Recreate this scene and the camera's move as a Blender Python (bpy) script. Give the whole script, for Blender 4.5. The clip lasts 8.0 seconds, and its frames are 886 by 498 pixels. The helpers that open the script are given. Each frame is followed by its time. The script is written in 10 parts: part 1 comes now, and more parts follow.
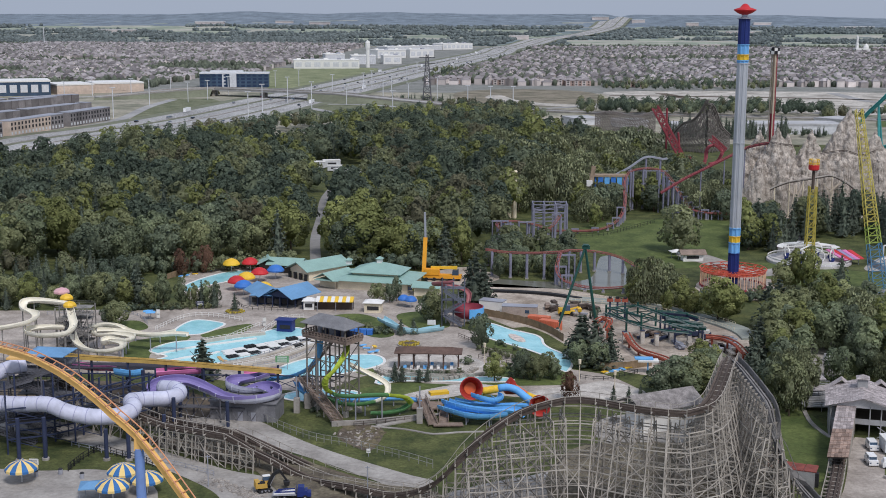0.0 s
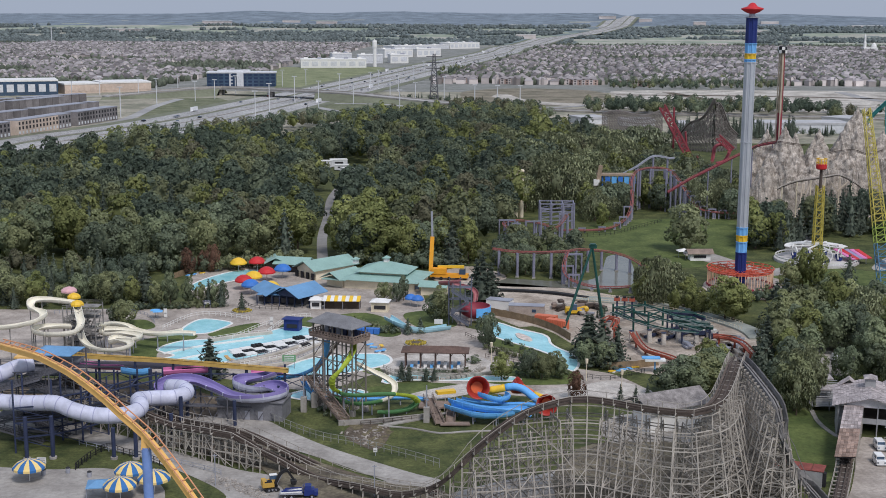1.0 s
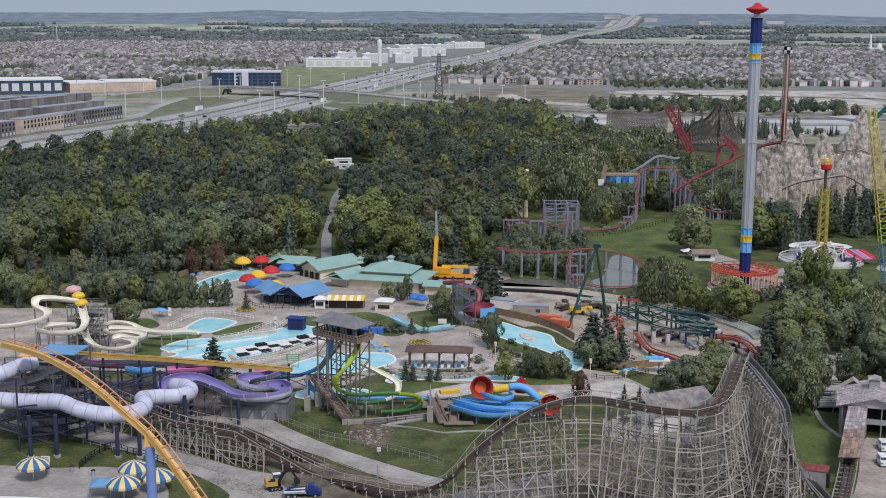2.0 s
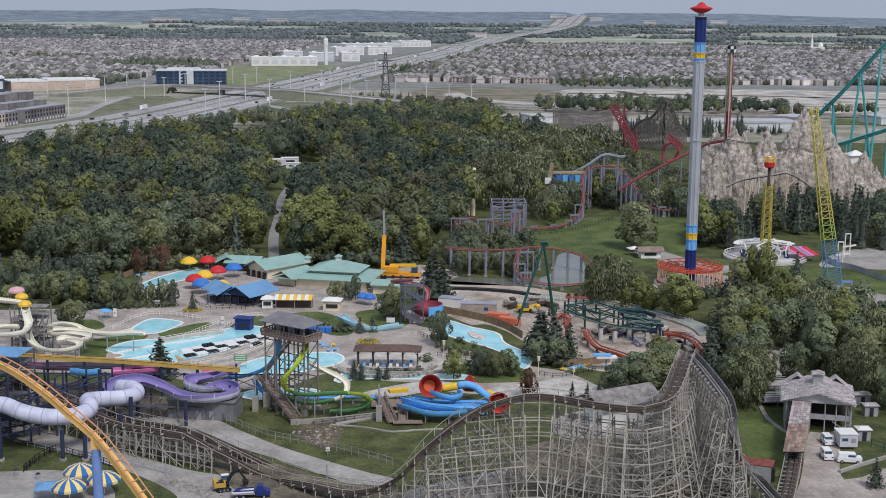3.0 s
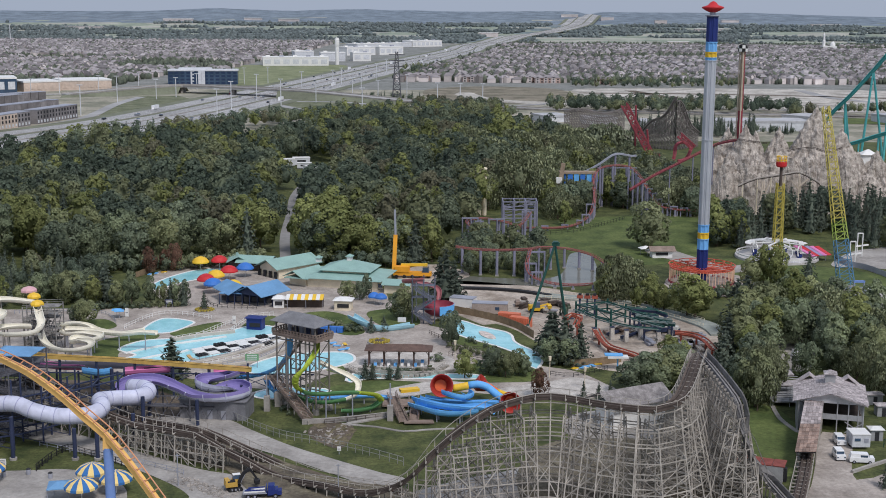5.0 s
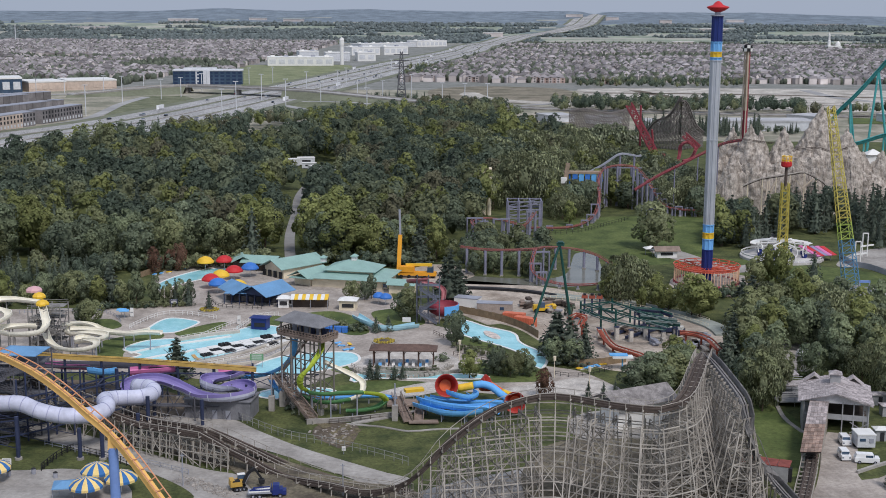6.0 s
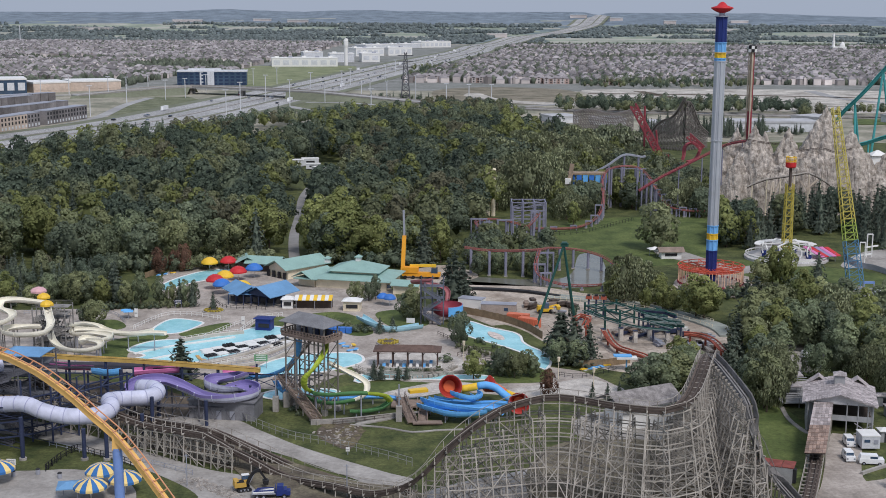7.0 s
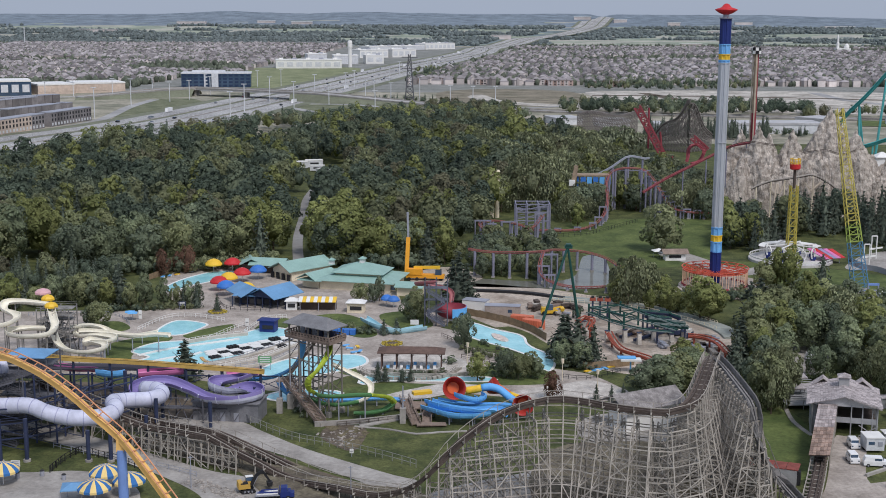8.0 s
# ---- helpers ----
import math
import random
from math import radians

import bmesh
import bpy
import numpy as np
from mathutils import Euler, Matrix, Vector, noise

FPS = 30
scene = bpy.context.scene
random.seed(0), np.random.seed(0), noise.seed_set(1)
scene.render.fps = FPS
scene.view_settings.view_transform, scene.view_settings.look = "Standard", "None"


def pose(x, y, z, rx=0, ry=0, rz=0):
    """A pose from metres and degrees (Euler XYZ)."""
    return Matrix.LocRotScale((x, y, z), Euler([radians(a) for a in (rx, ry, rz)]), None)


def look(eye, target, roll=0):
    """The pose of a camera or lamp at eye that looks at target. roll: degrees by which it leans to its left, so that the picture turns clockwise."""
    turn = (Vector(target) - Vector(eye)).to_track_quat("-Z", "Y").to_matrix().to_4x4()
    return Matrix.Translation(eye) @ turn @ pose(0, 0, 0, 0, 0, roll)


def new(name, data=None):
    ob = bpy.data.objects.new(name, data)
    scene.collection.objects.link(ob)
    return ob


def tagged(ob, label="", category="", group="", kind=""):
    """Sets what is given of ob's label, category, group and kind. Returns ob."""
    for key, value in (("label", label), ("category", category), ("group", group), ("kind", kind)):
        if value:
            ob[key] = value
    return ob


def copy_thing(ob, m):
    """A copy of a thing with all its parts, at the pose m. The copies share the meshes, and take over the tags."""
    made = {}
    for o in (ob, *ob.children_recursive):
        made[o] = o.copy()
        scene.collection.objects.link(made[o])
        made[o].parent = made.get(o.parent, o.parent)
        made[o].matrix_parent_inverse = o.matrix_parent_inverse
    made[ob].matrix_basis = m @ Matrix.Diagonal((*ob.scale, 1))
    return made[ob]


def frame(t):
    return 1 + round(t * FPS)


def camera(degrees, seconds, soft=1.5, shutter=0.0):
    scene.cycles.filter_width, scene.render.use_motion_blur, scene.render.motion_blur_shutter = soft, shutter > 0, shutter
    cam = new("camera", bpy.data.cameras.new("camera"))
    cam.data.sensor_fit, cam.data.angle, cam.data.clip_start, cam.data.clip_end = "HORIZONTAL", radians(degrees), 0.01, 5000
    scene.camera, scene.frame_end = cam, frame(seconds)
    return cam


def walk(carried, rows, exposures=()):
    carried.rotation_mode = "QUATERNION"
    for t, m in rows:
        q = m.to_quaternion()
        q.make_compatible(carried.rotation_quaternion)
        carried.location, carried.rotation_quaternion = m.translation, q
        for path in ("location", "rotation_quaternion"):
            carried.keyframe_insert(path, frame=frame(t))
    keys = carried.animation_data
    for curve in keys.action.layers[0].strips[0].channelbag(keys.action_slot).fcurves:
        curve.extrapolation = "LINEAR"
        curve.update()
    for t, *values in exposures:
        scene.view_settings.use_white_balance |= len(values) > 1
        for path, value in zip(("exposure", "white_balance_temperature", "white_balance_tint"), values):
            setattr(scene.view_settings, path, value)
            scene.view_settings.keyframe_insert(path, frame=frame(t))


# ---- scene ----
# ---------------- camera ----------------
cam = camera(38.42, 8.0, 0.92)
# t, sideways metres, yaw, pitch, roll
ROWS = [
    (0.0, 0.0, 1.739, -10.446, 0.220), (0.5, 0.0, 1.905, -10.483, 0.202), (1.0, 0.0, 2.055, -10.482, 0.180),
    (1.2, 0.0, 2.11, -10.485, 0.18), (2.3, 0.36, 2.282, -10.507, 0.280), (2.4, 0.6, 1.62, -10.515, 0.35),
    (2.5, 0.81, 0.223, -10.528, 0.408), (2.6, 0.3, -0.26, -10.535, 0.41), (2.7, 0.0, -0.24, -10.54, 0.415),
    (3.0, 0.0, -0.144, -10.546, 0.412), (3.5, 0.0, 0.0, -10.549, 0.400), (4.0, 0.0, 0.126, -10.545, 0.372),
    (4.5, 0.0, 0.256, -10.555, 0.330), (6.0, 0.0, 0.584, -10.566, 0.275), (6.5, 0.0, 0.702, -10.560, 0.255),
    (7.0, 0.0, 0.770, -10.531, 0.255), (7.5, 0.0, 0.846, -10.492, 0.250), (8.0, 0.0, 0.951, -10.453, 0.235),
]
EYE = 89.0
walk(cam, [(t, pose(x, 0, EYE, 90 + p, 0, yaw) @ pose(0, 0, 0, 0, 0, r)) for t, x, yaw, p, r in ROWS], [(0.0, 0.0, 6150, 13), (8.0, 0.0, 6150, 13)])

# ---------------- light ----------------
SUN_EL, SUN_AZ = radians(52), radians(150)
world = bpy.data.worlds.new("sky")
scene.world = world
world.use_nodes = True
wn, wl = world.node_tree.nodes, world.node_tree.links
sky = wn.new("ShaderNodeTexSky")
sky.sky_type, sky.sun_disc, sky.sun_elevation, sky.sun_rotation = "NISHITA", False, SUN_EL, SUN_AZ
sky.air_density, sky.dust_density = 1.0, 3.0
cloud = wn.new("ShaderNodeMix")
cloud.data_type = "RGBA"
cloud.inputs["Factor"].default_value = 0.75
cloud.inputs["B"].default_value = (5.2, 5.9, 7.0, 1)
wl.new(sky.outputs["Color"], cloud.inputs["A"])
wl.new(cloud.outputs["Result"], wn["Background"].inputs["Color"])
wn["Background"].inputs["Strength"].default_value = 0.089
sun = new("sun", bpy.data.lights.new("sun", "SUN"))
sun.data.energy, sun.data.angle, sun.data.color = 2.12, radians(14), (1.0, 0.95, 0.88)
sun.matrix_world = look((math.sin(SUN_AZ) * 500, math.cos(SUN_AZ) * 500, 500 * math.tan(SUN_EL)), (0, 0, 0))
scene.view_settings.exposure = 0.0

# ---------------- materials ----------------
def mat(name, color, rough=0.7, spots=0.25, size=3.0, metal=0.0, bump=0.0, rand=0.0, island=0.0, fine=0.3, second=None, spec=0.3):
    """A surface with stains of the given size (metres), finer grain, and a spread from piece to piece."""
    m = bpy.data.materials.new(name)
    m.use_nodes = True
    n, l = m.node_tree.nodes, m.node_tree.links
    b = n["Principled BSDF"]
    b.inputs["Roughness"].default_value, b.inputs["Metallic"].default_value = rough, metal
    b.inputs["Specular IOR Level"].default_value = spec
    geo = n.new("ShaderNodeNewGeometry")
    big, small = n.new("ShaderNodeTexNoise"), n.new("ShaderNodeTexNoise")
    for tex, s, d in ((big, 1.0 / size, 4.0), (small, 7.0 / size, 8.0)):
        tex.inputs["Scale"].default_value, tex.inputs["Detail"].default_value = s, d
        tex.inputs["Roughness"].default_value = 0.55 if tex is big else 0.72
        l.new(geo.outputs["Position"], tex.inputs["Vector"])
    dark = [c * (1 - spots) for c in color]
    light = second or [min(1, c * (1 + spots)) for c in color]
    ramp = n.new("ShaderNodeValToRGB")
    ramp.color_ramp.elements[0].position, ramp.color_ramp.elements[1].position = 0.32, 0.68
    ramp.color_ramp.elements[0].color, ramp.color_ramp.elements[1].color = (*dark, 1), (*light, 1)
    l.new(big.outputs["Fac"], ramp.inputs["Fac"])
    hsv = n.new("ShaderNodeHueSaturation")
    l.new(ramp.outputs["Color"], hsv.inputs["Color"])
    val = n.new("ShaderNodeMapRange")
    val.inputs["From Min"].default_value, val.inputs["From Max"].default_value = 0.3, 0.7
    val.inputs["To Min"].default_value, val.inputs["To Max"].default_value = 1 - fine * 0.6, 1 + fine * 0.6
    l.new(small.outputs["Fac"], val.inputs["Value"])
    out = val.outputs["Result"]
    for amount, node, sock in ((rand, "ShaderNodeObjectInfo", "Random"), (island, "ShaderNodeNewGeometry", "Random Per Island")):
        if amount:
            src, rng, mul = n.new(node), n.new("ShaderNodeMapRange"), n.new("ShaderNodeMath")
            rng.inputs["To Min"].default_value, rng.inputs["To Max"].default_value = 1 - amount, 1 + amount
            mul.operation = "MULTIPLY"
            l.new(src.outputs[sock], rng.inputs["Value"])
            l.new(out, mul.inputs[0]), l.new(rng.outputs["Result"], mul.inputs[1])
            out = mul.outputs[0]
    l.new(out, hsv.inputs["Value"])
    l.new(hsv.outputs["Color"], b.inputs["Base Color"])
    if bump:
        bn = n.new("ShaderNodeBump")
        bn.inputs["Strength"].default_value, bn.inputs["Distance"].default_value = 0.6, bump
        l.new(small.outputs["Fac"], bn.inputs["Height"]), l.new(bn.outputs["Normal"], b.inputs["Normal"])
    return m


def leaf_mat(name, color, warm, spread=0.3):
    """Foliage: colour drifts from tree to tree and from leaf to leaf."""
    m = mat(name, color, rough=0.75, spots=0.35, size=13.0, second=warm, island=spread, rand=0.18, fine=0.55, spec=0.15, bump=0.5)
    n, l = m.node_tree.nodes, m.node_tree.links
    thin, mix = n.new("ShaderNodeBsdfTranslucent"), n.new("ShaderNodeMixShader")
    mix.inputs["Fac"].default_value = 0.4
    l.new(n["Principled BSDF"].inputs["Base Color"].links[0].from_socket, thin.inputs["Color"])
    l.new(n["Principled BSDF"].outputs["BSDF"], mix.inputs[1]), l.new(thin.outputs["BSDF"], mix.inputs[2])
    l.new(mix.outputs["Shader"], n["Material Output"].inputs["Surface"])
    return m


GRASS = mat("grass", (0.06, 0.083, 0.026), 0.9, 0.4, 6, fine=0.9, second=(0.118, 0.128, 0.044))
LAWN = mat("mown_lawn", (0.075, 0.11, 0.03), 0.9, 0.3, 9, fine=0.7, second=(0.13, 0.16, 0.048))
MEADOW = mat("dry_meadow", (0.235, 0.245, 0.17), 0.95, 0.35, 40, fine=0.6, second=(0.43, 0.39, 0.315))
SAND = mat("bare_earth", (0.36, 0.295, 0.235), 0.95, 0.25, 9, fine=0.6, second=(0.52, 0.45, 0.38))
DIRT = mat("brown_dirt", (0.125, 0.10, 0.075), 0.95, 0.3, 6, fine=0.6)
CONCRETE = mat("concrete", (0.32, 0.295, 0.27), 0.9, 0.2, 9, fine=0.4, second=(0.41, 0.385, 0.355))
PLAZA = mat("plaza_paving", (0.36, 0.312, 0.272), 0.9, 0.22, 7, fine=0.5, second=(0.475, 0.42, 0.372))
ASPHALT = mat("road_asphalt", (0.27, 0.262, 0.255), 0.9, 0.12, 25, fine=0.25)
HIGHWAY = mat("highway_asphalt", (0.335, 0.328, 0.322), 0.9, 0.22, 70, fine=0.35)
WATER_POOL = mat("pool_water", (0.29, 0.66, 0.73), 0.12, 0.10, 6, fine=0.2, second=(0.42, 0.76, 0.81), bump=0.03)
WATER_LAKE = mat("lake_water", (0.17, 0.17, 0.14), 0.15, 0.2, 20, fine=0.1, bump=0.02)
WHITE = mat("white_paint", (0.78, 0.77, 0.74), 0.5, 0.06, 2, fine=0.1)
CREAM = mat("cream_stucco", (0.74, 0.65, 0.49), 0.85, 0.1, 3, fine=0.12)
GREYWALL = mat("grey_siding", (0.34, 0.34, 0.345), 0.8, 0.15, 2, fine=0.2)
DARK = mat("dark_interior", (0.03, 0.03, 0.033), 0.8, 0.2, 2)
GREEN_ROOF = mat("sage_metal_roof", (0.28, 0.43, 0.385), 0.5, 0.08, 4, fine=0.14)
BLUE_ROOF = mat("blue_roof", (0.15, 0.31, 0.52), 0.55, 0.1, 4, fine=0.15)
GREY_ROOF = mat("weathered_shingle", (0.35, 0.31, 0.305), 0.9, 0.35, 1.2, fine=0.8, island=0.12, second=(0.50, 0.46, 0.455))
BROWN_ROOF = mat("brown_shingle", (0.13, 0.085, 0.07), 0.9, 0.25, 2, fine=0.3)
TIMBER = mat("weathered_timber", (0.37, 0.335, 0.295), 0.9, 0.25, 4, fine=0.3, island=0.3, second=(0.47, 0.43, 0.38))
TIMBER_DARK = mat("dark_timber", (0.085, 0.066, 0.056), 0.9, 0.25, 4, fine=0.3, island=0.2)
DECK = mat("brown_deck", (0.25, 0.19, 0.155), 0.85, 0.2, 3, fine=0.3, island=0.12)
STEEL = mat("grey_steel", (0.36, 0.37, 0.42), 0.5, 0.12, 5, metal=0.2, fine=0.1)
SILVER = mat("silver_cladding", (0.50, 0.52, 0.56), 0.38, 0.06, 8, metal=0.35, fine=0.06)
DKSTEEL = mat("navy_steel", (0.035, 0.045, 0.09), 0.5, 0.15, 3)
BLACK = mat("black_rubber", (0.02, 0.02, 0.022), 0.7, 0.2, 2)
GLASS = mat("blue_glass", (0.05, 0.085, 0.14), 0.12, 0.3, 14, fine=0.2, spec=0.8)


def paint(name, color, rough=0.45, spots=0.08, **kw):
    return mat(name, color, rough, spots, 3.0, fine=0.1, **kw)


RED = paint("red_paint", (0.55, 0.03, 0.035))
REDTRACK = paint("faded_red_track", (0.30, 0.10, 0.09))
PINKRED = paint("rose_red_paint", (0.30, 0.05, 0.075), 0.5, 0.2)
ORANGE = paint("orange_paint", (0.70, 0.15, 0.05))
YELLOW = paint("yellow_paint", (0.80, 0.50, 0.04))
TRACKYEL = paint("amber_track", (0.80, 0.48, 0.15))
OCHRE = paint("weathered_ochre", (0.50, 0.33, 0.09), 0.55, 0.2)
TEAL = paint("teal_steel", (0.10, 0.42, 0.42))
BLUE = paint("blue_paint", (0.05, 0.18, 0.55))
NAVY = paint("navy_paint", (0.02, 0.035, 0.17))
SKYBLUE = paint("light_blue_paint", (0.18, 0.44, 0.80))
COLBLUE = paint("column_blue", (0.19, 0.30, 0.62))
PURPLE = paint("purple_fibreglass", (0.235, 0.195, 0.43))
LILAC = paint("lilac_fibreglass", (0.56, 0.57, 0.69), 0.45, 0.16, rand=0.05)
SLIDEWHITE = paint("ivory_fibreglass", (0.80, 0.76, 0.64))
LIME = paint("lime_fibreglass", (0.42, 0.52, 0.06))
GREEN = paint("green_fibreglass", (0.11, 0.26, 0.105), 0.45, 0.15)
DKGREEN = paint("dark_green_steel", (0.018, 0.075, 0.062))
SLBLUE = paint("blue_fibreglass", (0.15, 0.43, 0.80))
PINK = paint("pink_canvas", (0.64, 0.20, 0.42))
ROCK = mat("painted_rock", (0.41, 0.355, 0.30), 0.95, 0.4, 2.2, fine=1.0, second=(0.66, 0.59, 0.52), bump=1.3)
LEAF = leaf_mat("broad_leaves", (0.205, 0.255, 0.178), (0.25, 0.29, 0.185))
LEAF_DARK = leaf_mat("deep_green_leaves", (0.135, 0.18, 0.135), (0.17, 0.212, 0.15))
LEAF_NEAR = leaf_mat("park_leaves", (0.245, 0.298, 0.185), (0.30, 0.345, 0.2))
LEAF_NEAR2 = leaf_mat("warm_park_leaves", (0.30, 0.335, 0.18), (0.355, 0.38, 0.195))
WILLOW_NEAR = leaf_mat("warm_willow_leaves", (0.37, 0.41, 0.235), (0.44, 0.475, 0.28))
LEAF_OLIVE = leaf_mat("olive_leaves", (0.25, 0.285, 0.165), (0.30, 0.32, 0.175))
LEAF_LIGHT = leaf_mat("yellow_green_leaves", (0.27, 0.31, 0.115), (0.33, 0.355, 0.14))
LEAF_DRY = leaf_mat("dry_brown_leaves", (0.205, 0.205, 0.135), (0.24, 0.235, 0.15))
LEAF_WILLOW = leaf_mat("willow_leaves", (0.36, 0.41, 0.26), (0.43, 0.475, 0.31))
LEAF_RED = leaf_mat("bronze_leaves", (0.21, 0.115, 0.085), (0.27, 0.16, 0.11))
NEEDLE = leaf_mat("conifer_needles", (0.15, 0.19, 0.15), (0.19, 0.225, 0.17))
BARK = mat("bark", (0.10, 0.075, 0.055), 0.95, 0.3, 1)
# distance haze is mixed into this leaf colour as pale blue-grey
FARWOOD = leaf_mat("haze_tinted_leaves", (0.26, 0.31, 0.315), (0.30, 0.345, 0.335))
HOUSE_WALL = mat("house_brick", (0.50, 0.45, 0.43), 0.9, 0.25, 60, island=0.6, fine=0.2)
# roof and suburb ground colours are lifted to imitate distance haze
HOUSE_ROOF = mat("house_shingle", (0.255, 0.235, 0.238), 0.9, 0.3, 90, island=0.55, fine=0.2)
SUBURB = mat("suburb_ground", (0.23, 0.24, 0.21), 0.95, 0.3, 40, fine=0.6, second=(0.27, 0.27, 0.255))

# ---------------- mesh helpers ----------------
class Mesh:
    """Collects vertices and faces in world metres."""

    def __init__(self):
        self.v, self.f, self.mi, self.n = [], [], [], []

    def add(self, verts, faces, slot=0):
        k = len(self.v)
        self.v += [tuple(p) for p in verts]
        self.f += [tuple(i + k for i in f) for f in faces]
        self.mi += [slot] * len(faces)
        return self

    def box(self, c, size, rz=0.0, slot=0, taper=1.0):
        """A box that stands on c (its base's centre)."""
        a, s = math.cos(rz), math.sin(rz)
        out = []
        for z, k in ((0, 1.0), (size[2], taper)):
            for x, y in ((-1, -1), (1, -1), (1, 1), (-1, 1)):
                x, y = x * size[0] / 2 * k, y * size[1] / 2 * k
                out.append((c[0] + x * a - y * s, c[1] + x * s + y * a, c[2] + z))
        return self.add(out, BOXF, slot)

    def beam(self, p, q, w=0.2, h=None, slot=0):
        """A straight square bar from p to q."""
        p, q = Vector(p), Vector(q)
        d = (q - p).normalized()
        up = Vector((0, 0, 1)) if abs(d.z) < 0.95 else Vector((0, 1, 0))
        s = d.cross(up).normalized() * (w / 2)
        u = s.cross(d).normalized() * ((h or w) / 2)
        out = [e + i * s + j * u for e in (p, q) for i, j in ((-1, -1), (1, -1), (1, 1), (-1, 1))]
        return self.add(out, BOXF, slot)

    def cyl(self, p, q, r0, r1=None, n=12, slot=0, caps=True):
        r1 = r0 if r1 is None else r1
        p, q = Vector(p), Vector(q)
        d = (q - p).normalized()
        a = d.orthogonal().normalized()
        b = d.cross(a)
        out = [e + r * (math.cos(t) * a + math.sin(t) * b) for e, r in ((p, r0), (q, r1)) for t in (2 * math.pi * i / n for i in range(n))]
        f = [(i, (i + 1) % n, n + (i + 1) % n, n + i) for i in range(n)]
        if caps:
            f += [tuple(range(n - 1, -1, -1)), tuple(range(n, 2 * n))]
        return self.add(out, f, slot)

    def lathe(self, c, prof, n=24, slot=0, squash=1.0):
        """Rings of (radius, z) about the upright axis through c."""
        k, out, f = len(prof), [], []
        for r, z in prof:
            out += [(c[0] + r * math.cos(2 * math.pi * i / n), c[1] + squash * r * math.sin(2 * math.pi * i / n), c[2] + z) for i in range(n)]
        for j in range(k - 1):
            f += [(j * n + i, j * n + (i + 1) % n, (j + 1) * n + (i + 1) % n, (j + 1) * n + i) for i in range(n)]
        return self.add(out, f, slot)

    def sweep(self, path, section, slot=0, closed=True, bank=None, slots=None):
        """A section of (sideways, up) points swept along a path."""
        n, k, out, f = len(path), len(section), [], []
        for i, p in enumerate(path):
            d = (Vector(path[min(i + 1, n - 1)]) - Vector(path[max(i - 1, 0)])).normalized()
            s = d.cross(Vector((0, 0, 1)))
            s = s.normalized() if s.length > 1e-4 else Vector((1, 0, 0))
            u = s.cross(d).normalized()
            if bank:
                a = bank[i] if isinstance(bank, list) else bank
                s, u = s * math.cos(a) + u * math.sin(a), u * math.cos(a) - s * math.sin(a)
            out += [Vector(p) + s * x + u * y for x, y in section]
        e = k if closed else k - 1
        for i in range(n - 1):
            f += [(i * k + j, i * k + (j + 1) % k, (i + 1) * k + (j + 1) % k, (i + 1) * k + j) for j in range(e)]
        if closed and not slots:
            f += [tuple(range(k - 1, -1, -1)), tuple(range((n - 1) * k, n * k))]
        self.add(out, f, slot)
        if slots:
            self.mi[-len(f):] = slots * (n - 1)
        return self

    def sheet(self, pts, z, depth=0.0):
        n = len(pts)
        self.add([(x, y, z) for x, y in pts], [tuple(range(n))])
        if depth:
            self.add([(x, y, z) for x, y in pts] + [(x, y, z - depth) for x, y in pts], [(i, n + i, n + (i + 1) % n, (i + 1) % n) for i in range(n)])
        return self


BOXF = [(3, 2, 1, 0), (4, 5, 6, 7), (0, 1, 5, 4), (1, 2, 6, 5), (2, 3, 7, 6), (3, 0, 4, 7)]


def smooth(pts, step=1.5, closed=False):
    """A soft curve through the points, resampled."""
    P = [Vector(p) if len(p) == 3 else Vector((*p, 0)) for p in pts]
    n, out = len(P), []
    for i in range(n if closed else n - 1):
        a, b, c, d = [P[(i + k) % n] if closed else P[min(max(i + k, 0), n - 1)] for k in (-1, 0, 1, 2)]
        m = max(1, int((c - b).length / step))
        for j in range(m):
            t = j / m
            out.append(0.5 * (2 * b + (c - a) * t + (2 * a - 5 * b + 4 * c - d) * t * t + (3 * b - a - 3 * c + d) * t ** 3))
    if not closed:
        out.append(P[-1])
    return out


def flat(pts, step=2.0):
    return [(p.x, p.y) for p in smooth(pts, step, True)]


def root_of(ob):
    while ob.parent:
        ob = ob.parent
    return ob


def part(name, m, material, parent=None, label="", smooth_shade=False):
    """Links a Mesh as one object, under a thing or a part."""
    base = root_of(parent).location if parent else Vector((0, 0, 0))
    me = bpy.data.meshes.new(name)
    me.from_pydata([(p[0] - base.x, p[1] - base.y, p[2] - base.z) for p in m.v], [], m.f)
    for k in (material if isinstance(material, (list, tuple)) else [material]):
        me.materials.append(k)
    if any(m.mi):
        me.polygons.foreach_set("material_index", m.mi)
    if smooth_shade:
        me.polygons.foreach_set("use_smooth", [True] * len(me.polygons))
    me.update()
    if m.n:
        me.polygons.foreach_set("use_smooth", [True] * len(me.polygons))
        me.normals_split_custom_set_from_vertices(m.n)
    ob = new(name, me)
    ob.parent = parent
    if label:
        ob["label"] = label
    return ob


def thing(name, at, label, category, group="", kind=""):
    """An empty at a thing's base."""
    ob = new(name)
    ob.location = (at[0], at[1], at[2] if len(at) > 2 else 0)
    ob.empty_display_size = 0.5
    return tagged(ob, label, category, group, kind)


def structure(name, m, material, label, category="", smooth_shade=False):
    return tagged(part(name, m, material, None, "", smooth_shade), label, category or name.split("_")[0], "", "structure")


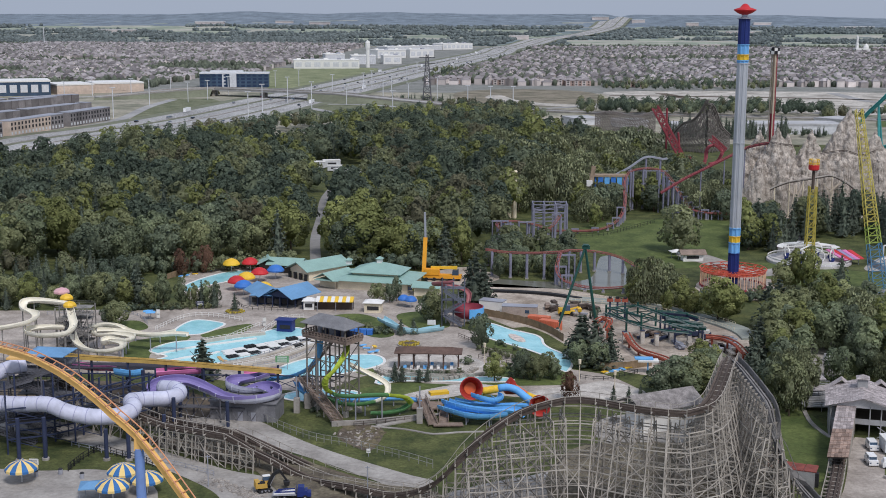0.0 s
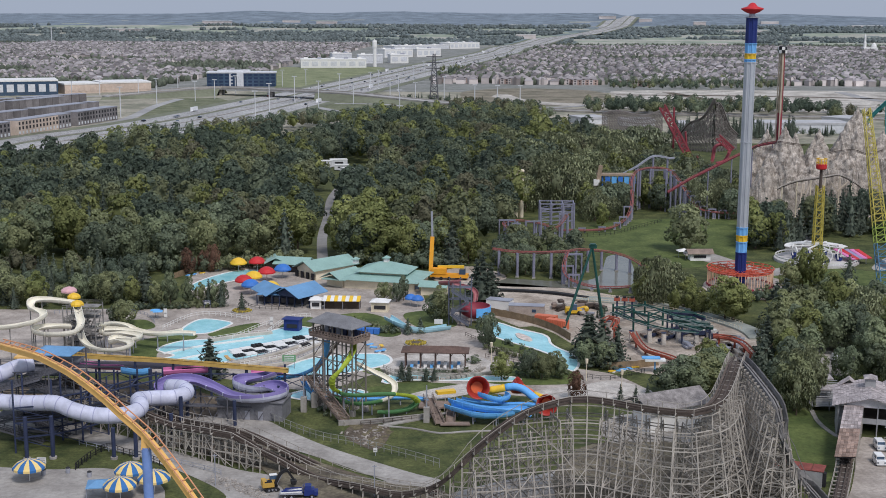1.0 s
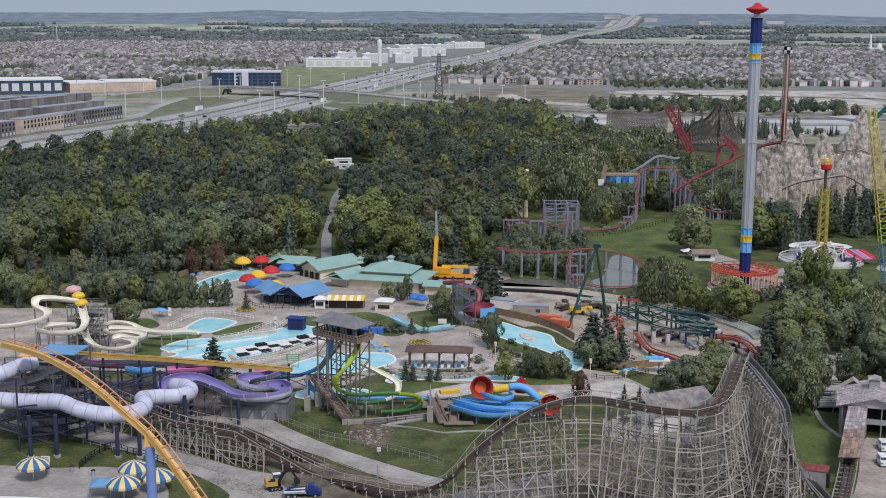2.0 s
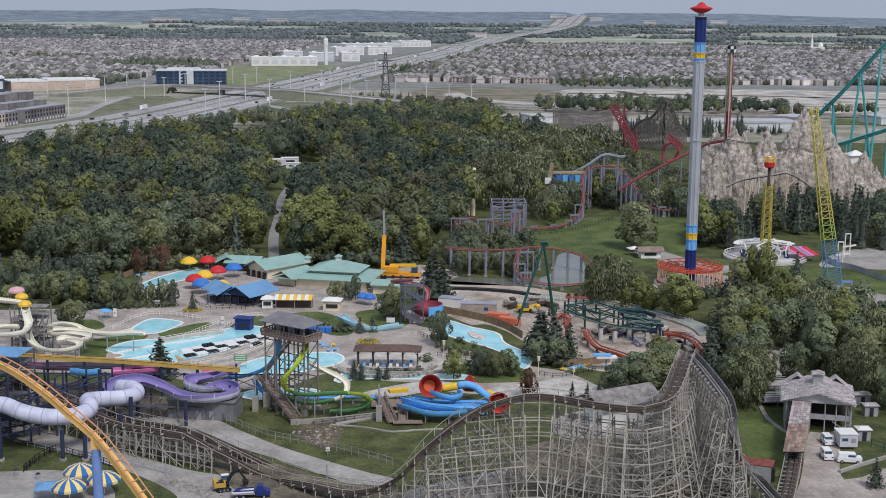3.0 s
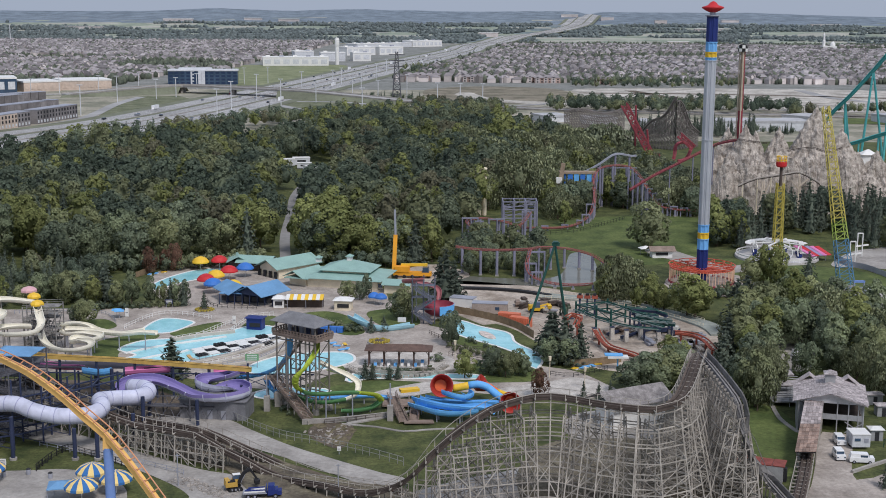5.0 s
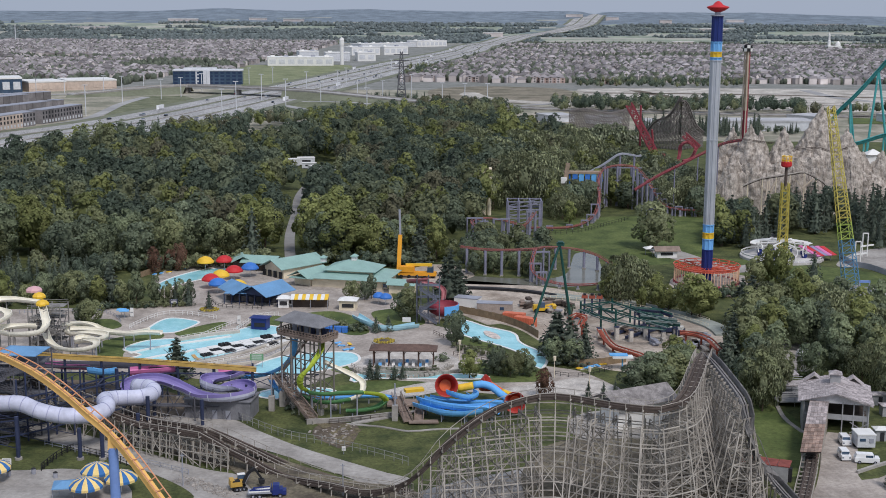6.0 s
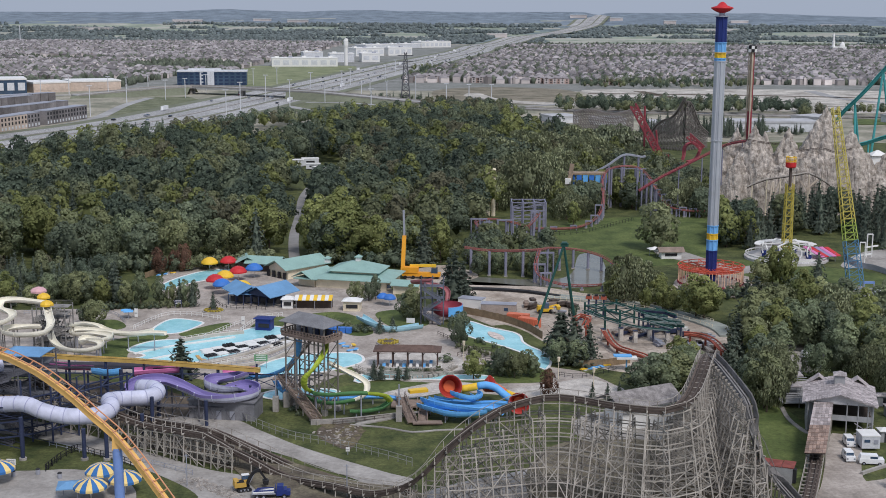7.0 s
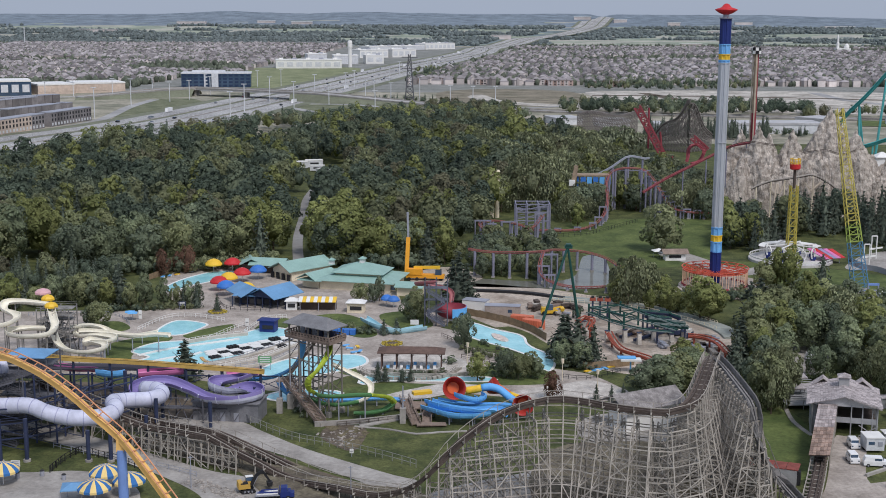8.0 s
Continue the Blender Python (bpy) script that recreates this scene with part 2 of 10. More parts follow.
def terrain(x, y):
    """Flat land that rises through fields and woods to a low line of hills."""
    if y < 3700:
        return 0.0
    ridge = np.interp(x, [-1700, -1500, -1150, -905, -600, -405, 40, 345, 470, 510, 550, 760, 1120, 1340, 1700], [85, 85, 86, 98, 89, 97, 90, 93, 92, 82, 91, 90, 91, 84, 76])
    ridge += 1.6 * noise.noise((x / 90, 3.1, 0)) + 0.8 * noise.noise((x / 25, 9.2, 0))
    z = np.interp(y, [3700, 4000, 4300, 4600, 4850], [0, 18, 45, 66, 88])
    return float(z * (1 + (ridge / 88 - 1) * max(0.0, (y - 4100) / 750)))


# ---------------- ground ----------------
m = Mesh()
xs = [-2600 + 65 * i for i in range(81)]
ys = [-400, 0, 150] + [300 * i for i in range(1, 13)] + [3700]
m.add([(x, y, terrain(x, y)) for y in ys for x in xs],
      [(j * 81 + i, j * 81 + i + 1, (j + 1) * 81 + i + 1, (j + 1) * 81 + i) for j in range(len(ys) - 1) for i in range(80)])
structure("ground", m, MEADOW, "flat dull green land rising to distant hills", "ground", True)


def area(name, pts, z, material, label, category, depth=0.0, step=2.0, hard=False):
    m = Mesh().sheet([tuple(p) for p in pts] if hard else flat(pts, step), z, depth)
    return structure(name, m, material, label, category)


area("park_grass", [(-190, 120), (190, 120), (330, 900), (-420, 900)], 0.02, GRASS, "park grass and verge below the rides", "grass", hard=True)
area("pavement_plaza", [(-179.7, 363.2), (-123.3, 373.6), (-93.4, 376.7), (-81.9, 396.8), (-67.8, 410.2), (-27.1, 416.0), (-15.7, 368.1), (2.7, 348.3), (18.0, 319.2), (32.4, 309.0), (39.9, 290.0), (26.3, 287.4), (-3.0, 293.5), (-25.8, 307.5), (-42.2, 292.6), (-82.1, 306.1), (-151.8, 304.4)], 0.05, PLAZA, "pale pinkish grey plaza paving", "pavement")
area("pavement_north", [(-77.5, 366.2), (-100.3, 413.5), (-94.2, 458.5), (-62.2, 452.1), (-26.0, 398.6), (-3.9, 368.4), (-22.3, 341.3), (-60.8, 366.7)], 0.07, PLAZA, "pale paving round the pavilion", "pavement")
area("construction_yard", [(-2.6, 416.8), (21.9, 413.1), (41.3, 400.8), (67.1, 370.5), (76.0, 344.0), (67.7, 315.1), (45.2, 309.3), (30.5, 319.5), (18.4, 342.4), (2.8, 368.6), (-4.1, 383.3)], 0.06, SAND, "bare beige earth of a building site", "ground")
area("service_road", [(-139.8, 279.2), (-97.6, 269.0), (-76.7, 257.0), (-59.6, 245.2), (-49.1, 238.2), (-41.9, 235.3), (-32.4, 230.1), (-22.9, 220.3), (-48.3, 213.3), (-48.5, 224.0), (-59.8, 236.2), (-76.5, 248.2), (-93.7, 257.7), (-134.1, 267.0)], 0.08, CONCRETE, "pale concrete service road beside the timber coaster", "road")
area("service_road", [(-69.1, 267.3), (-61.9, 271.4), (-50.3, 270.1), (-42.9, 262.5), (-33.1, 252.5), (-22.9, 244.2), (-13.4, 237.1), (-8.3, 233.5), (-12.9, 228.1), (-22.2, 235.7), (-32.0, 244.1), (-42.5, 252.3), (-53.6, 261.1), (-62.5, 262.8)], 0.08, CONCRETE, "pale grey concrete service road", "road")
area("pavement_umbrellas", [(-119.3, 235.9), (-86.4, 236.6), (-75.7, 237.7), (-66.3, 233.9), (-60.0, 223.8), (-61.9, 208.0), (-103.4, 202.6)], 0.07, CONCRETE, "pale concrete pad below the umbrellas", "pavement")
area("lawn_hill", [(42.2, 533.3), (69.1, 557.3), (110.6, 551.3), (95.0, 471.1), (64.2, 448.2), (42.6, 480.7)], 0.05, LAWN, "mown green lawn", "lawn")
area("coaster_dirt", [(-149.0, 298.5), (-108.1, 299.5), (-79.6, 296.4), (-58.8, 281.0), (-54.3, 264.9), (-71.5, 264.5), (-98.5, 271.8), (-141.2, 282.2)], 0.05, DIRT, "brown dirt below slides and timber track", "ground")
area("coaster_dirt", [(-75.5, 257.0), (-62.7, 258.3), (-53.1, 258.6), (-42.1, 249.9), (-31.8, 241.8), (-20.9, 233.3), (-12.9, 226.9), (-23.1, 223.1), (-33.8, 232.4), (-44.7, 238.3), (-60.4, 248.5)], 0.06, DIRT, "brown dirt below the timber coaster", "ground")
area("coaster_gravel", [(-8.5, 224.7), (2.1, 233.7), (13.3, 240.1), (25.8, 253.7), (32.8, 274.8), (45.6, 275.0), (48.3, 254.2), (43.4, 220.2), (11.6, 204.5), (-8.1, 214.0)], 0.06, mat("pale_rubble", (0.34, 0.32, 0.30), 0.95, 0.35, 5, fine=0.7), "pale rubble under the timber turn", "ground")
area("dirt_bank", [(-29.3, 266.6), (-22.6, 267.5), (-20.6, 261.8), (-22.4, 251.0), (-26.1, 253.4), (-30.4, 259.8)], 0.05, DIRT, "bare brown patch on the grass bank", "ground")
area("lawn_station", [(65.3, 277.5), (74.1, 282.0), (75.8, 263.9), (68.3, 238.1), (59.1, 239.4)], 0.05, LAWN, "mown green lawn by the station", "lawn", step=4)
area("ring_plaza", [(70.9, 414.7), (79.9, 433.7), (95.8, 434.2), (102.4, 420.3), (96.4, 402.6), (80.4, 395.4), (69.7, 401.7)], 0.06, PLAZA, "pale plaza round the swing tower", "pavement")
area("lawn_far", [(99.2, 460.1), (134.5, 445.6), (156.5, 422.1), (144.3, 387.9), (130.5, 412.3), (96.7, 429.5)], 0.05, LAWN, "mown lawn by the towers", "lawn")
area("lake", [(-2.6, 415.0), (3.2, 426.3), (22.4, 423.2), (37.3, 429.3), (45.0, 469.2), (52.1, 463.9), (49.6, 423.1), (40.4, 411.1), (21.8, 412.2)], 0.06, WATER_LAKE, "still grey pond", "water")
area("drive_station", [(80.7, 264.0), (86.3, 262.3), (79.1, 235.2), (92.4, 241.7), (84.5, 205.8), (58.1, 205.3), (69.4, 232.0)], 0.06, PLAZA, "pale drive beside the station", "road", step=4)

for k, pts in enumerate(([(-78.6, 344.7), (-73.3, 354.0), (-67.4, 358.9), (-65.9, 354.2), (-70.8, 341.2)], [(-60.2, 345.2), (-58.9, 359.8), (-53.3, 367.0), (-50.2, 362.8), (-50.9, 355.3), (-57.1, 343.4)], [(-92.0, 316.3), (-96.7, 333.2), (-92.5, 340.6), (-82.8, 344.6), (-81.1, 339.7), (-87.3, 326.4), (-86.2, 316.5)],
                        [(-23.8, 364.3), (-24.4, 373.6), (-14.3, 376.9), (-8.8, 361.3), (-11.1, 355.8), (-18.3, 354.2)], [(-31.7, 309.9), (-31.1, 317.9), (-26.1, 320.2), (-25.0, 311.7), (-27.2, 306.5)], [(-2.8, 344.9), (2.7, 347.0), (10.4, 336.1), (14.5, 324.6), (2.6, 334.7)], [(-47.5, 367.1), (-38.0, 373.2), (-30.7, 367.6), (-26.6, 357.3), (-24.3, 347.5), (-29.7, 344.8), (-39.7, 357.0)],
                        [(-30.1, 292.9), (-19.7, 299.8), (-5.8, 299.1), (-7.1, 293.4), (-19.0, 288.6)], [(-1.8, 308.1), (6.9, 316.2), (21.5, 316.5), (22.7, 302.7), (13.5, 299.6), (1.1, 300.3)], [(-109.8, 356.9), (-101.2, 361.3), (-95.5, 352.0), (-103.6, 346.6)])):
    area("lawn_patch", pts, 0.085, LAWN, "small kerbed patch of lawn", "lawn", 0.0, 1.5)

# pools
def pool(pts, label):
    """Water a little below a raised kerb."""
    o = flat(pts, 1.5)
    area("pool_water", o, 0.13, WATER_POOL, label, "pool", hard=True)
    m = Mesh()
    loop = [Vector((x, y, 0.09)) for x, y in o]
    m.sweep(loop + loop[:1], [(-0.35, 0), (0.35, 0), (0.35, 0.13), (-0.35, 0.13)])
    structure("pool_kerb", m, WHITE, "pale kerb round the pool", "kerb")


pool([(-98.3, 409.1), (-94.8, 422.9), (-87.5, 434.7), (-78.7, 435.0), (-83.0, 421.4), (-90.4, 411.2), (-95.1, 400.6)], "turquoise children's pool")
pool([(-87.2, 350.9), (-84.2, 362.5), (-75.2, 359.3), (-74.8, 354.6), (-78.9, 346.0), (-84.4, 345.8)], "turquoise splash pool under slides")
pool([(-88.4, 327.5), (-84.5, 336.5), (-75.2, 339.8), (-66.5, 343.2), (-57.2, 354.4), (-49.6, 352.0), (-48.8, 340.5), (-54.9, 329.6), (-66.0, 317.0), (-77.2, 315.1), (-86.2, 316.5), (-82.5, 322.0)], "turquoise activity pool with floats")
pool([(-51.6, 309.4), (-44.8, 321.9), (-28.9, 326.3), (-24.9, 318.0), (-31.7, 309.9), (-43.6, 303.1)], "turquoise pool behind the slide tower")
pool([(-25.4, 302.5), (-20.3, 310.2), (-6.0, 307.0), (6.7, 305.8), (6.6, 302.3), (-8.7, 302.0), (-19.8, 301.7), (-24.4, 298.7)], "turquoise lazy river channel")
pool([(-46.9, 287.9), (-41.0, 293.5), (-30.1, 292.9), (-29.7, 289.2), (-41.1, 284.5)], "turquoise lazy river bend")
pool([(0.5, 363.4), (4.1, 361.5), (8.1, 356.1), (12.1, 352.3), (15.2, 349.8), (17.1, 345.4), (17.5, 339.2), (19.2, 334.4), (21.9, 329.8), (23.8, 323.6), (23.6, 317.1), (21.8, 311.7), (20.1, 313.8), (19.9, 321.3), (17.3, 326.8), (13.4, 332.5), (10.5, 335.9), (7.0, 339.5), (3.9, 343.1), (0.8, 348.1), (-0.7, 355.9)], "turquoise wave pool channel")

area("lawn_bank", [(9.4, 357.5), (14.5, 351.7), (17.0, 348.5), (18.4, 339.8), (22.2, 333.3), (24.8, 327.0), (25.2, 318.2), (26.9, 319.3), (27.2, 329.4), (22.6, 341.2), (18.5, 351.8), (13.1, 359.0)], 0.075, GRASS, "rough grass bank between the pool and the site fence", "grass")
area("crane_yard", [(-19.2, 429.0), (-10.3, 445.3), (-1.0, 443.5), (6.6, 428.0), (-2.0, 416.6), (-13.3, 414.4)], 0.09, SAND, "pale rubble and bare earth behind the crane", "ground")
structure("pool_island", Mesh().sheet(flat([(8.1, 349.6), (9.9, 349.0), (12.0, 345.2), (12.5, 341.5), (10.6, 341.4), (8.5, 345.1)], 0.8), 0.32, 0.25), mat("faded_pink_paint", (0.60, 0.52, 0.47), 0.8, 0.3, 1.5), "faded pink painted island in the wave pool", "island")

# ---------------- trees ----------------
def blob(rng, c, r, sq, n=2):
    b = bmesh.new()
    bmesh.ops.create_icosphere(b, subdivisions=n, radius=1)
    o = Vector((rng.uniform(0, 50),) * 3)
    v = [(c[0] + p.co.x * r * k, c[1] + p.co.y * r * k, c[2] + p.co.z * r * sq * k) for p in b.verts for k in (1 + 0.4 * noise.noise(p.co * 1.9 + o),)]
    f = [[q.index for q in t.verts] for t in b.faces]
    b.free()
    return v, f


def crown_mesh(seed, kind, leaves, fine=2, leaf=1.0):
    """A crown about 10 m wide (6 m for a conifer) of clumps and single leaf sprays; base of trunk at zero."""
    rng = random.Random(seed)
    m, spots, norms = Mesh(), [], []
    if kind == "conifer":
        H, R = 14.0, 3.8
        for k in range(11):
            z = 1.2 + (H - 1.6) * k / 10
            r = R * (1 - k / 10.6) + 0.25
            for j in range(max(5, int(r * 11))):
                a = rng.uniform(0, 6.283)
                spots.append(((math.cos(a) * r * rng.uniform(0.25, 0.95), math.sin(a) * r * rng.uniform(0.25, 0.95), z + rng.uniform(-0.4, 0.4)), rng.uniform(0.7, 1.1), 0.7))
        m.lathe((0, 0, 0), [(0.1, 1.0), (R * 0.5, 1.6), (R * 0.32, 5.0), (R * 0.18, 9.0), (0.02, H)], 7)
        norms += [Vector((x, y, 0.6)).normalized() for x, y, z in m.v]
        for i in range(leaves):
            c = rng.choice(spots)[0]
            d = Vector((rng.gauss(0, 1), rng.gauss(0, 1), rng.gauss(0.35, 1))).normalized()
            p, s = Vector(c), rng.uniform(0.5, 1.0) * leaf
            nrm = (Vector((c[0], c[1], 2.5)).normalized() + d * 0.5).normalized()
            a = Matrix.Rotation(rng.uniform(0, 6.28), 3, nrm) @ nrm.orthogonal().normalized()
            b = nrm.cross(a)
            norms += [nrm] * 4
            m.add([p - a * s * 0.5, p - b * s * 0.35 + nrm * 0.1, p + a * s * 0.55, p + b * s * 0.45 - nrm * 0.1], [(0, 1, 2, 3)])
        m.n = norms
        return m, H
    H, R = {"round": (13.0, 5.7), "tall": (15.5, 4.8), "willow": (12.5, 6.8), "bush": (4.2, 2.6)}[kind]
    mid = Vector((0, 0, H * (0.5 if kind == "willow" else 0.54)))
    n = {"bush": 6, "willow": 13}.get(kind, 15)
    lobes = []
    for k in range(n):
        t = (k + 0.5) / n
        env = R * math.sin(math.pi * (0.16 + 0.80 * t)) ** (0.6 if kind == "round" else 0.8)
        a = k * 2.4 + rng.uniform(-0.35, 0.35)
        q = env * rng.uniform(0.5, 0.76)
        lobes.append((Vector((math.cos(a) * q, math.sin(a) * q, H * (0.2 + 0.68 * t) + rng.uniform(-0.5, 0.5))), R * rng.uniform(0.30, 0.46) * (1.0 if t < 0.8 else 0.8)))
    core = 0.2 if kind == "willow" else 0.46
    v, f = blob(rng, mid, R * core, H * 0.27 / (R * core), fine)
    m.add(v, f)
    norms += [(Vector(p) - mid).normalized() for p in v]
    made = 0
    while made < leaves:
        c, r = rng.choice(lobes)
        away = (c - mid).normalized()
        d = (Vector((rng.gauss(0, 1), rng.gauss(0, 1), rng.gauss(0.25, 1))) + away * 0.9).normalized()
        p = c + d * r * rng.uniform(0.82, 1.16)
        if rng.random() < 0.8 and any((p - c2).length < r2 * 0.75 for c2, r2 in lobes):
            continue
        made += 1
        s = rng.uniform(0.6, 1.25) * (0.6 if kind == "bush" else leaf)
        nrm = (d + Vector((rng.gauss(0, 0.4), rng.gauss(0, 0.4), rng.gauss(0.2, 0.4)))).normalized()
        a = Matrix.Rotation(rng.uniform(0, 6.28), 3, nrm) @ nrm.orthogonal().normalized()
        b = nrm.cross(a)
        if kind == "willow":
            a, b = a * 0.7, Vector((0, 0, -1.3)) + away * 0.3
        out = (d * 0.4 + (p - mid).normalized() * 0.85 + nrm * 0.45).normalized()
        norms += [out] * 4
        m.add([p - a * s * 0.5, p - b * s * 0.4 - nrm * 0.12, p + a * s * 0.55, p + b * s * 0.5 - nrm * 0.2], [(0, 1, 2, 3)])
    m.n = norms
    return m, H


def trunk_mesh(H, R=0.28):
    m = Mesh().cyl((0, 0, -0.1), (0, 0, H * 0.55), R, R * 0.5, 7)
    for k in range(4):
        a = k * 1.7
        m.cyl((0, 0, H * (0.28 + 0.05 * k)), (math.cos(a) * H * 0.2, math.sin(a) * H * 0.2, H * (0.55 + 0.05 * k)), R * 0.45, R * 0.15, 5)
    return m


PROTO, NEAR = {}, {}
for kind, material, leaves, label, count in (("round", LEAF, 760, "broad-crowned deciduous tree with dark green leaves", 3), ("tall", LEAF, 760, "tall dense deciduous tree with green leaves", 3),
                                      ("light", LEAF_LIGHT, 760, "deciduous tree with yellow-green leaves", 2), ("willow", LEAF_WILLOW, 1250, "weeping willow with pale drooping foliage", 2),
                                      ("bronze", LEAF_RED, 600, "ornamental tree with bronze red leaves", 1), ("conifer", NEEDLE, 800, "dark green spruce with a pointed crown", 2),
                                      ("bush", LEAF, 260, "rounded green garden shrub", 2)):
    shape = {"light": "tall", "bronze": "round"}.get(kind, kind)
    for k in range(count):
        cm, H = crown_mesh(100 + len(PROTO) * 7 + k, shape, int(leaves * (1 if kind in ("conifer", "bush") else 1.3)), 2, 1.0 if kind in ("conifer", "bush") else 0.85 if kind == "willow" else 1.0)
        tone = (LEAF, LEAF_DARK, LEAF_OLIVE)[k % 3] if material is LEAF else material
        PROTO[kind, k] = (cm, H, tone, label, count)
        if kind != "bush":
            cm, H = crown_mesh(100 + len(PROTO) * 7 + k, shape, int(leaves * (1.4 if kind == "conifer" else 2.3)), 2, 1.0 if kind == "conifer" else 0.56 if kind == "willow" else 0.74)
            tone = {LEAF: (LEAF_NEAR, LEAF_NEAR2, LEAF)[k % 3], LEAF_WILLOW: WILLOW_NEAR}.get(material, material)
            NEAR[kind, k] = (cm, H, tone, label, count)

TREE_DATA = {}


def tree(kind, x, y, scale=1.0, rng=random, wide=1.0, group=""):
    k = rng.randrange(PROTO[kind, 0][4])
    cm, H, material, label, _ = (PROTO if y > (760 if kind == "willow" else 475) or kind == "bush" else NEAR)[kind, k]
    key = (kind, k, y > (760 if kind == "willow" else 475))
    if key not in TREE_DATA:
        t = thing("spruce_tree" if kind == "conifer" else "shrub" if kind == "bush" else "willow_tree" if kind == "willow" else "tree", (x, y), label, "shrub" if kind == "bush" else "tree", group or "park trees")
        part("trunk", trunk_mesh(H, 0.12 if kind == "bush" else 0.28), BARK, t)
        crown = Mesh().add(cm.v, cm.f)
        crown.n = cm.n
        part("crown", crown, material, t)
        for c in t.children:
            c.data.transform(Matrix.Translation((x, y, 0)))
        TREE_DATA[key] = t
    else:
        t = copy_thing(TREE_DATA[key], pose(x, y, 0))
    t.location, t.rotation_euler, t.scale = (x, y, 0), (0, 0, rng.uniform(0, 6.28)), (scale * wide, scale * wide, scale * rng.uniform(0.92, 1.08))
    return t


def inside(x, y, poly):
    r = False
    for i in range(len(poly)):
        (x0, y0), (x1, y1) = poly[i], poly[i - 1]
        if (y0 > y) != (y1 > y) and x < (x1 - x0) * (y - y0) / (y1 - y0) + x0:
            r = not r
    return r


def woods(name, poly, spacing, kinds, near, label, rng, avoid=(), scale=1.0, material=None, thin=1.0):
    """Trees over a patch of land: the nearest ones are things, the rest one mesh."""
    lo = [min(p[k] for p in poly) for k in (0, 1)]
    hi = [max(p[k] for p in poly) for k in (0, 1)]
    spots, y = [], lo[1]
    while y < hi[1]:
        x = lo[0]
        while x < hi[0]:
            px, py = x + rng.uniform(-0.42, 0.42) * spacing, y + rng.uniform(-0.42, 0.42) * spacing
            if inside(px, py, poly) and not any(inside(px, py, a) for a in avoid):
                spots.append((px, py))
            x += spacing
        y += spacing * 0.9
    spots.sort(key=lambda p: p[1])
    V, F, N, k, slots = [], [], [], 0, []
    for i, (x, y) in enumerate(spots):
        kind = rng.choice(kinds)
        s = scale * rng.uniform(0.75, 1.2)
        if i < near:
            tree(kind, x, y, s, rng)
            continue
        cm = PROTO[kind, rng.randrange(PROTO[kind, 0][4])][0]
        key = (id(cm), thin)
        if key not in LITE:
            low = 0.36 * max(q[2] for q in cm.v) * (kind not in ("conifer", "bush"))
            keep = [f for j, f in enumerate(cm.f) if len(f) == 3 or j % 100 < 100 * thin and cm.v[f[0]][2] > low]
            used = sorted({q for f in keep for q in f})
            ren = {q: j for j, q in enumerate(used)}
            LITE[key] = (np.array([cm.v[q] for q in used]), np.array([cm.n[q] for q in used]), [tuple(ren[q] for q in f) for f in keep])
        pts, nrm, faces = LITE[key]
        a = rng.uniform(0, 6.28)
        c, sn = math.cos(a), math.sin(a)
        rot = np.array([[c, sn, 0], [-sn, c, 0], [0, 0, 1]]) * s
        V.append(pts @ rot + np.array([x, y, terrain(x, y)]))
        N.append(nrm @ rot / s)
        F += [tuple(q + k for q in f) for f in faces]
        drift = noise.noise((x / 38, y / 55, 3.3)) + rng.uniform(-0.35, 0.35)
        slots += [(1 if drift < -0.04 else 0 if drift < 0.2 else 6 if drift < 0.5 else 7) if kind in ("round", "tall") else ("round", "tall", "light", "willow", "bronze", "conifer", "bush").index(kind)] * len(faces)
        k += len(pts)
    if V:
        m = Mesh()
        m.v, m.f, m.mi, m.n = np.concatenate(V).tolist(), F, slots, np.concatenate(N).tolist()
        mats = [LEAF, LEAF_DARK, LEAF_LIGHT, LEAF_WILLOW, LEAF_RED, NEEDLE, LEAF_OLIVE, LEAF_DRY]
        tagged(part(name, m, [material] * 8 if material else mats), label, "woods", "", "stuff")
    print(name, len(spots))


LITE = {}
RNG = random.Random(11)
ROAD_GAP = [(-64.0, 431.7), (-51.5, 432.0), (-59.5, 501.5), (-66.5, 562), (-76.5, 562), (-72.5, 501.2)]
CAMP = [(-102, 705), (-84, 640), (-78, 558), (-67, 558), (-63, 620), (-60, 665), (-68.0, 750), (-104, 765)]
CLEAR = [(-143.7, 837.2), (-150.0, 922.9), (-111.8, 947.8), (-99.3, 840.1)]
FOREST = [(-207.5, 409.9), (-154.8, 435.3), (-128.5, 433.3), (-109.5, 435.9), (-90.7, 440.6), (-73.8, 447.4), (-20.9, 445.2), (-3.0, 479.0), (11.1, 539.4), (20.8, 616.1), (57.2, 732.0), (77.7, 851.9), (47.8, 937.4), (-10.8, 955.4), (-80.2, 973.4), (-146.0, 898.0), (-168.1, 828.5), (-204.5, 783.2), (-252.5, 719.5), (-314.6, 629.3)]
woods("mixed_woods", FOREST, 12.0, ["round"] * 7 + ["tall"] * 7 + ["light"] * 2 + ["conifer"] * 2, 60, "dense mixed deciduous woodland", RNG, (ROAD_GAP, CAMP, CLEAR), 1.28, None, 0.75)
woods("park_woods", [(40.2, 617.1), (77.7, 851.9), (114.0, 900.2), (106.7, 734.9), (126.0, 631.1), (112.1, 559.1), (96.9, 558.5), (71.7, 578.7), (42.8, 540.7)], 10.5, ["willow", "willow", "willow", "round", "light"], 40, "park trees beyond the rides", RNG, (), 1.0, None, 0.7)
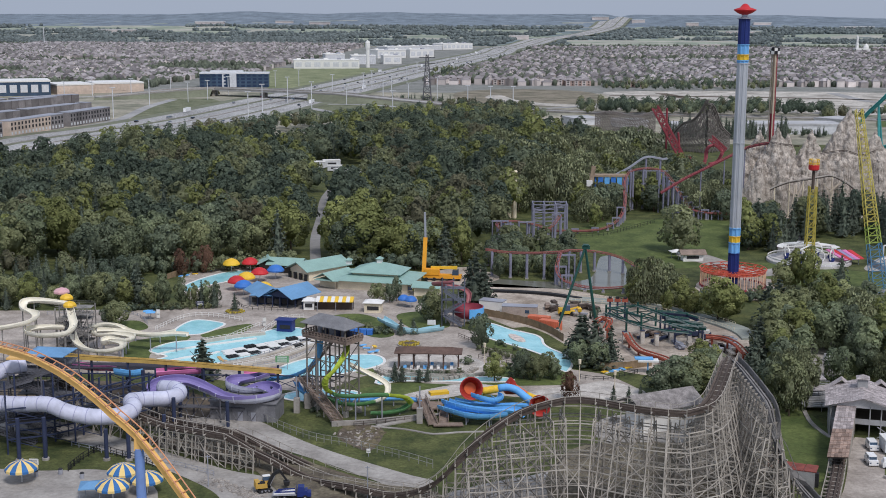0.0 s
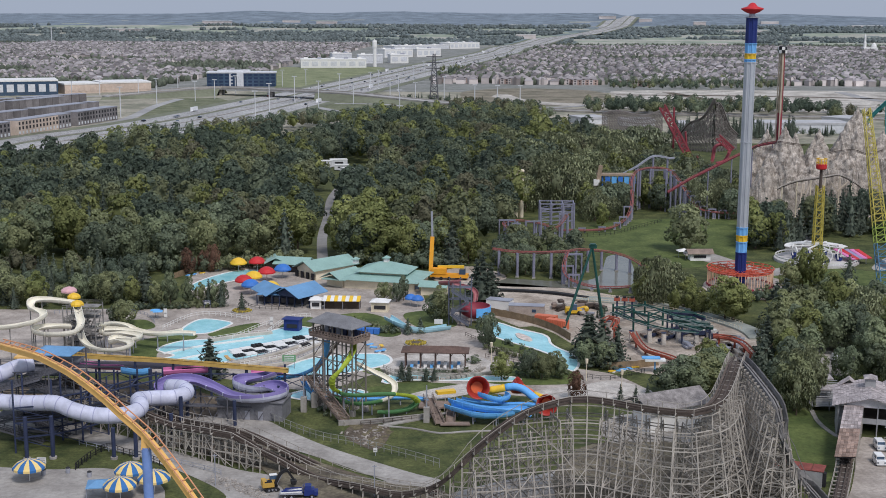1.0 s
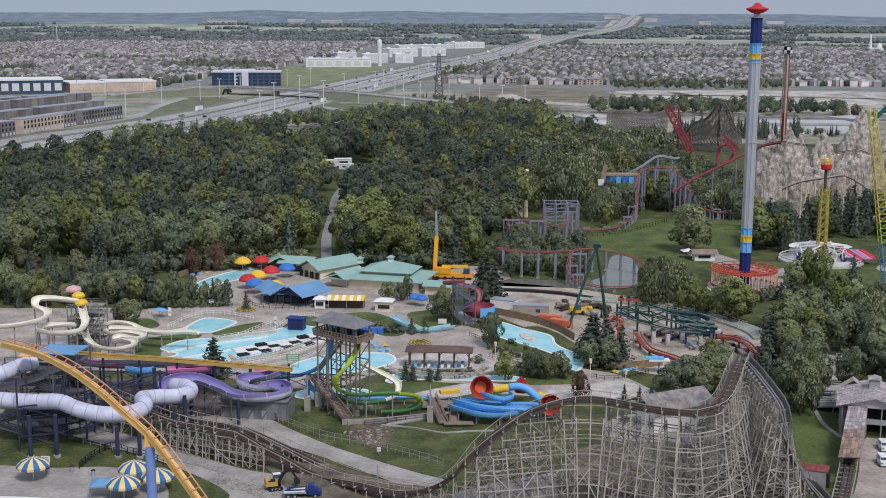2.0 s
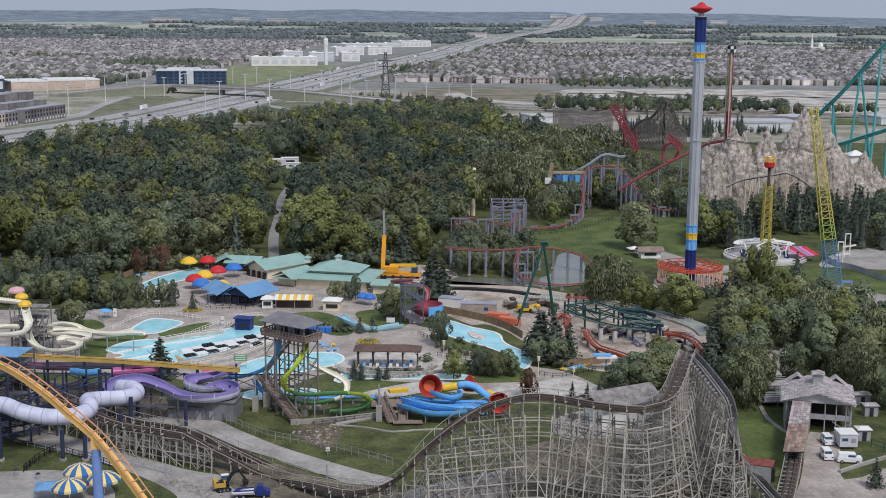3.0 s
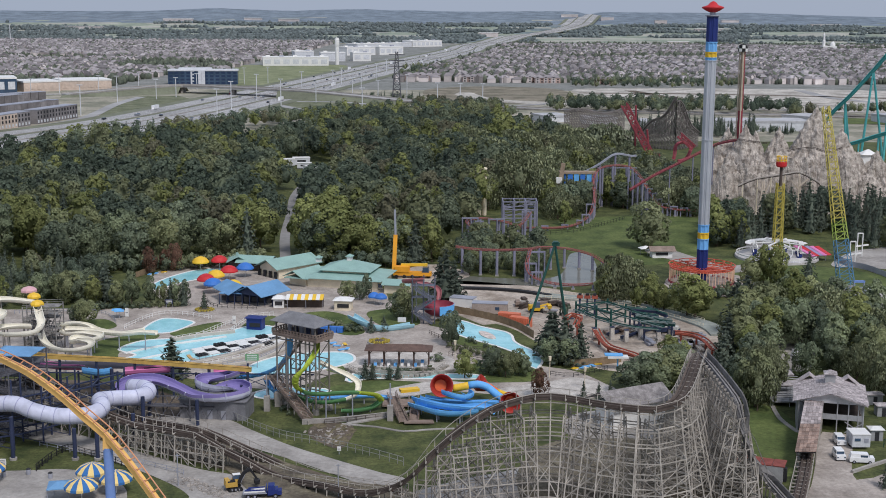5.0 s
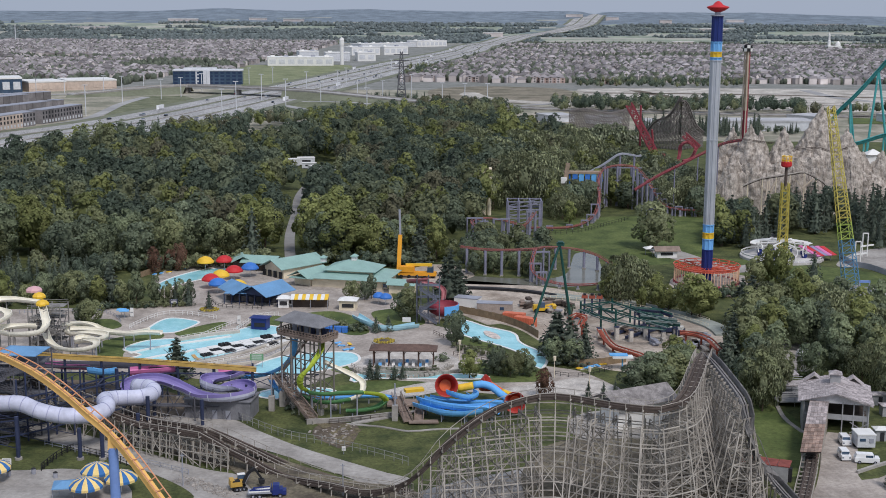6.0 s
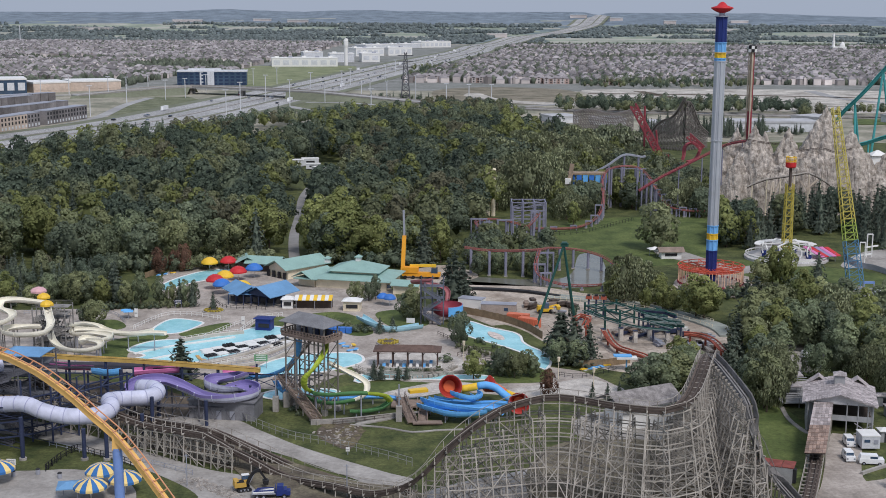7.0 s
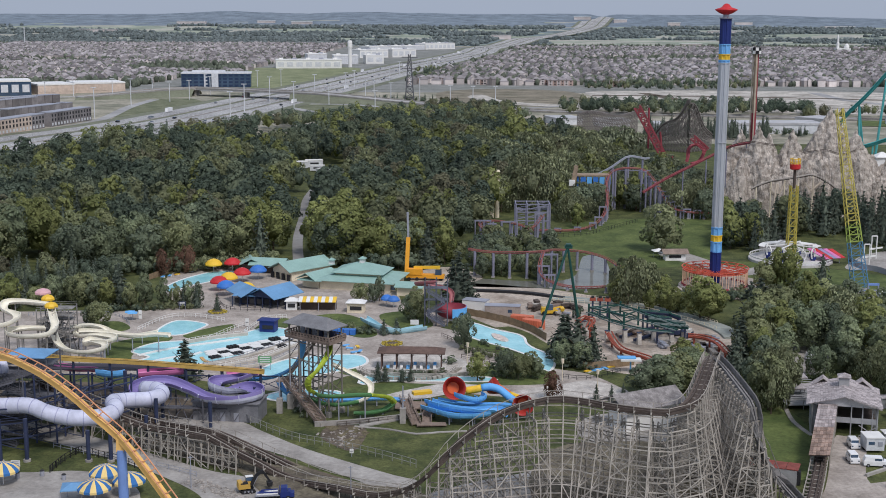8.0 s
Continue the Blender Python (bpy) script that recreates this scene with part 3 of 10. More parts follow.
woods("highway_woods", [(-217.1, 832.3), (-176.8, 872.0), (-155.7, 958.2), (-125.5, 989.3), (-38.6, 1016.3), (33.8, 1022.1), (55.9, 1102.2), (-2.9, 1134.3), (-89.7, 1089.7), (-157.7, 1027.7), (-216.7, 893.0), (-259.8, 851.1)], 12, ["round", "tall", "round", "conifer", "light"], 0, "trees along the highway", RNG, (), 0.95, None, 0.5)
woods("station_woods", [(72.0, 317.8), (79.1, 344.1), (89.8, 362.8), (115.1, 361.4), (131.5, 351.9), (140.4, 333.7), (109.1, 274.4), (103.9, 289.2), (103.7, 300.8), (102.3, 309.7), (88.9, 313.0), (83.9, 309.3), (78.1, 295.5), (73.2, 281.1), (68.0, 281.0)], 7.5, ["round", "willow", "light", "tall", "tall"], 90, "trees round the station", RNG, ([(81.2, 306.2), (88.8, 306.4), (95.6, 331.3), (88.6, 331.1)],), 0.95, None, 0.5)
woods("mountain_woods", [(102.2, 508.1), (121.5, 502.4), (133.8, 544.6), (153.2, 553.1), (193.5, 547.2), (206.5, 499.3), (192.2, 463.5), (161.4, 485.3), (155.6, 510.3), (142.2, 520.5), (117.1, 483.6), (98.3, 477.0)], 8.0, ["conifer", "conifer", "conifer", "round"], 60, "spruces below the rock mountain", RNG, (), 1.1)

woods("forest_edge", [(-126.3, 425.6), (-107.6, 428.2), (-89.5, 434.7), (-65.1, 443.6), (-66.3, 451.9), (-91.1, 442.7), (-110.0, 437.9), (-128.5, 433.3)], 4.0, ["bush"], 12, "dense shrubs along the edge of the woods", RNG, (ROAD_GAP,), 1.2)
woods("forest_edge", [(-54.9, 446.0), (-36.7, 440.5), (-16.8, 441.2), (-0.8, 461.9), (-1.9, 472.0), (-19.2, 451.5), (-37.5, 450.8), (-55.9, 454.4)], 4.0, ["bush"], 12, "dense shrubs along the edge of the woods", RNG, (ROAD_GAP,), 1.2)

area("station_yard", [(82.6, 315.5), (91.0, 344.4), (99.7, 341.5), (91.5, 313.1)], 0.07, CONCRETE, "pale yard behind the station", "pavement")
# ---------------- distance: suburbs, highway, hills ----------------
def ribbon(name, path, width, z, material, label, category="road", depth=0.3):
    m = Mesh().sweep(path, [(-width / 2, z - depth), (width / 2, z - depth), (width / 2, z), (-width / 2, z)])
    return structure(name, m, material, label, category)


HW = smooth([(-311.2, 640.0), (-301.9, 863.3), (-259.7, 998.7), (-231.5, 1146.3), (-199.0, 1380.9), (-163.0, 1633.4), (-85.3, 2245.5), (17.8, 2990.7), (57, 3480), (150, 3830), (200, 3980), (285, 4080), (400, 4300), (455, 4560), (506, 4840)], 40)
HW = [Vector((p.x, p.y, terrain(p.x, p.y) + (0.3 if p.y < 3550 else 1.6))) for p in HW]
ribbon("highway_road", HW, 92, 0.0, HIGHWAY, "broad pale grey multi-lane highway", "road")
m = Mesh()
for off, w in ((-0.6, 1.2), (-23, 0.5), (23, 0.5)):
    m.sweep([p for p in HW], [(off - w / 2, 0.02), (off + w / 2, 0.02), (off + w / 2, 0.5), (off - w / 2, 0.5)])
structure("highway_barrier", m, CONCRETE, "concrete barriers along the highway", "barrier")
m = Mesh()
for off, w in ((-20.5, 5.0), (20.5, 5.0), (-52, 12.0), (52, 12.0)):
    m.sweep(HW, [(off - w / 2, 0.02), (off + w / 2, 0.02), (off + w / 2, 0.12), (off - w / 2, 0.12)])
structure("highway_median", m, mat("median_grass", (0.17, 0.18, 0.125), 0.95, 0.2, 30), "dull green strips between the carriageways", "grass")
m = Mesh()
for off in (-42, -38, -34, -30, -26, -16, -12, -8, -4, 4, 8, 12, 16, 26, 30, 34, 38, 42):
    m.sweep(HW, [(off - .12, 0.01), (off + .12, 0.01), (off + .12, 0.03), (off - .12, 0.03)])
structure("lane_marking", m, WHITE, "white lane lines on the highway", "marking")
OVER = smooth([(-403.8, 1330.8), (-328.4, 1385.9), (-296.5, 1409.2), (-235.0, 1376.9), (-182.0, 1345.4), (-107.0, 1300.7), (-14.2, 1245.5), (111.8, 1177.6), (259.5, 1138.3), (443.6, 1093.7)], 30)
BR0, BR1 = (-303.5, 1398.5)[0], (-176.1, 1346.0)[0]
OVER = [Vector((p.x, p.y, 7.5 * max(0.0, min(1.0, (p.x - BR0 + 130) / 110, (BR1 + 170 - p.x) / 150)) + 0.4)) for p in OVER]
m = Mesh()
for off in (-11, 11):
    m.sweep(OVER, [(off - .2, 0), (off + .2, 0), (off + .2, 1.1), (off - .2, 1.1)])
structure("bridge_parapet", m, CONCRETE, "pale concrete parapets of the overpass", "parapet")
ribbon("crossing_road", OVER, 22, 0.0, HIGHWAY, "crossing road on an overpass", "road", 1.6)

# grass banks that carry the road up to the bridge
bank = [[p for p in OVER if p.z > 0.6 and p.x < BR0 + 32], [p for p in OVER if p.z > 0.6 and p.x > BR1 - 20]]
for side in bank:
    m = Mesh()
    m.v = [q for p in side for q in ((p.x, p.y - 12 - 2.2 * p.z, 0.0), (p.x, p.y - 12, p.z - 0.3), (p.x, p.y + 12, p.z - 0.3), (p.x, p.y + 12 + 2.2 * p.z, 0.0))]
    m.f = [(4 * i + j, 4 * i + 4 + j, 4 * i + 5 + j, 4 * i + 1 + j) for i in range(len(side) - 1) for j in range(3)]
    m.mi = [0] * len(m.f)
    structure("road_bank", m, bpy.data.materials["median_grass"], "grassy bank below the crossing road", "bank")
for px, py in ((BR0, 0), (BR0 * 0.5 + BR1 * 0.5, 0), (BR1, 0)):
    q = min(OVER, key=lambda v: abs(v.x - px))
    structure("bridge_pier", Mesh().box((q.x, q.y, 0), (3, 16, max(1.0, q.z - 1.3))), CONCRETE, "concrete pier below the overpass", "pier")
SUB = random.Random(5)
m = Mesh()
FACT = [(-345, 1950), (-345, 2300), (-330, 2900), (-330, 3700), (60, 3700), (-58, 1986), (-147, 1468), (-255, 1455)]
y = 1500.0
while y < 4150:
    x = -0.42 * y - 60
    while x < 0.42 * y + 60:
        px = x + SUB.uniform(-2, 2)
        py = y + 30 * math.sin(x / 160 + y / 300) + SUB.uniform(-3, 3)
        x += 15.5
        if noise.noise((px / 300, py / 300, 4)) > 0.38 or noise.noise((px / 40, py / 60, 1)) > 0.55:
            continue
        if inside(px, py, FACT) or abs(px - np.interp(py, [q.y for q in HW], [q.x for q in HW])) < 88:
            continue
        if py < (1640 if px > -150 or px < -400 else 1800) or py > (3690 if px < 60 else 3430 + 60 * noise.noise((px / 200, 0, 3))):
            continue
        z = terrain(px, py)
        w, d, h, r = SUB.uniform(9, 12.5), SUB.uniform(9, 12), SUB.uniform(4.6, 8.2), SUB.uniform(2.4, 4.2)
        a = SUB.choice((0, 0, 0.3, -0.3, 1.57)) + 0.25 * math.sin(x / 160)
        m.box((px, py, z - 0.3), (w, d, h + 0.3), a, 0)
        c, s = math.cos(a), math.sin(a)
        rv = [(-w / 2 - .4, -d / 2 - .4, h), (w / 2 + .4, -d / 2 - .4, h), (w / 2 + .4, d / 2 + .4, h), (-w / 2 - .4, d / 2 + .4, h), (-w * 0.2, 0, h + r), (w * 0.2, 0, h + r)]
        m.add([(px + X * c - Y_ * s, py + X * s + Y_ * c, z + Z) for X, Y_, Z in rv], [(0, 1, 5, 4), (2, 3, 4, 5), (1, 2, 5), (3, 0, 4)], 1)
        if SUB.random() < 0.55:
            u, g = SUB.uniform(-0.22, 0.22) * w, SUB.uniform(1.6, 2.6)
            gv = [(u - g, -d / 2 - 1.6, 0), (u + g, -d / 2 - 1.6, 0), (u + g, -d / 2 - 1.6, h + 0.4), (u, -d / 2 - 1.6, h + g * 1.3), (u - g, -d / 2 - 1.6, h + 0.4), (u - g - .3, -d / 2 - 1.8, h + 0.2), (u, -d / 2 - 1.8, h + g * 1.3 + .3), (u + g + .3, -d / 2 - 1.8, h + 0.2), (u - g - .3, 0, h + 0.2), (u, 0, h + g * 1.3 + .3), (u + g + .3, 0, h + 0.2)]
            gv = [(px + X * c - Y_ * s, py + X * s + Y_ * c, z + Z) for X, Y_, Z in gv]
            m.add(gv[:5], [(0, 1, 2, 3, 4)], 0)
            m.add(gv[5:], [(0, 1, 4, 3), (1, 2, 5, 4)], 1)
    y += 26 if int(y / 26) % 2 else 34
tagged(part("suburb_houses", m, [HOUSE_WALL, HOUSE_ROOF]), "dense rows of brick suburban houses with grey roofs", "houses", "", "stuff")
area("suburb_ground", [(-1000, 1480), (760, 1480), (1900, 3600), (-1900, 3600)], 0.1, SUBURB, "grey-green streets and gardens between houses", "ground", hard=True)
print("houses", len(m.f))

# fields and woods on the rising land
FIELDS = [(-1500, -980, 4190, 4330), (-820, -560, 4120, 4180), (-420, -330, 4330, 4400), (240, 760, 3640, 3930), (700, 1300, 3720, 3800), (900, 1500, 3960, 4060), (560, 900, 4200, 4260)]


def wooded(x, y):
    """How thickly the rising land is wooded: below zero where fields lie open."""
    if any(a < x + 60 * noise.noise((x / 90, y / 60, 2)) < b and c < y < d for a, b, c, d in FIELDS):
        return -1.0
    return noise.noise((x / 330, y / 55, 7.7)) + 0.35 * noise.noise((x / 90, y / 30, 1.7)) + 0.16 + max(0.0, (y - 4250) / 700)


m = Mesh()
hx, hy = [-2100 + 24 * i for i in range(176)], [3690 + 20 * i for i in range(59)]
for y in hy:
    m.v += [(x, y, terrain(x, y) + 0.5) for x in hx]
for j in range(58):
    for i in range(175):
        m.f.append((j * 176 + i, j * 176 + i + 1, (j + 1) * 176 + i + 1, (j + 1) * 176 + i))
        w = wooded(hx[i] + 12, hy[j] + 10)
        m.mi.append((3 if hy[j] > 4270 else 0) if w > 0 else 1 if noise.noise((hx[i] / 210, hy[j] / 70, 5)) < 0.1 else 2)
# floor and hill woodland colours are blued to stand in for haze
structure("backdrop_hills", m, [mat("hazed_woodland_floor", (0.155, 0.19, 0.195), 0.95, 0.3, 60, fine=0.4), mat("distant_pasture", (0.27, 0.315, 0.25), 0.95, 0.25, 80, fine=0.3, second=(0.34, 0.37, 0.29)), mat("distant_stubble", (0.36, 0.365, 0.31), 0.95, 0.2, 80, fine=0.3, second=(0.43, 0.42, 0.36)), mat("hazed_hill_woodland", (0.165, 0.205, 0.245), 0.95, 0.25, 45, fine=0.5, second=(0.225, 0.27, 0.315))], "distant fields and wooded hills with haze tinted in", "hills", True)


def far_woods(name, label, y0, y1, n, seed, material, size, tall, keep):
    rng = random.Random(seed)
    m = Mesh()
    ball = [blob(rng, (0, 0, 0), 1.0, 1.0, 1) for k in range(12)]
    for i in range(n):
        y = rng.uniform(y0, y1)
        x = rng.uniform(-0.42, 0.42) * y
        if not keep(x, y):
            continue
        r = rng.uniform(0.65, 1.35) * size
        v, f = ball[i % 12]
        z = terrain(x, y) + r * tall * 0.55
        m.add([(x + a * r, y + b * r, z + c * r * tall) for a, b, c in v], f)
    tagged(part(name, m, material, None, "", True), label, "woods", "", "stuff")


HWX = lambda y: np.interp(y, [q.y for q in HW], [q.x for q in HW])
far_woods("distant_woods", "belts of distant woods tinted for haze on rising land", 3700, 4330, 17000, 3, FARWOOD, 5.6, 0.95, lambda x, y: wooded(x, y) > 0 and abs(x - HWX(y)) > 75)
# suburb leaf colour is raised, as haze would lift its darks
far_woods("suburb_trees", "small trees between the suburban houses", 1500, 3700, 19000, 4, leaf_mat("suburb_leaves", (0.155, 0.18, 0.145), (0.20, 0.225, 0.165)), 3.4, 1.55,
          lambda x, y: not (inside(x, y, FACT) or abs(x - HWX(y)) < 70 or y < (1640 if x > -150 else 1500 if x < -400 else 1780)) and noise.noise((x / 200, y / 90, 7.7)) > -0.35)
# pale halls on the far land
for x, y, w, h in ((-1175, 4120, 120, 9), (-935, 4400, 100, 8), (-560, 4420, 70, 8), (-690, 4470, 60, 7), (110, 3950, 60, 12), (700, 4350, 40, 16), (820, 4140, 90, 9), (1240, 4320, 110, 8), (640, 3660, 60, 9), (960, 4480, 60, 8), (545, 4560, 45, 9), (420, 4650, 60, 9)):
    t = thing("far_hall", (x, y, terrain(x, y)), "pale low hall on the distant land", "building", "far halls")
    part("wall", Mesh().box((x, y, terrain(x, y) - 3), (w, 20, h + 3)), HOUSE_WALL, t)
    part("roof", Mesh().box((x, y, terrain(x, y) + h), (w + 2, 22, 1.2)), WHITE, t)

# ---------------- swing tower ----------------
TX, TY = (83.8, 417.0)
sw = thing("swing_tower", (TX, TY), "tall silver and blue swing tower ride with a red top", "tower ride")
COL = [(0.0, 11.8, NAVY), (11.8, 15.4, SKYBLUE), (15.4, 17.5, YELLOW), (17.5, 20.2, SKYBLUE),
       (20.2, 48.4, SILVER), (48.4, 74.1, SILVER), (74.1, 75.0, SKYBLUE), (75.0, 76.8, YELLOW),
       (76.8, 80.0, SKYBLUE), (80.0, 88.1, NAVY)]
for a, b, k in COL:
    ring = [(TX + r * math.cos(q * math.pi / 32), TY + r * math.sin(q * math.pi / 32)) for q in range(64) for r in (1.86 if q % 8 < 3 else 1.62,)]
    m = Mesh().add([(x, y, a) for x, y in ring] + [(x, y, b - 0.05) for x, y in ring], [(q, (q + 1) % 64, 64 + (q + 1) % 64, 64 + q) for q in range(64)])
    m.lathe((TX, TY, b), [(1.6, -0.35), (1.95, -0.3), (1.95, -0.05), (1.6, 0)], 16)
    part("column_section", m, k, sw)
TOP = 89.6
part("neck", Mesh().cyl((TX, TY, TOP - 2.5), (TX, TY, TOP), 1.0, 0.9, 12).lathe((TX, TY, TOP - 1.6), [(1.0, 0), (2.4, 0.1), (2.4, 0.35), (1.0, 0.5)], 16), STEEL, sw)
part("finial", Mesh().lathe((TX, TY, TOP), [(0.9, -0.3), (2.2, 0.2), (3.6, 1.15), (3.5, 1.45), (1.7, 2.0), (0.9, 2.9), (0.35, 3.2), (0.0, 3.25)], 24), RED, sw, "red lens-shaped top", True)
RINGZ = 5.7
m = Mesh()
for r, z, w in ((10.4, RINGZ, 0.22), (10.9, RINGZ + 0.9, 0.14), (4.6, RINGZ - 1.0, 0.4), (7.8, RINGZ - 0.4, 0.16), (2.4, RINGZ - 1.0, 0.5)):
    m.sweep([(TX + r * math.cos(t), TY + r * math.sin(t), z) for t in (i * math.pi / 24 for i in range(49))], [(-w, -w * .7), (w, -w * .7), (w, w * .7), (-w, w * .7)])
for i in range(16):
    t = i * math.pi / 8
    m.beam((TX + 7.8 * math.cos(t), TY + 7.8 * math.sin(t), RINGZ - 0.4), (TX + 10.9 * math.cos(t + .2), TY + 10.9 * math.sin(t + .2), RINGZ + 0.9), 0.18)
    m.beam((TX + 7.8 * math.cos(t + .39), TY + 7.8 * math.sin(t + .39), RINGZ - 0.4), (TX + 10.9 * math.cos(t + .2), TY + 10.9 * math.sin(t + .2), RINGZ + 0.9), 0.18)
    m.beam((TX + 1.8 * math.cos(t), TY + 1.8 * math.sin(t), RINGZ - 1.4), (TX + 10.4 * math.cos(t), TY + 10.4 * math.sin(t), RINGZ), 0.26)
    m.beam((TX + 1.8 * math.cos(t), TY + 1.8 * math.sin(t), RINGZ - 0.2), (TX + 10.4 * math.cos(t), TY + 10.4 * math.sin(t), RINGZ + 0.1), 0.16)
part("gondola_ring", m, paint("coral_red", (0.56, 0.10, 0.055)), sw, "orange-red star-shaped arm ring")
for i in range(32):
    t = i * math.pi / 16 + 0.05
    c = (TX + 10.6 * math.cos(t), TY + 10.6 * math.sin(t))
    s = part("swing", Mesh().beam((*c, RINGZ), (*c, 1.3), 0.17).beam((c[0] + .9 * math.sin(t), c[1] - .9 * math.cos(t), RINGZ), (c[0] + .9 * math.sin(t), c[1] - .9 * math.cos(t), 1.3), 0.17), paint("pale_orange_chain", (0.78, 0.52, 0.36)) if i == 0 else bpy.data.materials["pale_orange_chain"], sw)
    part("seat", Mesh().box((c[0] + .45 * math.sin(t), c[1] - .45 * math.cos(t), 0.7), (0.7, 0.7, 0.6), t), PINKRED, s)
part("platform", Mesh().cyl((TX, TY, 0), (TX, TY, 0.5), 12.0, 11.8, 40), PLAZA, sw)

# ---------------- rock mountain ----------------
# spires: x, y, top, steepness
SPIRES = [(130.0, 600, 37.0, 2.4), (136.0, 590, 39.2, 2.05), (144.6, 606, 35.0, 2.6), (152.8, 594, 37.8, 2.25), (170.6, 598, 47.0, 1.9), (166.5, 594, 36.5, 2.6), (176.0, 590, 36.0, 2.6), (180.4, 589, 38.0, 1.95), (187.5, 586, 27.5, 2.4), (196.1, 586, 28.6, 2.0),
          (200.6, 582, 22.0, 2.2), (128.0, 586, 27.0, 2.4), (163.0, 590, 31.0, 2.4), (140.5, 584, 27.5, 2.4), (191.5, 580, 20.5, 1.8), (206.0, 584, 17.0, 1.8), (123.5, 594, 28.5, 2.4), (148.5, 590, 28.5, 2.6), (216.0, 592, 15.0, 1.3)]
m = Mesh()
NX, NY = 380, 150
X0, X1, Y0, Y1 = 108.0, 240.0, 560.0, 636.0
for j in range(NY + 1):
    for i in range(NX + 1):
        x, y = X0 + (X1 - X0) * i / NX, Y0 + (Y1 - Y0) * j / NY
        wob = noise.noise((x / 6, y / 6, 1.0))
        z = 0.0
        for n_, (qx, qy, qz, k) in enumerate(SPIRES):
            dx, dy = x - qx, y - qy
            d = math.hypot(dx, dy)
            if d * k > qz:
                continue
            rib = noise.noise((dx / (d + 0.3) * 2.6 + n_, dy / (d + 0.3) * 2.6, d / 9))
            z = max(z, qz - k * d * (1 + 0.3 * rib) - 0.5 * wob)
        # the terrace that carries the spires, its broken front and its ends
        front = 568.5 + 3.2 * noise.noise((x / 5.5, 2.0, 3.0)) + 1.1 * noise.noise((x / 1.6, 5.0, 1.0)) + (4.0 if x > 186 else 0.0)
        top = np.interp(x, [112, 118, 123, 131, 146, 152, 176, 184, 196, 206, 220, 240], [0, 11, 22, 22, 22.5, 25, 25.5, 19, 15.5, 12.5, 8, 0]) + 1.5 * noise.noise((x / 3.5, y / 3.5, 8.0))
        rise = max(0.0, min(1.0, (y - front) / 3.4)) ** 0.75
        back = max(0.0, min(1.0, (Y1 - 3 - y) / 14))
        step = 0.82 + 0.18 * min(1.0, max(0.0, (y - front - 5 - 2 * wob) / 1.5))
        z = max(min(z, z * max(0.0, min(1.0, (y - front + 1.5) / 3))), top * rise * step * back * (1 - 0.42 * max(0.0, min(1.0, (y - front - 7 - 3 * wob) / 4))))
        if z > 1.5:
            z += 2.4 * abs(noise.noise((x / 1.7, y / 4.5, z / 9))) + 0.5 * noise.noise((x / 0.8, y / 0.8, 2)) - 0.5 - 1.8 * max(0.0, noise.noise((x / 4.2, y / 4.2, z / 5)) - 0.3)
        m.v.append((x + 0.5 * noise.noise((z / 1.7, x / 3, 4)), y + 0.8 * noise.noise((z / 1.4, y / 3, x / 4)), max(z, 0.0) - 0.2))
m.f = [(j * (NX + 1) + i, j * (NX + 1) + i + 1, (j + 1) * (NX + 1) + i + 1, (j + 1) * (NX + 1) + i) for j in range(NY) for i in range(NX)]
m.mi = [0] * len(m.f)
tagged(part("rock_mountain", m, ROCK), "artificial grey-beige rock mountain with pointed spires", "mountain")

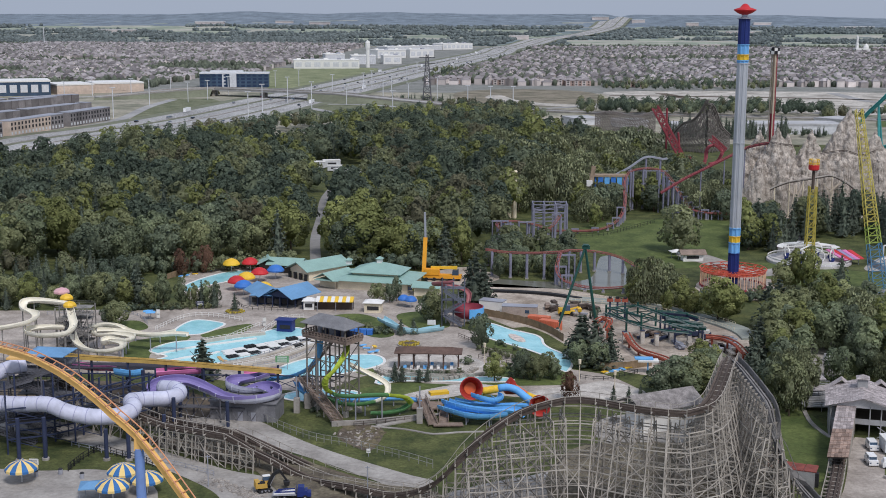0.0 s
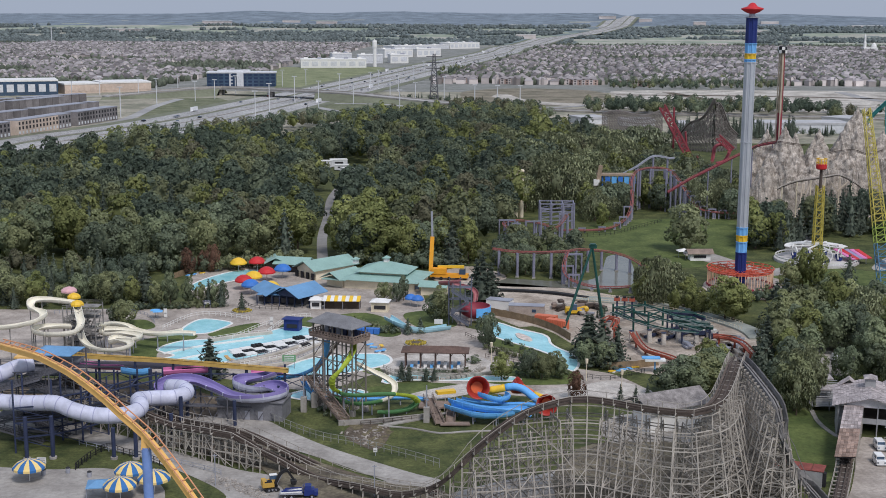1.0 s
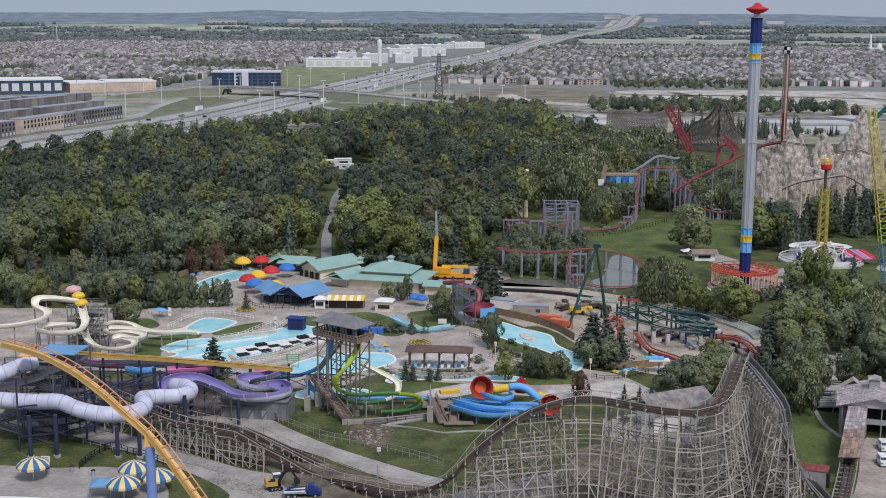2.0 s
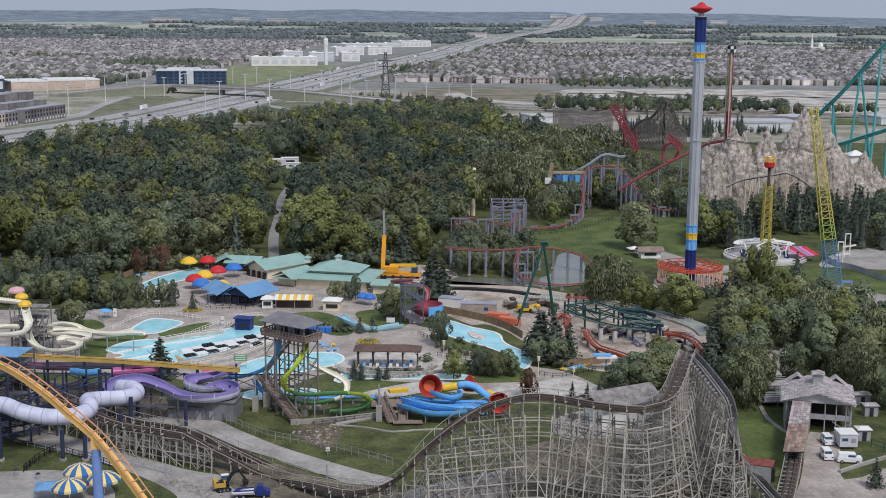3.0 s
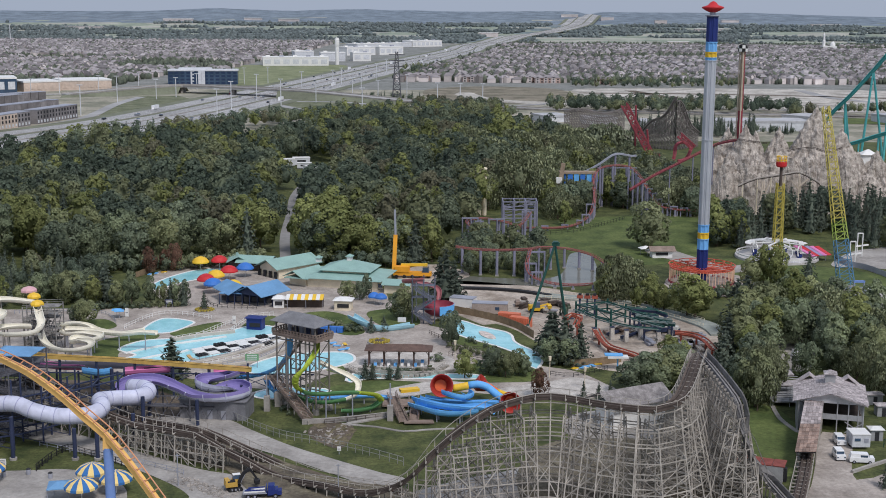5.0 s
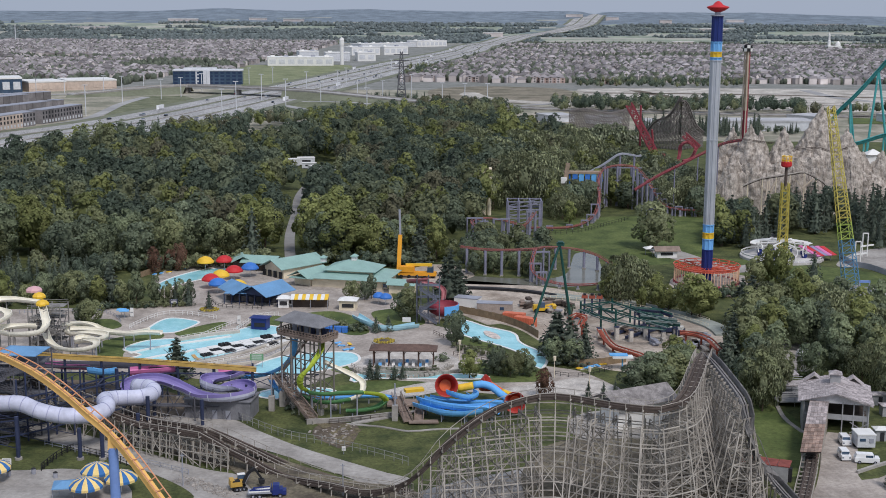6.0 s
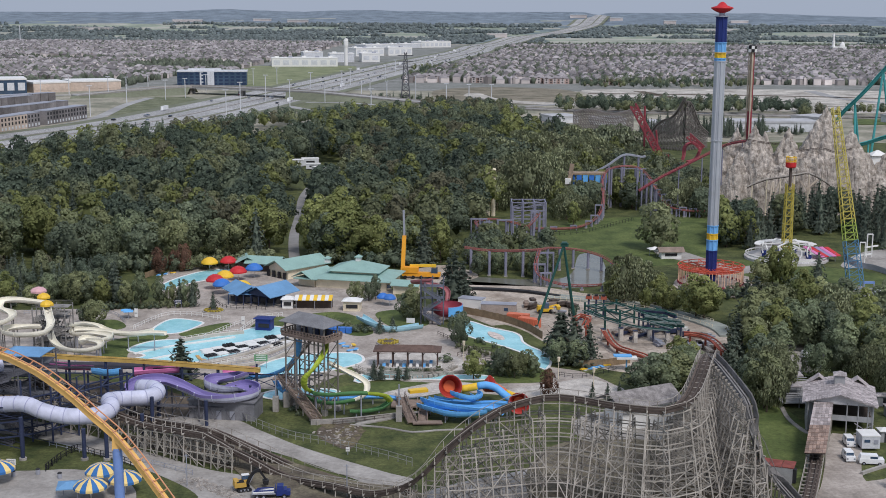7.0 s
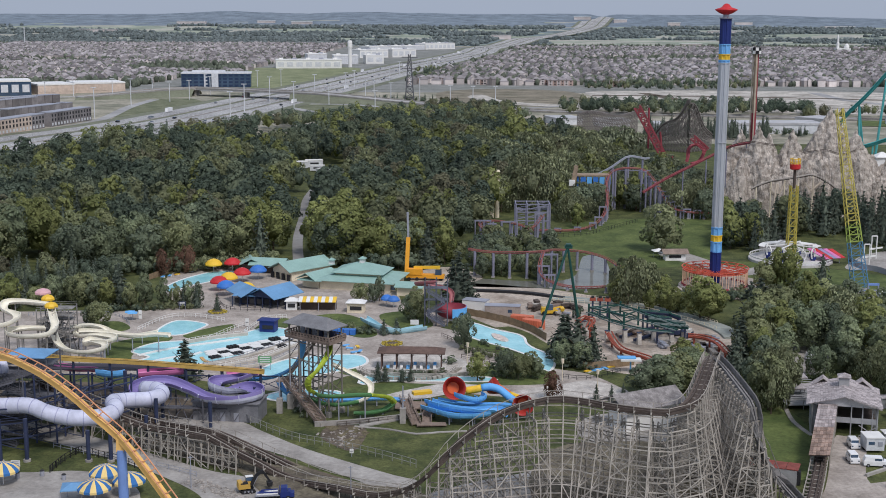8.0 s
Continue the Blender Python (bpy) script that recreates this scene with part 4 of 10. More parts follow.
# ---------------- wooden coaster ----------------
GREYWALK = mat("grey_walk_boards", (0.20, 0.19, 0.185), 0.9, 0.25, 3, fine=0.3)
WALKWOOD = mat("brown_walk_boards", (0.13, 0.10, 0.083), 0.9, 0.25, 3, fine=0.3)
def wooden_coaster(name, pts, label, spacing=2.5, width=1.8, batter=0.10, levels=2.7, top_rail=None, slim=False):
    """Track on timber bents: posts, ledgers and crossed braces down to the ground."""
    path = smooth(pts, spacing)
    mid = path[len(path) // 2]
    t = thing(name, (mid.x, mid.y), label, "coaster")
    prev, n, brace = None, len(path), Mesh()
    for i, p in enumerate(path):
        d = path[min(i + 1, n - 1)] - path[max(i - 1, 0)]
        d.z = 0
        d.normalize()
        s = Vector((d.y, -d.x, 0))
        zt = p.z - 0.5
        legs = []
        for side, k in ((-1, 0.5), (1, 0.5)) + (((-1, 1.5), (1, 1.5)) if zt > 9.5 else ()):
            top = p + s * side * width * k
            top.z = zt - (0 if k < 1 else 2.4)
            foot = p + s * side * (width * k + zt * batter * (1 if k < 1 else 2.0))
            foot.z = -0.1
            part("post", Mesh().beam(foot, top, 0.21), TIMBER, t)
            legs.append((foot, top))
        z = levels
        while z < zt:
            w = sorted((f.lerp(tp, min(1, z / max(0.1, tp.z))) for f, tp in legs if tp.z >= z), key=lambda q: (q - p).dot(s))
            if len(w) >= 2:
                brace.beam(w[0], w[-1], 0.12, 0.19)
            z += levels
        z = 0
        while z + levels < zt and zt > 4:
            (f0, t0), (f1, t1) = legs[-2:]
            brace.beam(f0.lerp(t0, min(1, z / t0.z)), f1.lerp(t1, min(1, (z + levels * 2) / t1.z)), 0.12)
            brace.beam(f1.lerp(t1, min(1, z / t1.z)), f0.lerp(t0, min(1, (z + levels * 2) / t0.z)), 0.12)
            z += levels * 2
        up = Vector((0, 0, 1))
        brace.beam(p - s * width * 0.9 - up * 0.4, p + s * width * 0.9 - up * 0.4, 0.22)
        for side in (-1,) if slim else (-1, 1):
            brace.beam(p + s * side * width * 0.9 - up * 0.4, p + s * side * width * 0.9 + up * 0.75, 0.12)
        if prev:
            for (f0, t0), (f1, t1) in zip(prev, legs):
                z, top = levels, min(t0.z, t1.z)
                while z < top:
                    brace.beam(f0.lerp(t0, z / t0.z), f1.lerp(t1, z / t1.z), 0.11, 0.18)
                    z += levels
                if top > 3:
                    z = (i % 4) * levels
                    up_z = min(top, z + levels)
                    if z < top - 1:
                        brace.beam(f0.lerp(t0, z / t0.z), f1.lerp(t1, up_z / t1.z), 0.12)
                    z = ((-i) % 6) * levels
                    if z + levels < top:
                        brace.beam(f0.lerp(t0, (z + levels) / t0.z), f1.lerp(t1, z / t1.z), 0.12)
        prev = legs
    tagged(part("bracing", brace, TIMBER, t), kind="stuff")
    half = 0.5 if slim else 1.0
    part("track_deck", Mesh().sweep(path, [(-half, -.42), (half, -.42), (half, -.34), (-half, -.34)]), GREYWALK if slim else TIMBER_DARK, t, "dark brown tie deck")
    for side in (-1, 1):
        o = side * 0.55 * half
        part("rail", Mesh().sweep(path, [(o - .16, -.3), (o + .16, -.3), (o + .16, 0.02), (o - .16, 0.02)]), GREYWALK if slim else TIMBER_DARK, t, "dark laminated timber rail")
        o = side * half
        part("stringer", Mesh().sweep(path, [(o - .09, -.74), (o + .09, -.74), (o + .09, -.43), (o - .09, -.43)]), GREYWALK if slim else TIMBER_DARK, t, "dark brown track stringer")
        o = side * width * 0.9
        part("handrail", Mesh().sweep(path, [(o - .045, .74), (o + .045, .74), (o + .045, 0.84), (o - .045, 0.84)]), top_rail or TIMBER, t)
    if slim:
        part("side_screen", Mesh().sweep(path, [(-1.0, -.4), (-.92, -.4), (-.92, .8), (-1.0, .8)]), GREYWALK, t, "grey boarded side screen")
    else:
        part("walkway", Mesh().sweep(path, [(-1.35, -.36), (-.95, -.36), (-.95, -.28), (-1.35, -.28)]), WALKWOOD, t)
    return t


wooden_coaster("wooden_coaster", [(-94.5, 269.0, 9.6), (-86.8, 264.0, 8.6), (-78.1, 259.0, 7.2), (-70.3, 254.0, 6.0), (-63.7, 250.0, 5.4), (-58.9, 247.0, 5.7), (-54.4, 243.0, 6.5), (-50.1, 241.5, 6.3), (-44.2, 239.5, 3.8), (-40.3, 238.0, 2.5), (-33.3, 235.0, 0.2), (-22.3, 225.1, 2.2), (-14.7, 221.9, 2.2), (-8.3, 219.1, 5.5), (-4.2, 218.0, 10.0), (-0.2, 218.8, 14.0), (7.0, 221.8, 18.2), (15.3, 224.4, 20.0), (21.5, 223.9, 20.0), (28.3, 219.9, 20.0), (36.0, 217.4, 20.0), (39.6, 219.6, 20.2), (42.4, 224.2, 20.6), (45.8, 234.7, 21.0), (49.1, 246.4, 21.0), (53.0, 262.8, 18.0)],
               "weathered timber roller coaster with a high curved turn")
wooden_coaster("wooden_coaster", [(51.7, 252.7, 20.0), (51.8, 244.5, 20.5), (52.0, 235.4, 20.5), (52.3, 227.5, 20.2), (52.9, 223.7, 19.0), (53.9, 222.2, 14.0), (56.4, 223.8, 8.0), (59.2, 224.3, 4.0), (61.0, 213.1, 3.0)],
               "weathered timber roller coaster drop with dense bracing", 1.9, 1.2, top_rail=GREYWALK, slim=True)
wooden_coaster("wooden_coaster", [(-70.6, 262.0, 4.3), (-63.4, 257.0, 4.2), (-56.1, 251.0, 5.1), (-50.3, 248.0, 5.1), (-43.7, 246.0, 3.1), (-38.8, 244.0, 1.6), (-31.5, 240.0, -0.2), (-24.3, 235.0, -0.6), (-15.2, 230.0, -0.1), (-8.6, 226.0, 0.8)], "low timber coaster track running beside another")

# ---------------- station ----------------
def gable(m, c, w, d, h, r, rz=0.0, over=0.5, slot=0, thick=0.18):
    """A pitched roof, its ridge along the local y axis, eaves at height h."""
    a, s = math.cos(rz), math.sin(rz)
    prof = [(-w / 2 - over, 0), (0, r), (w / 2 + over, 0), (w / 2 + over, thick), (0, r + thick), (-w / 2 - over, thick)]
    out = [(c[0] + x * a - y * s, c[1] + x * s + y * a, h + z) for y in (-d / 2 - over, d / 2 + over) for x, z in prof]
    f = [(i, (i + 1) % 6, 6 + (i + 1) % 6, 6 + i) for i in range(6)] + [(5, 4, 1, 0), (4, 3, 2, 1), (6, 7, 10, 11), (7, 8, 9, 10)]
    return m.add(out, f, slot)


def hip(m, c, w, d, h, r, rz=0.0, over=0.6, ridge=0.0, slot=0, thick=0.15):
    """A hipped roof with a ridge of the given length along local x."""
    a, s = math.cos(rz), math.sin(rz)
    W, D, k = w / 2 + over, d / 2 + over, ridge / 2
    pts = [(-W, -D, 0), (W, -D, 0), (W, D, 0), (-W, D, 0), (-W, -D, thick), (W, -D, thick), (W, D, thick), (-W, D, thick), (-k, 0, r), (k, 0, r)]
    out = [(c[0] + x * a - y * s, c[1] + x * s + y * a, h + z) for x, y, z in pts]
    return m.add(out, [(3, 2, 1, 0), (0, 1, 5, 4), (1, 2, 6, 5), (2, 3, 7, 6), (3, 0, 4, 7), (4, 5, 9, 8), (6, 7, 8, 9), (5, 6, 9), (7, 4, 8)], slot)


def stand(m, x, y, z, r=0.12, n=8):
    return m.cyl((x, y, -0.1), (x, y, z), r, r, n)


U_SECTION = [(math.cos(a) * 0.95, math.sin(a) * 0.95 + 0.4) for a in (math.pi + i * math.pi / 8 for i in range(9))]
U_SECTION = [(-1.12, 0.45), (-0.95, 0.5)] + U_SECTION[1:-1] + [(0.95, 0.5), (1.12, 0.45)] + [(math.cos(a) * 1.06, math.sin(a) * 1.06 + 0.36) for a in (2 * math.pi - i * math.pi / 8 for i in range(1, 8))]


def flume(t, pts, material, size=1.0, label="", legs=0.0, leg_mat=None, seams=4.0, bank=None, outer=None):
    """An open water slide of half-round section with joint flanges, on posts."""
    path = smooth(pts, 0.8)
    if bank is None:
        turn = []
        for i in range(len(path)):
            a, b, c = path[max(0, i - 3)], path[i], path[min(len(path) - 1, i + 3)]
            d0, d1 = (b - a).to_2d(), (c - b).to_2d()
            turn.append(max(-0.5, min(0.5, 1.1 * d0.angle_signed(d1, 0.0) * -1)) if d0.length > 0.1 and d1.length > 0.1 else 0.0)
        bank = [sum(turn[max(0, i - 4):i + 5]) / len(turn[max(0, i - 4):i + 5]) for i in range(len(path))]
    s = part("flume", Mesh().sweep(path, [(x * size, y * size) for x, y in U_SECTION], bank=bank, slots=[0] * 11 + [1] * (len(U_SECTION) - 11)), [material, outer or material], t, label)
    k = max(2, int(seams / 0.8))
    for i in range(k, len(path) - 2, k):
        d = (path[i + 1] - path[i]).normalized() * 0.09
        part("flange", Mesh().sweep([path[i] - d, path[i] + d], [(x * size * 1.07, y * size * 1.05 - 0.04) for x, y in U_SECTION], bank=[bank[i]] * 2), outer or material, s)
    if legs:
        k = max(2, int(legs / 0.8))
        for i in range(k // 2, len(path), k):
            if path[i].z > 0.9:
                part("post", stand(Mesh(), path[i].x, path[i].y, path[i].z - 0.5 * size, 0.16), leg_mat or STEEL, t)
    return s


def tube_slide(t, pts, material, r, label="", seam_mat=None):
    path = smooth(pts, 0.8)
    ring = [(math.cos(2 * math.pi * i / 20) * r, math.sin(2 * math.pi * i / 20) * r) for i in range(20)]
    s = part("slide_tube", Mesh().sweep(path, ring), material, t, label, True)
    for i in range(2, len(path) - 1, 3):
        d = (path[i + 1] - path[i - 1]).normalized() * 0.07
        part("flange", Mesh().sweep([path[i] - d, path[i] + d], [(x * 1.045, y * 1.045) for x, y in ring]), seam_mat or material, s)
    return path


def steel_coaster(name, pts, label, rail, spine, column, legs=9.0, gauge=0.62, rr=0.12, sr=0.32, col=0.28, drop=0.55, box=False, leg_if=1.2, lean=0.0, step=1.4):
    """Two rails and a spine joined by ties, on tubular columns with footings."""
    path = smooth(pts, step)
    mid = path[len(path) // 2]
    t = thing(name, (mid.x, mid.y), label, "coaster")
    ring = [(math.cos(a) , math.sin(a)) for a in (i * math.pi / 4 for i in range(8))]
    for side in (-1, 1):
        part("rail", Mesh().sweep(path, [(x * rr + side * gauge, y * rr) for x, y in ring]), rail, t)
    if sr:
        sec = [(-sr, -drop - sr * 1.6), (sr, -drop - sr * 1.6), (sr * 0.8, -drop), (-sr * 0.8, -drop)] if box else [(x * sr, y * sr - drop) for x, y in ring]
        part("spine", Mesh().sweep(path, sec), spine, t)
    ties = Mesh()
    for i in range(1, len(path) - 1):
        d = (path[i + 1] - path[i - 1]).normalized()
        s = d.cross(Vector((0, 0, 1))).normalized()
        u = s.cross(d)
        ties.beam(path[i] - s * gauge, path[i] - u * drop * 0.8, 0.1)
        ties.beam(path[i] + s * gauge, path[i] - u * drop * 0.8, 0.1)
    tagged(part("tie_lattice", ties, rail, t), kind="stuff")
    if legs:
        k = max(1, int(legs / step))
        for i in range(k // 2, len(path), k):
            p = path[i]
            if p.z - drop > leg_if:
                q = Vector((p.x + lean, p.y, 0))
                c = part("column", Mesh().cyl((q.x, q.y, 0), (p.x, p.y, p.z - drop), col, col, 10), column, t)
                part("footing", Mesh().box((q.x, q.y, -0.05), (1.2, 1.2, 0.5)), CONCRETE, c)
    return t


def parasol(x, y, r, zr, zt, mats, label, name="parasol", group="parasols", ribs=16):
    """A round canopy of separate gores with a valance, on a pole."""
    t = thing(name, (x, y), label, "parasol", group)
    part("pole", stand(Mesh(), x, y, zt, 0.09), WHITE, t)
    prof = [(0.04, zt), (0.35 * r, zt - 0.12 * (zt - zr)), (0.7 * r, zt - 0.42 * (zt - zr)), (r, zr), (r, zr - 0.45), (0.97 * r, zr - 0.45), (0.97 * r, zr - 0.05), (0.68 * r, zt - 0.5 * (zt - zr))]
    for k in range(ribs):
        m = Mesh()
        a0, a1 = 2 * math.pi * k / ribs, 2 * math.pi * (k + 1) / ribs
        m.add([(x + q * math.cos(a), y + q * math.sin(a), z) for a in (a0, (a0 + a1) / 2, a1) for q, z in [(qq * (1.0 if a != (a0 + a1) / 2 else 0.985), zz) for qq, zz in prof]],
              [(j * 8 + i, j * 8 + i + 1, (j + 1) * 8 + i + 1, (j + 1) * 8 + i) for j in range(2) for i in range(7)])
        part("gore", m, mats[k % len(mats)], t)
    return t


def fence(path, h, material, label, gap=2.4, rails=(0.5, 1.0), post=0.08, name="fence"):
    pts = smooth(path, gap)
    t = thing(name, (pts[0].x, pts[0].y), label, "fence")
    for p in pts:
        part("post", Mesh().box((p.x, p.y, p.z), (post * 1.6, post * 1.6, h)), material, t)
    for k in rails:
        part("rail", Mesh().sweep(pts, [(-post / 2, h * k - post), (post / 2, h * k - post), (post / 2, h * k), (-post / 2, h * k)]), material, t)
    return t


def board_fence(path, h, material, label, step=1.2):
    pts = smooth(path, step)
    t = thing("board_fence", (pts[0].x, pts[0].y), label, "fence")
    for a, b in zip(pts, pts[1:]):
        k = RNG.uniform(-0.08, 0.08)
        part("panel", Mesh().add([(a.x, a.y, 0), (b.x, b.y, 0), (b.x, b.y, h + k), (a.x, a.y, h + k), (a.x, a.y + .12, 0), (b.x, b.y + .12, 0), (b.x, b.y + .12, h + k), (a.x, a.y + .12, h + k)], [(0, 1, 2, 3), (7, 6, 5, 4), (3, 2, 6, 7), (0, 4, 5, 1), (1, 5, 6, 2), (4, 0, 3, 7)]), material, t)
    return t


def stair(t, a, b, width, material, rail=True):
    """A straight flight from a up to b: stringers, treads, handrails."""
    a, b = Vector(a), Vector(b)
    d = (b - a).normalized()
    s = Vector((d.y, -d.x, 0)).normalized() * width / 2
    for k in (-1, 1):
        part("stringer", Mesh().beam(a + s * k, b + s * k, 0.14, 0.4), material, t)
        if rail:
            for h in (0.55, 1.05):
                part("handrail", Mesh().beam(a + s * k + Vector((0, 0, h)), b + s * k + Vector((0, 0, h)), 0.1), material, t)
            for i in range(0, 8):
                p = a.lerp(b, i / 7) + s * k
                part("baluster", Mesh().beam(p, p + Vector((0, 0, 1.05)), 0.09), material, t)
    n = max(3, int((b - a).length / 0.55))
    base = root_of(t).location
    me = None
    for i in range(n):
        p = a.lerp(b, (i + 0.5) / n)
        if me is None:
            first = part("tread", Mesh().beam(p - s, p + s, 0.42, 0.1), material, t)
            me, p0 = first.data, p
        else:
            o = new("tread", me)
            o.parent, o.location = t, p - p0


# ---------------- purple raft slide ----------------
t = thing("raft_slide", (-75.3, 243.2), "lilac tube raft slide opening into a purple flume", "water slide")
tube_slide(t, [(-114.4, 252.0, 10.3), (-103.2, 250.0, 9.8), (-94.7, 249.0, 9.7), (-88.6, 248.0, 10.1), (-84.9, 247.0, 9.1), (-80.9, 247.0, 8.1), (-77.0, 247.0, 7.9), (-73.4, 248.5, 7.9), (-71.6, 251.0, 8.5), (-73.2, 254.5, 8.9), (-71.7, 257.5, 8.4), (-66.7, 259.0, 8.3), (-64.7, 262.0, 8.4), (-66.3, 265.0, 8.6), (-69.9, 267.0, 8.2)], LILAC, 1.65, "lilac ribbed tube", paint("lilac_flange", (0.36, 0.37, 0.52)))
tube_slide(t, [(-96.1, 257.0, 16.0), (-98.9, 255.0, 15.6), (-101.7, 253.0, 14.7), (-106.4, 250.0, 14.1), (-112.0, 247.0, 14.0)], LILAC, 1.6, "lilac ribbed tube", bpy.data.materials["lilac_flange"])
flume(t, [(-71.3, 265.0, 7.5), (-71.7, 268.0, 8.0), (-69.4, 270.0, 8.6), (-65.0, 271.0, 8.5), (-60.1, 270.0, 7.0), (-56.2, 269.0, 5.6), (-50.4, 268.0, 5.5), (-46.2, 270.0, 5.7), (-45.5, 273.0, 5.9), (-48.7, 276.0, 5.9), (-53.5, 276.0, 5.3), (-56.7, 278.0, 5.5), (-56.4, 281.0, 5.8), (-52.5, 283.0, 5.9), (-49.5, 285.0, 6.3)], PURPLE, 1.45, "purple open flume", outer=bpy.data.materials["lilac_fibreglass"])
for p, top in (((-75.3, 243.2), 6.6), ((-70.8, 243.3), 7.2), ((-65.6, 251.8), 7.0), ((-54.8, 264.1), 6.2), ((-87.7, 242.9), 9.0), ((-92.7, 241.9), 9.0), ((-64.8, 257.2), 9.0), ((-66.7, 270.5), 8.5), ((-76.4, 276.4), 9.5), ((-47.0, 276.3), 6.0), ((-49.9, 278.3), 6.5)):
    c = part("column", stand(Mesh(), *p, top, 0.42, 14), DKSTEEL, t, "dark navy column")
    part("footing", Mesh().cyl((*p, -0.1), (*p, 0.5), 0.75, 0.75, 14), CONCRETE, c)

t = thing("slide_tower", (-96.0, 271.9), "steel slide tower with a blue roof and stairs", "slide tower")
bx, by = (-91.2, 262.0, 18.7)[:2]
def frame_tower(t, bx, by, w, d, top, levels, material, bays=2):
    for i in range(bays + 1):
        for j in range(2):
            x, y = bx + (i / bays - 0.5) * w, by + (j - 0.5) * d
            part("post", stand(Mesh(), x, y, top, 0.17), material, t)
    for z in levels:
        part("platform", Mesh().box((bx, by + d * 0.2, z), (w, d * 0.55, 0.12)), material, t)
        for s in (-1, 1):
            part("guard_rail", Mesh().beam((bx - w / 2, by + s * d / 2, z + 1.1), (bx + w / 2, by + s * d / 2, z + 1.1), 0.09).beam((bx - w / 2, by + s * d / 2, z + 0.6), (bx + w / 2, by + s * d / 2, z + 0.6), 0.06), material, t)
    z0 = 0
    for k, z in enumerate(levels):
        s = 1 if k % 2 else -1
        stair(t, (bx - s * w * 0.4, by - d / 2 - 0.8, z0 + 0.2), (bx + s * w * 0.4, by - d / 2 - 0.8, z), 1.3, material)
        part("brace", Mesh().beam((bx - s * w / 2, by - d / 2, z0), (bx + s * w / 2, by - d / 2, z), 0.12), material, t)
        z0 = z


frame_tower(t, bx - 2.5, by, 12, 9, 17.0, (4, 8, 12, 15), mat("tower_steel", (0.105, 0.105, 0.12), 0.6, 0.2, 3))
part("roof", hip(Mesh(), (bx - 1.2, by), 8.4, 7.0, 17.3, 1.1, -0.1, 0.4, 4.5), BLUE_ROOF, t, "bright blue metal roof")
t = thing("slide_tower", (-105.3, 269.7), "dark steel stair tower between slides", "slide tower")
frame_tower(t, (-98.4, 256.0, 10.7)[0], 258, 14, 10, 15.0, (3.5, 7, 10.5, 14), bpy.data.materials["tower_steel"])
part("awning", Mesh().box(((-95.0, 252.0, 18.8)[0], 252, (-95.0, 252.0, 18.8)[2]), (5, 3.4, 0.3)), TRACKYEL, t, "amber canopy")
# raft-ride canopies and pink slides behind the amber beam
t = thing("flume_ride", (-78.6, 287.2), "dark steel frame carrying pink and blue flumes", "slide frame")
for px in (0, 1, 2, 3, 4, 5, 6):
    x = -96 + px * 9.2
    part("post", stand(Mesh(), x, 286 - px * 0.2, 6.2, 0.25), DKSTEEL, t)
    part("post", stand(Mesh(), x + 1.5, 294, 6.0, 0.25), DKSTEEL, t)
    part("beam", Mesh().beam((x, 285, 6.0), (x + 9.2, 285, 6.0), 0.25).beam((x, 285, 2.2), (x + 9.2, 285, 6.0), 0.14).beam((x, 285, 6.0), (x + 9.2, 285, 2.2), 0.14), DKSTEEL, t)
flume(t, [(-96.4, 290.0, 6.6), (-91.4, 289.0, 6.4), (-86.8, 289.0, 6.3), (-83.1, 290.0, 5.2)], PINK, 1.2, "pink flume")
flume(t, [(-75.5, 284.0, 6.6), (-72.5, 285.0, 6.6), (-68.5, 286.0, 6.6), (-65.7, 287.0, 6.7)], PINK, 1.4, "pink flume")
flume(t, [(-84.7, 284.0, 6.9), (-81.1, 283.0, 6.8), (-78.8, 284.0, 6.8)], SLBLUE, 1.3, "blue flume")
flume(t, [(-55.8, 290.0, 4.6), (-52.6, 291.0, 5.0), (-48.6, 291.0, 5.3)], PINK, 1.1, "pink flume")
part("deck", Mesh().box((-82, 289, 6.6), (40, 5, 0.3)), mat("dark_walk_deck", (0.05, 0.045, 0.06), 0.7, 0.2, 3), t)
t = thing("support_frame_ride", (-87.9, 278.3), "dark steel slide supports crossed with braces", "slide frame")
for i in range(15):
    x, y = -98 + i * 3.4, 268 + (i % 3) * 4
    part("post", stand(Mesh(), x, y, 7.5 - 0.1 * i, 0.17), bpy.data.materials["tower_steel"], t)
    part("brace", Mesh().beam((x, 268, 0.5), (x + 3.4, 272, 5.5), 0.13).beam((x, 272, 5.5), (x + 3.4, 268, 0.8), 0.13).beam((x, 268, 5.8), (x + 3.4, 268, 5.8), 0.18), bpy.data.materials["tower_steel"], t)
part("catwalk", Mesh().beam((-98, 270, 3.4), (-52, 270, 3.0), 2.0, 0.2), bpy.data.materials["tower_steel"], t)
m = Mesh().box((*(-52.1, 272.9), 0), (15, 7, 4.2), -0.12)
sh = thing("utility_shed", (-52.1, 272.9), "grey flat-roofed utility shed below the slides", "shed")
part("wall", m, mat("dark_grey_block", (0.20, 0.20, 0.215), 0.85, 0.2, 2, fine=0.3), sh)
part("roof", Mesh().box((*(-52.1, 272.9), 4.2), (15.6, 7.6, 0.3), -0.12), bpy.data.materials["dark_grey_block"], sh)
for k in (-4, -1, 2):
    gx, gy = (-52.1, 272.9)
    part("door", Mesh().box((gx + k, gy - 3.55 - k * 0.12, 0), (1.1, 0.12, 2.1), -0.12), STEEL, sh)

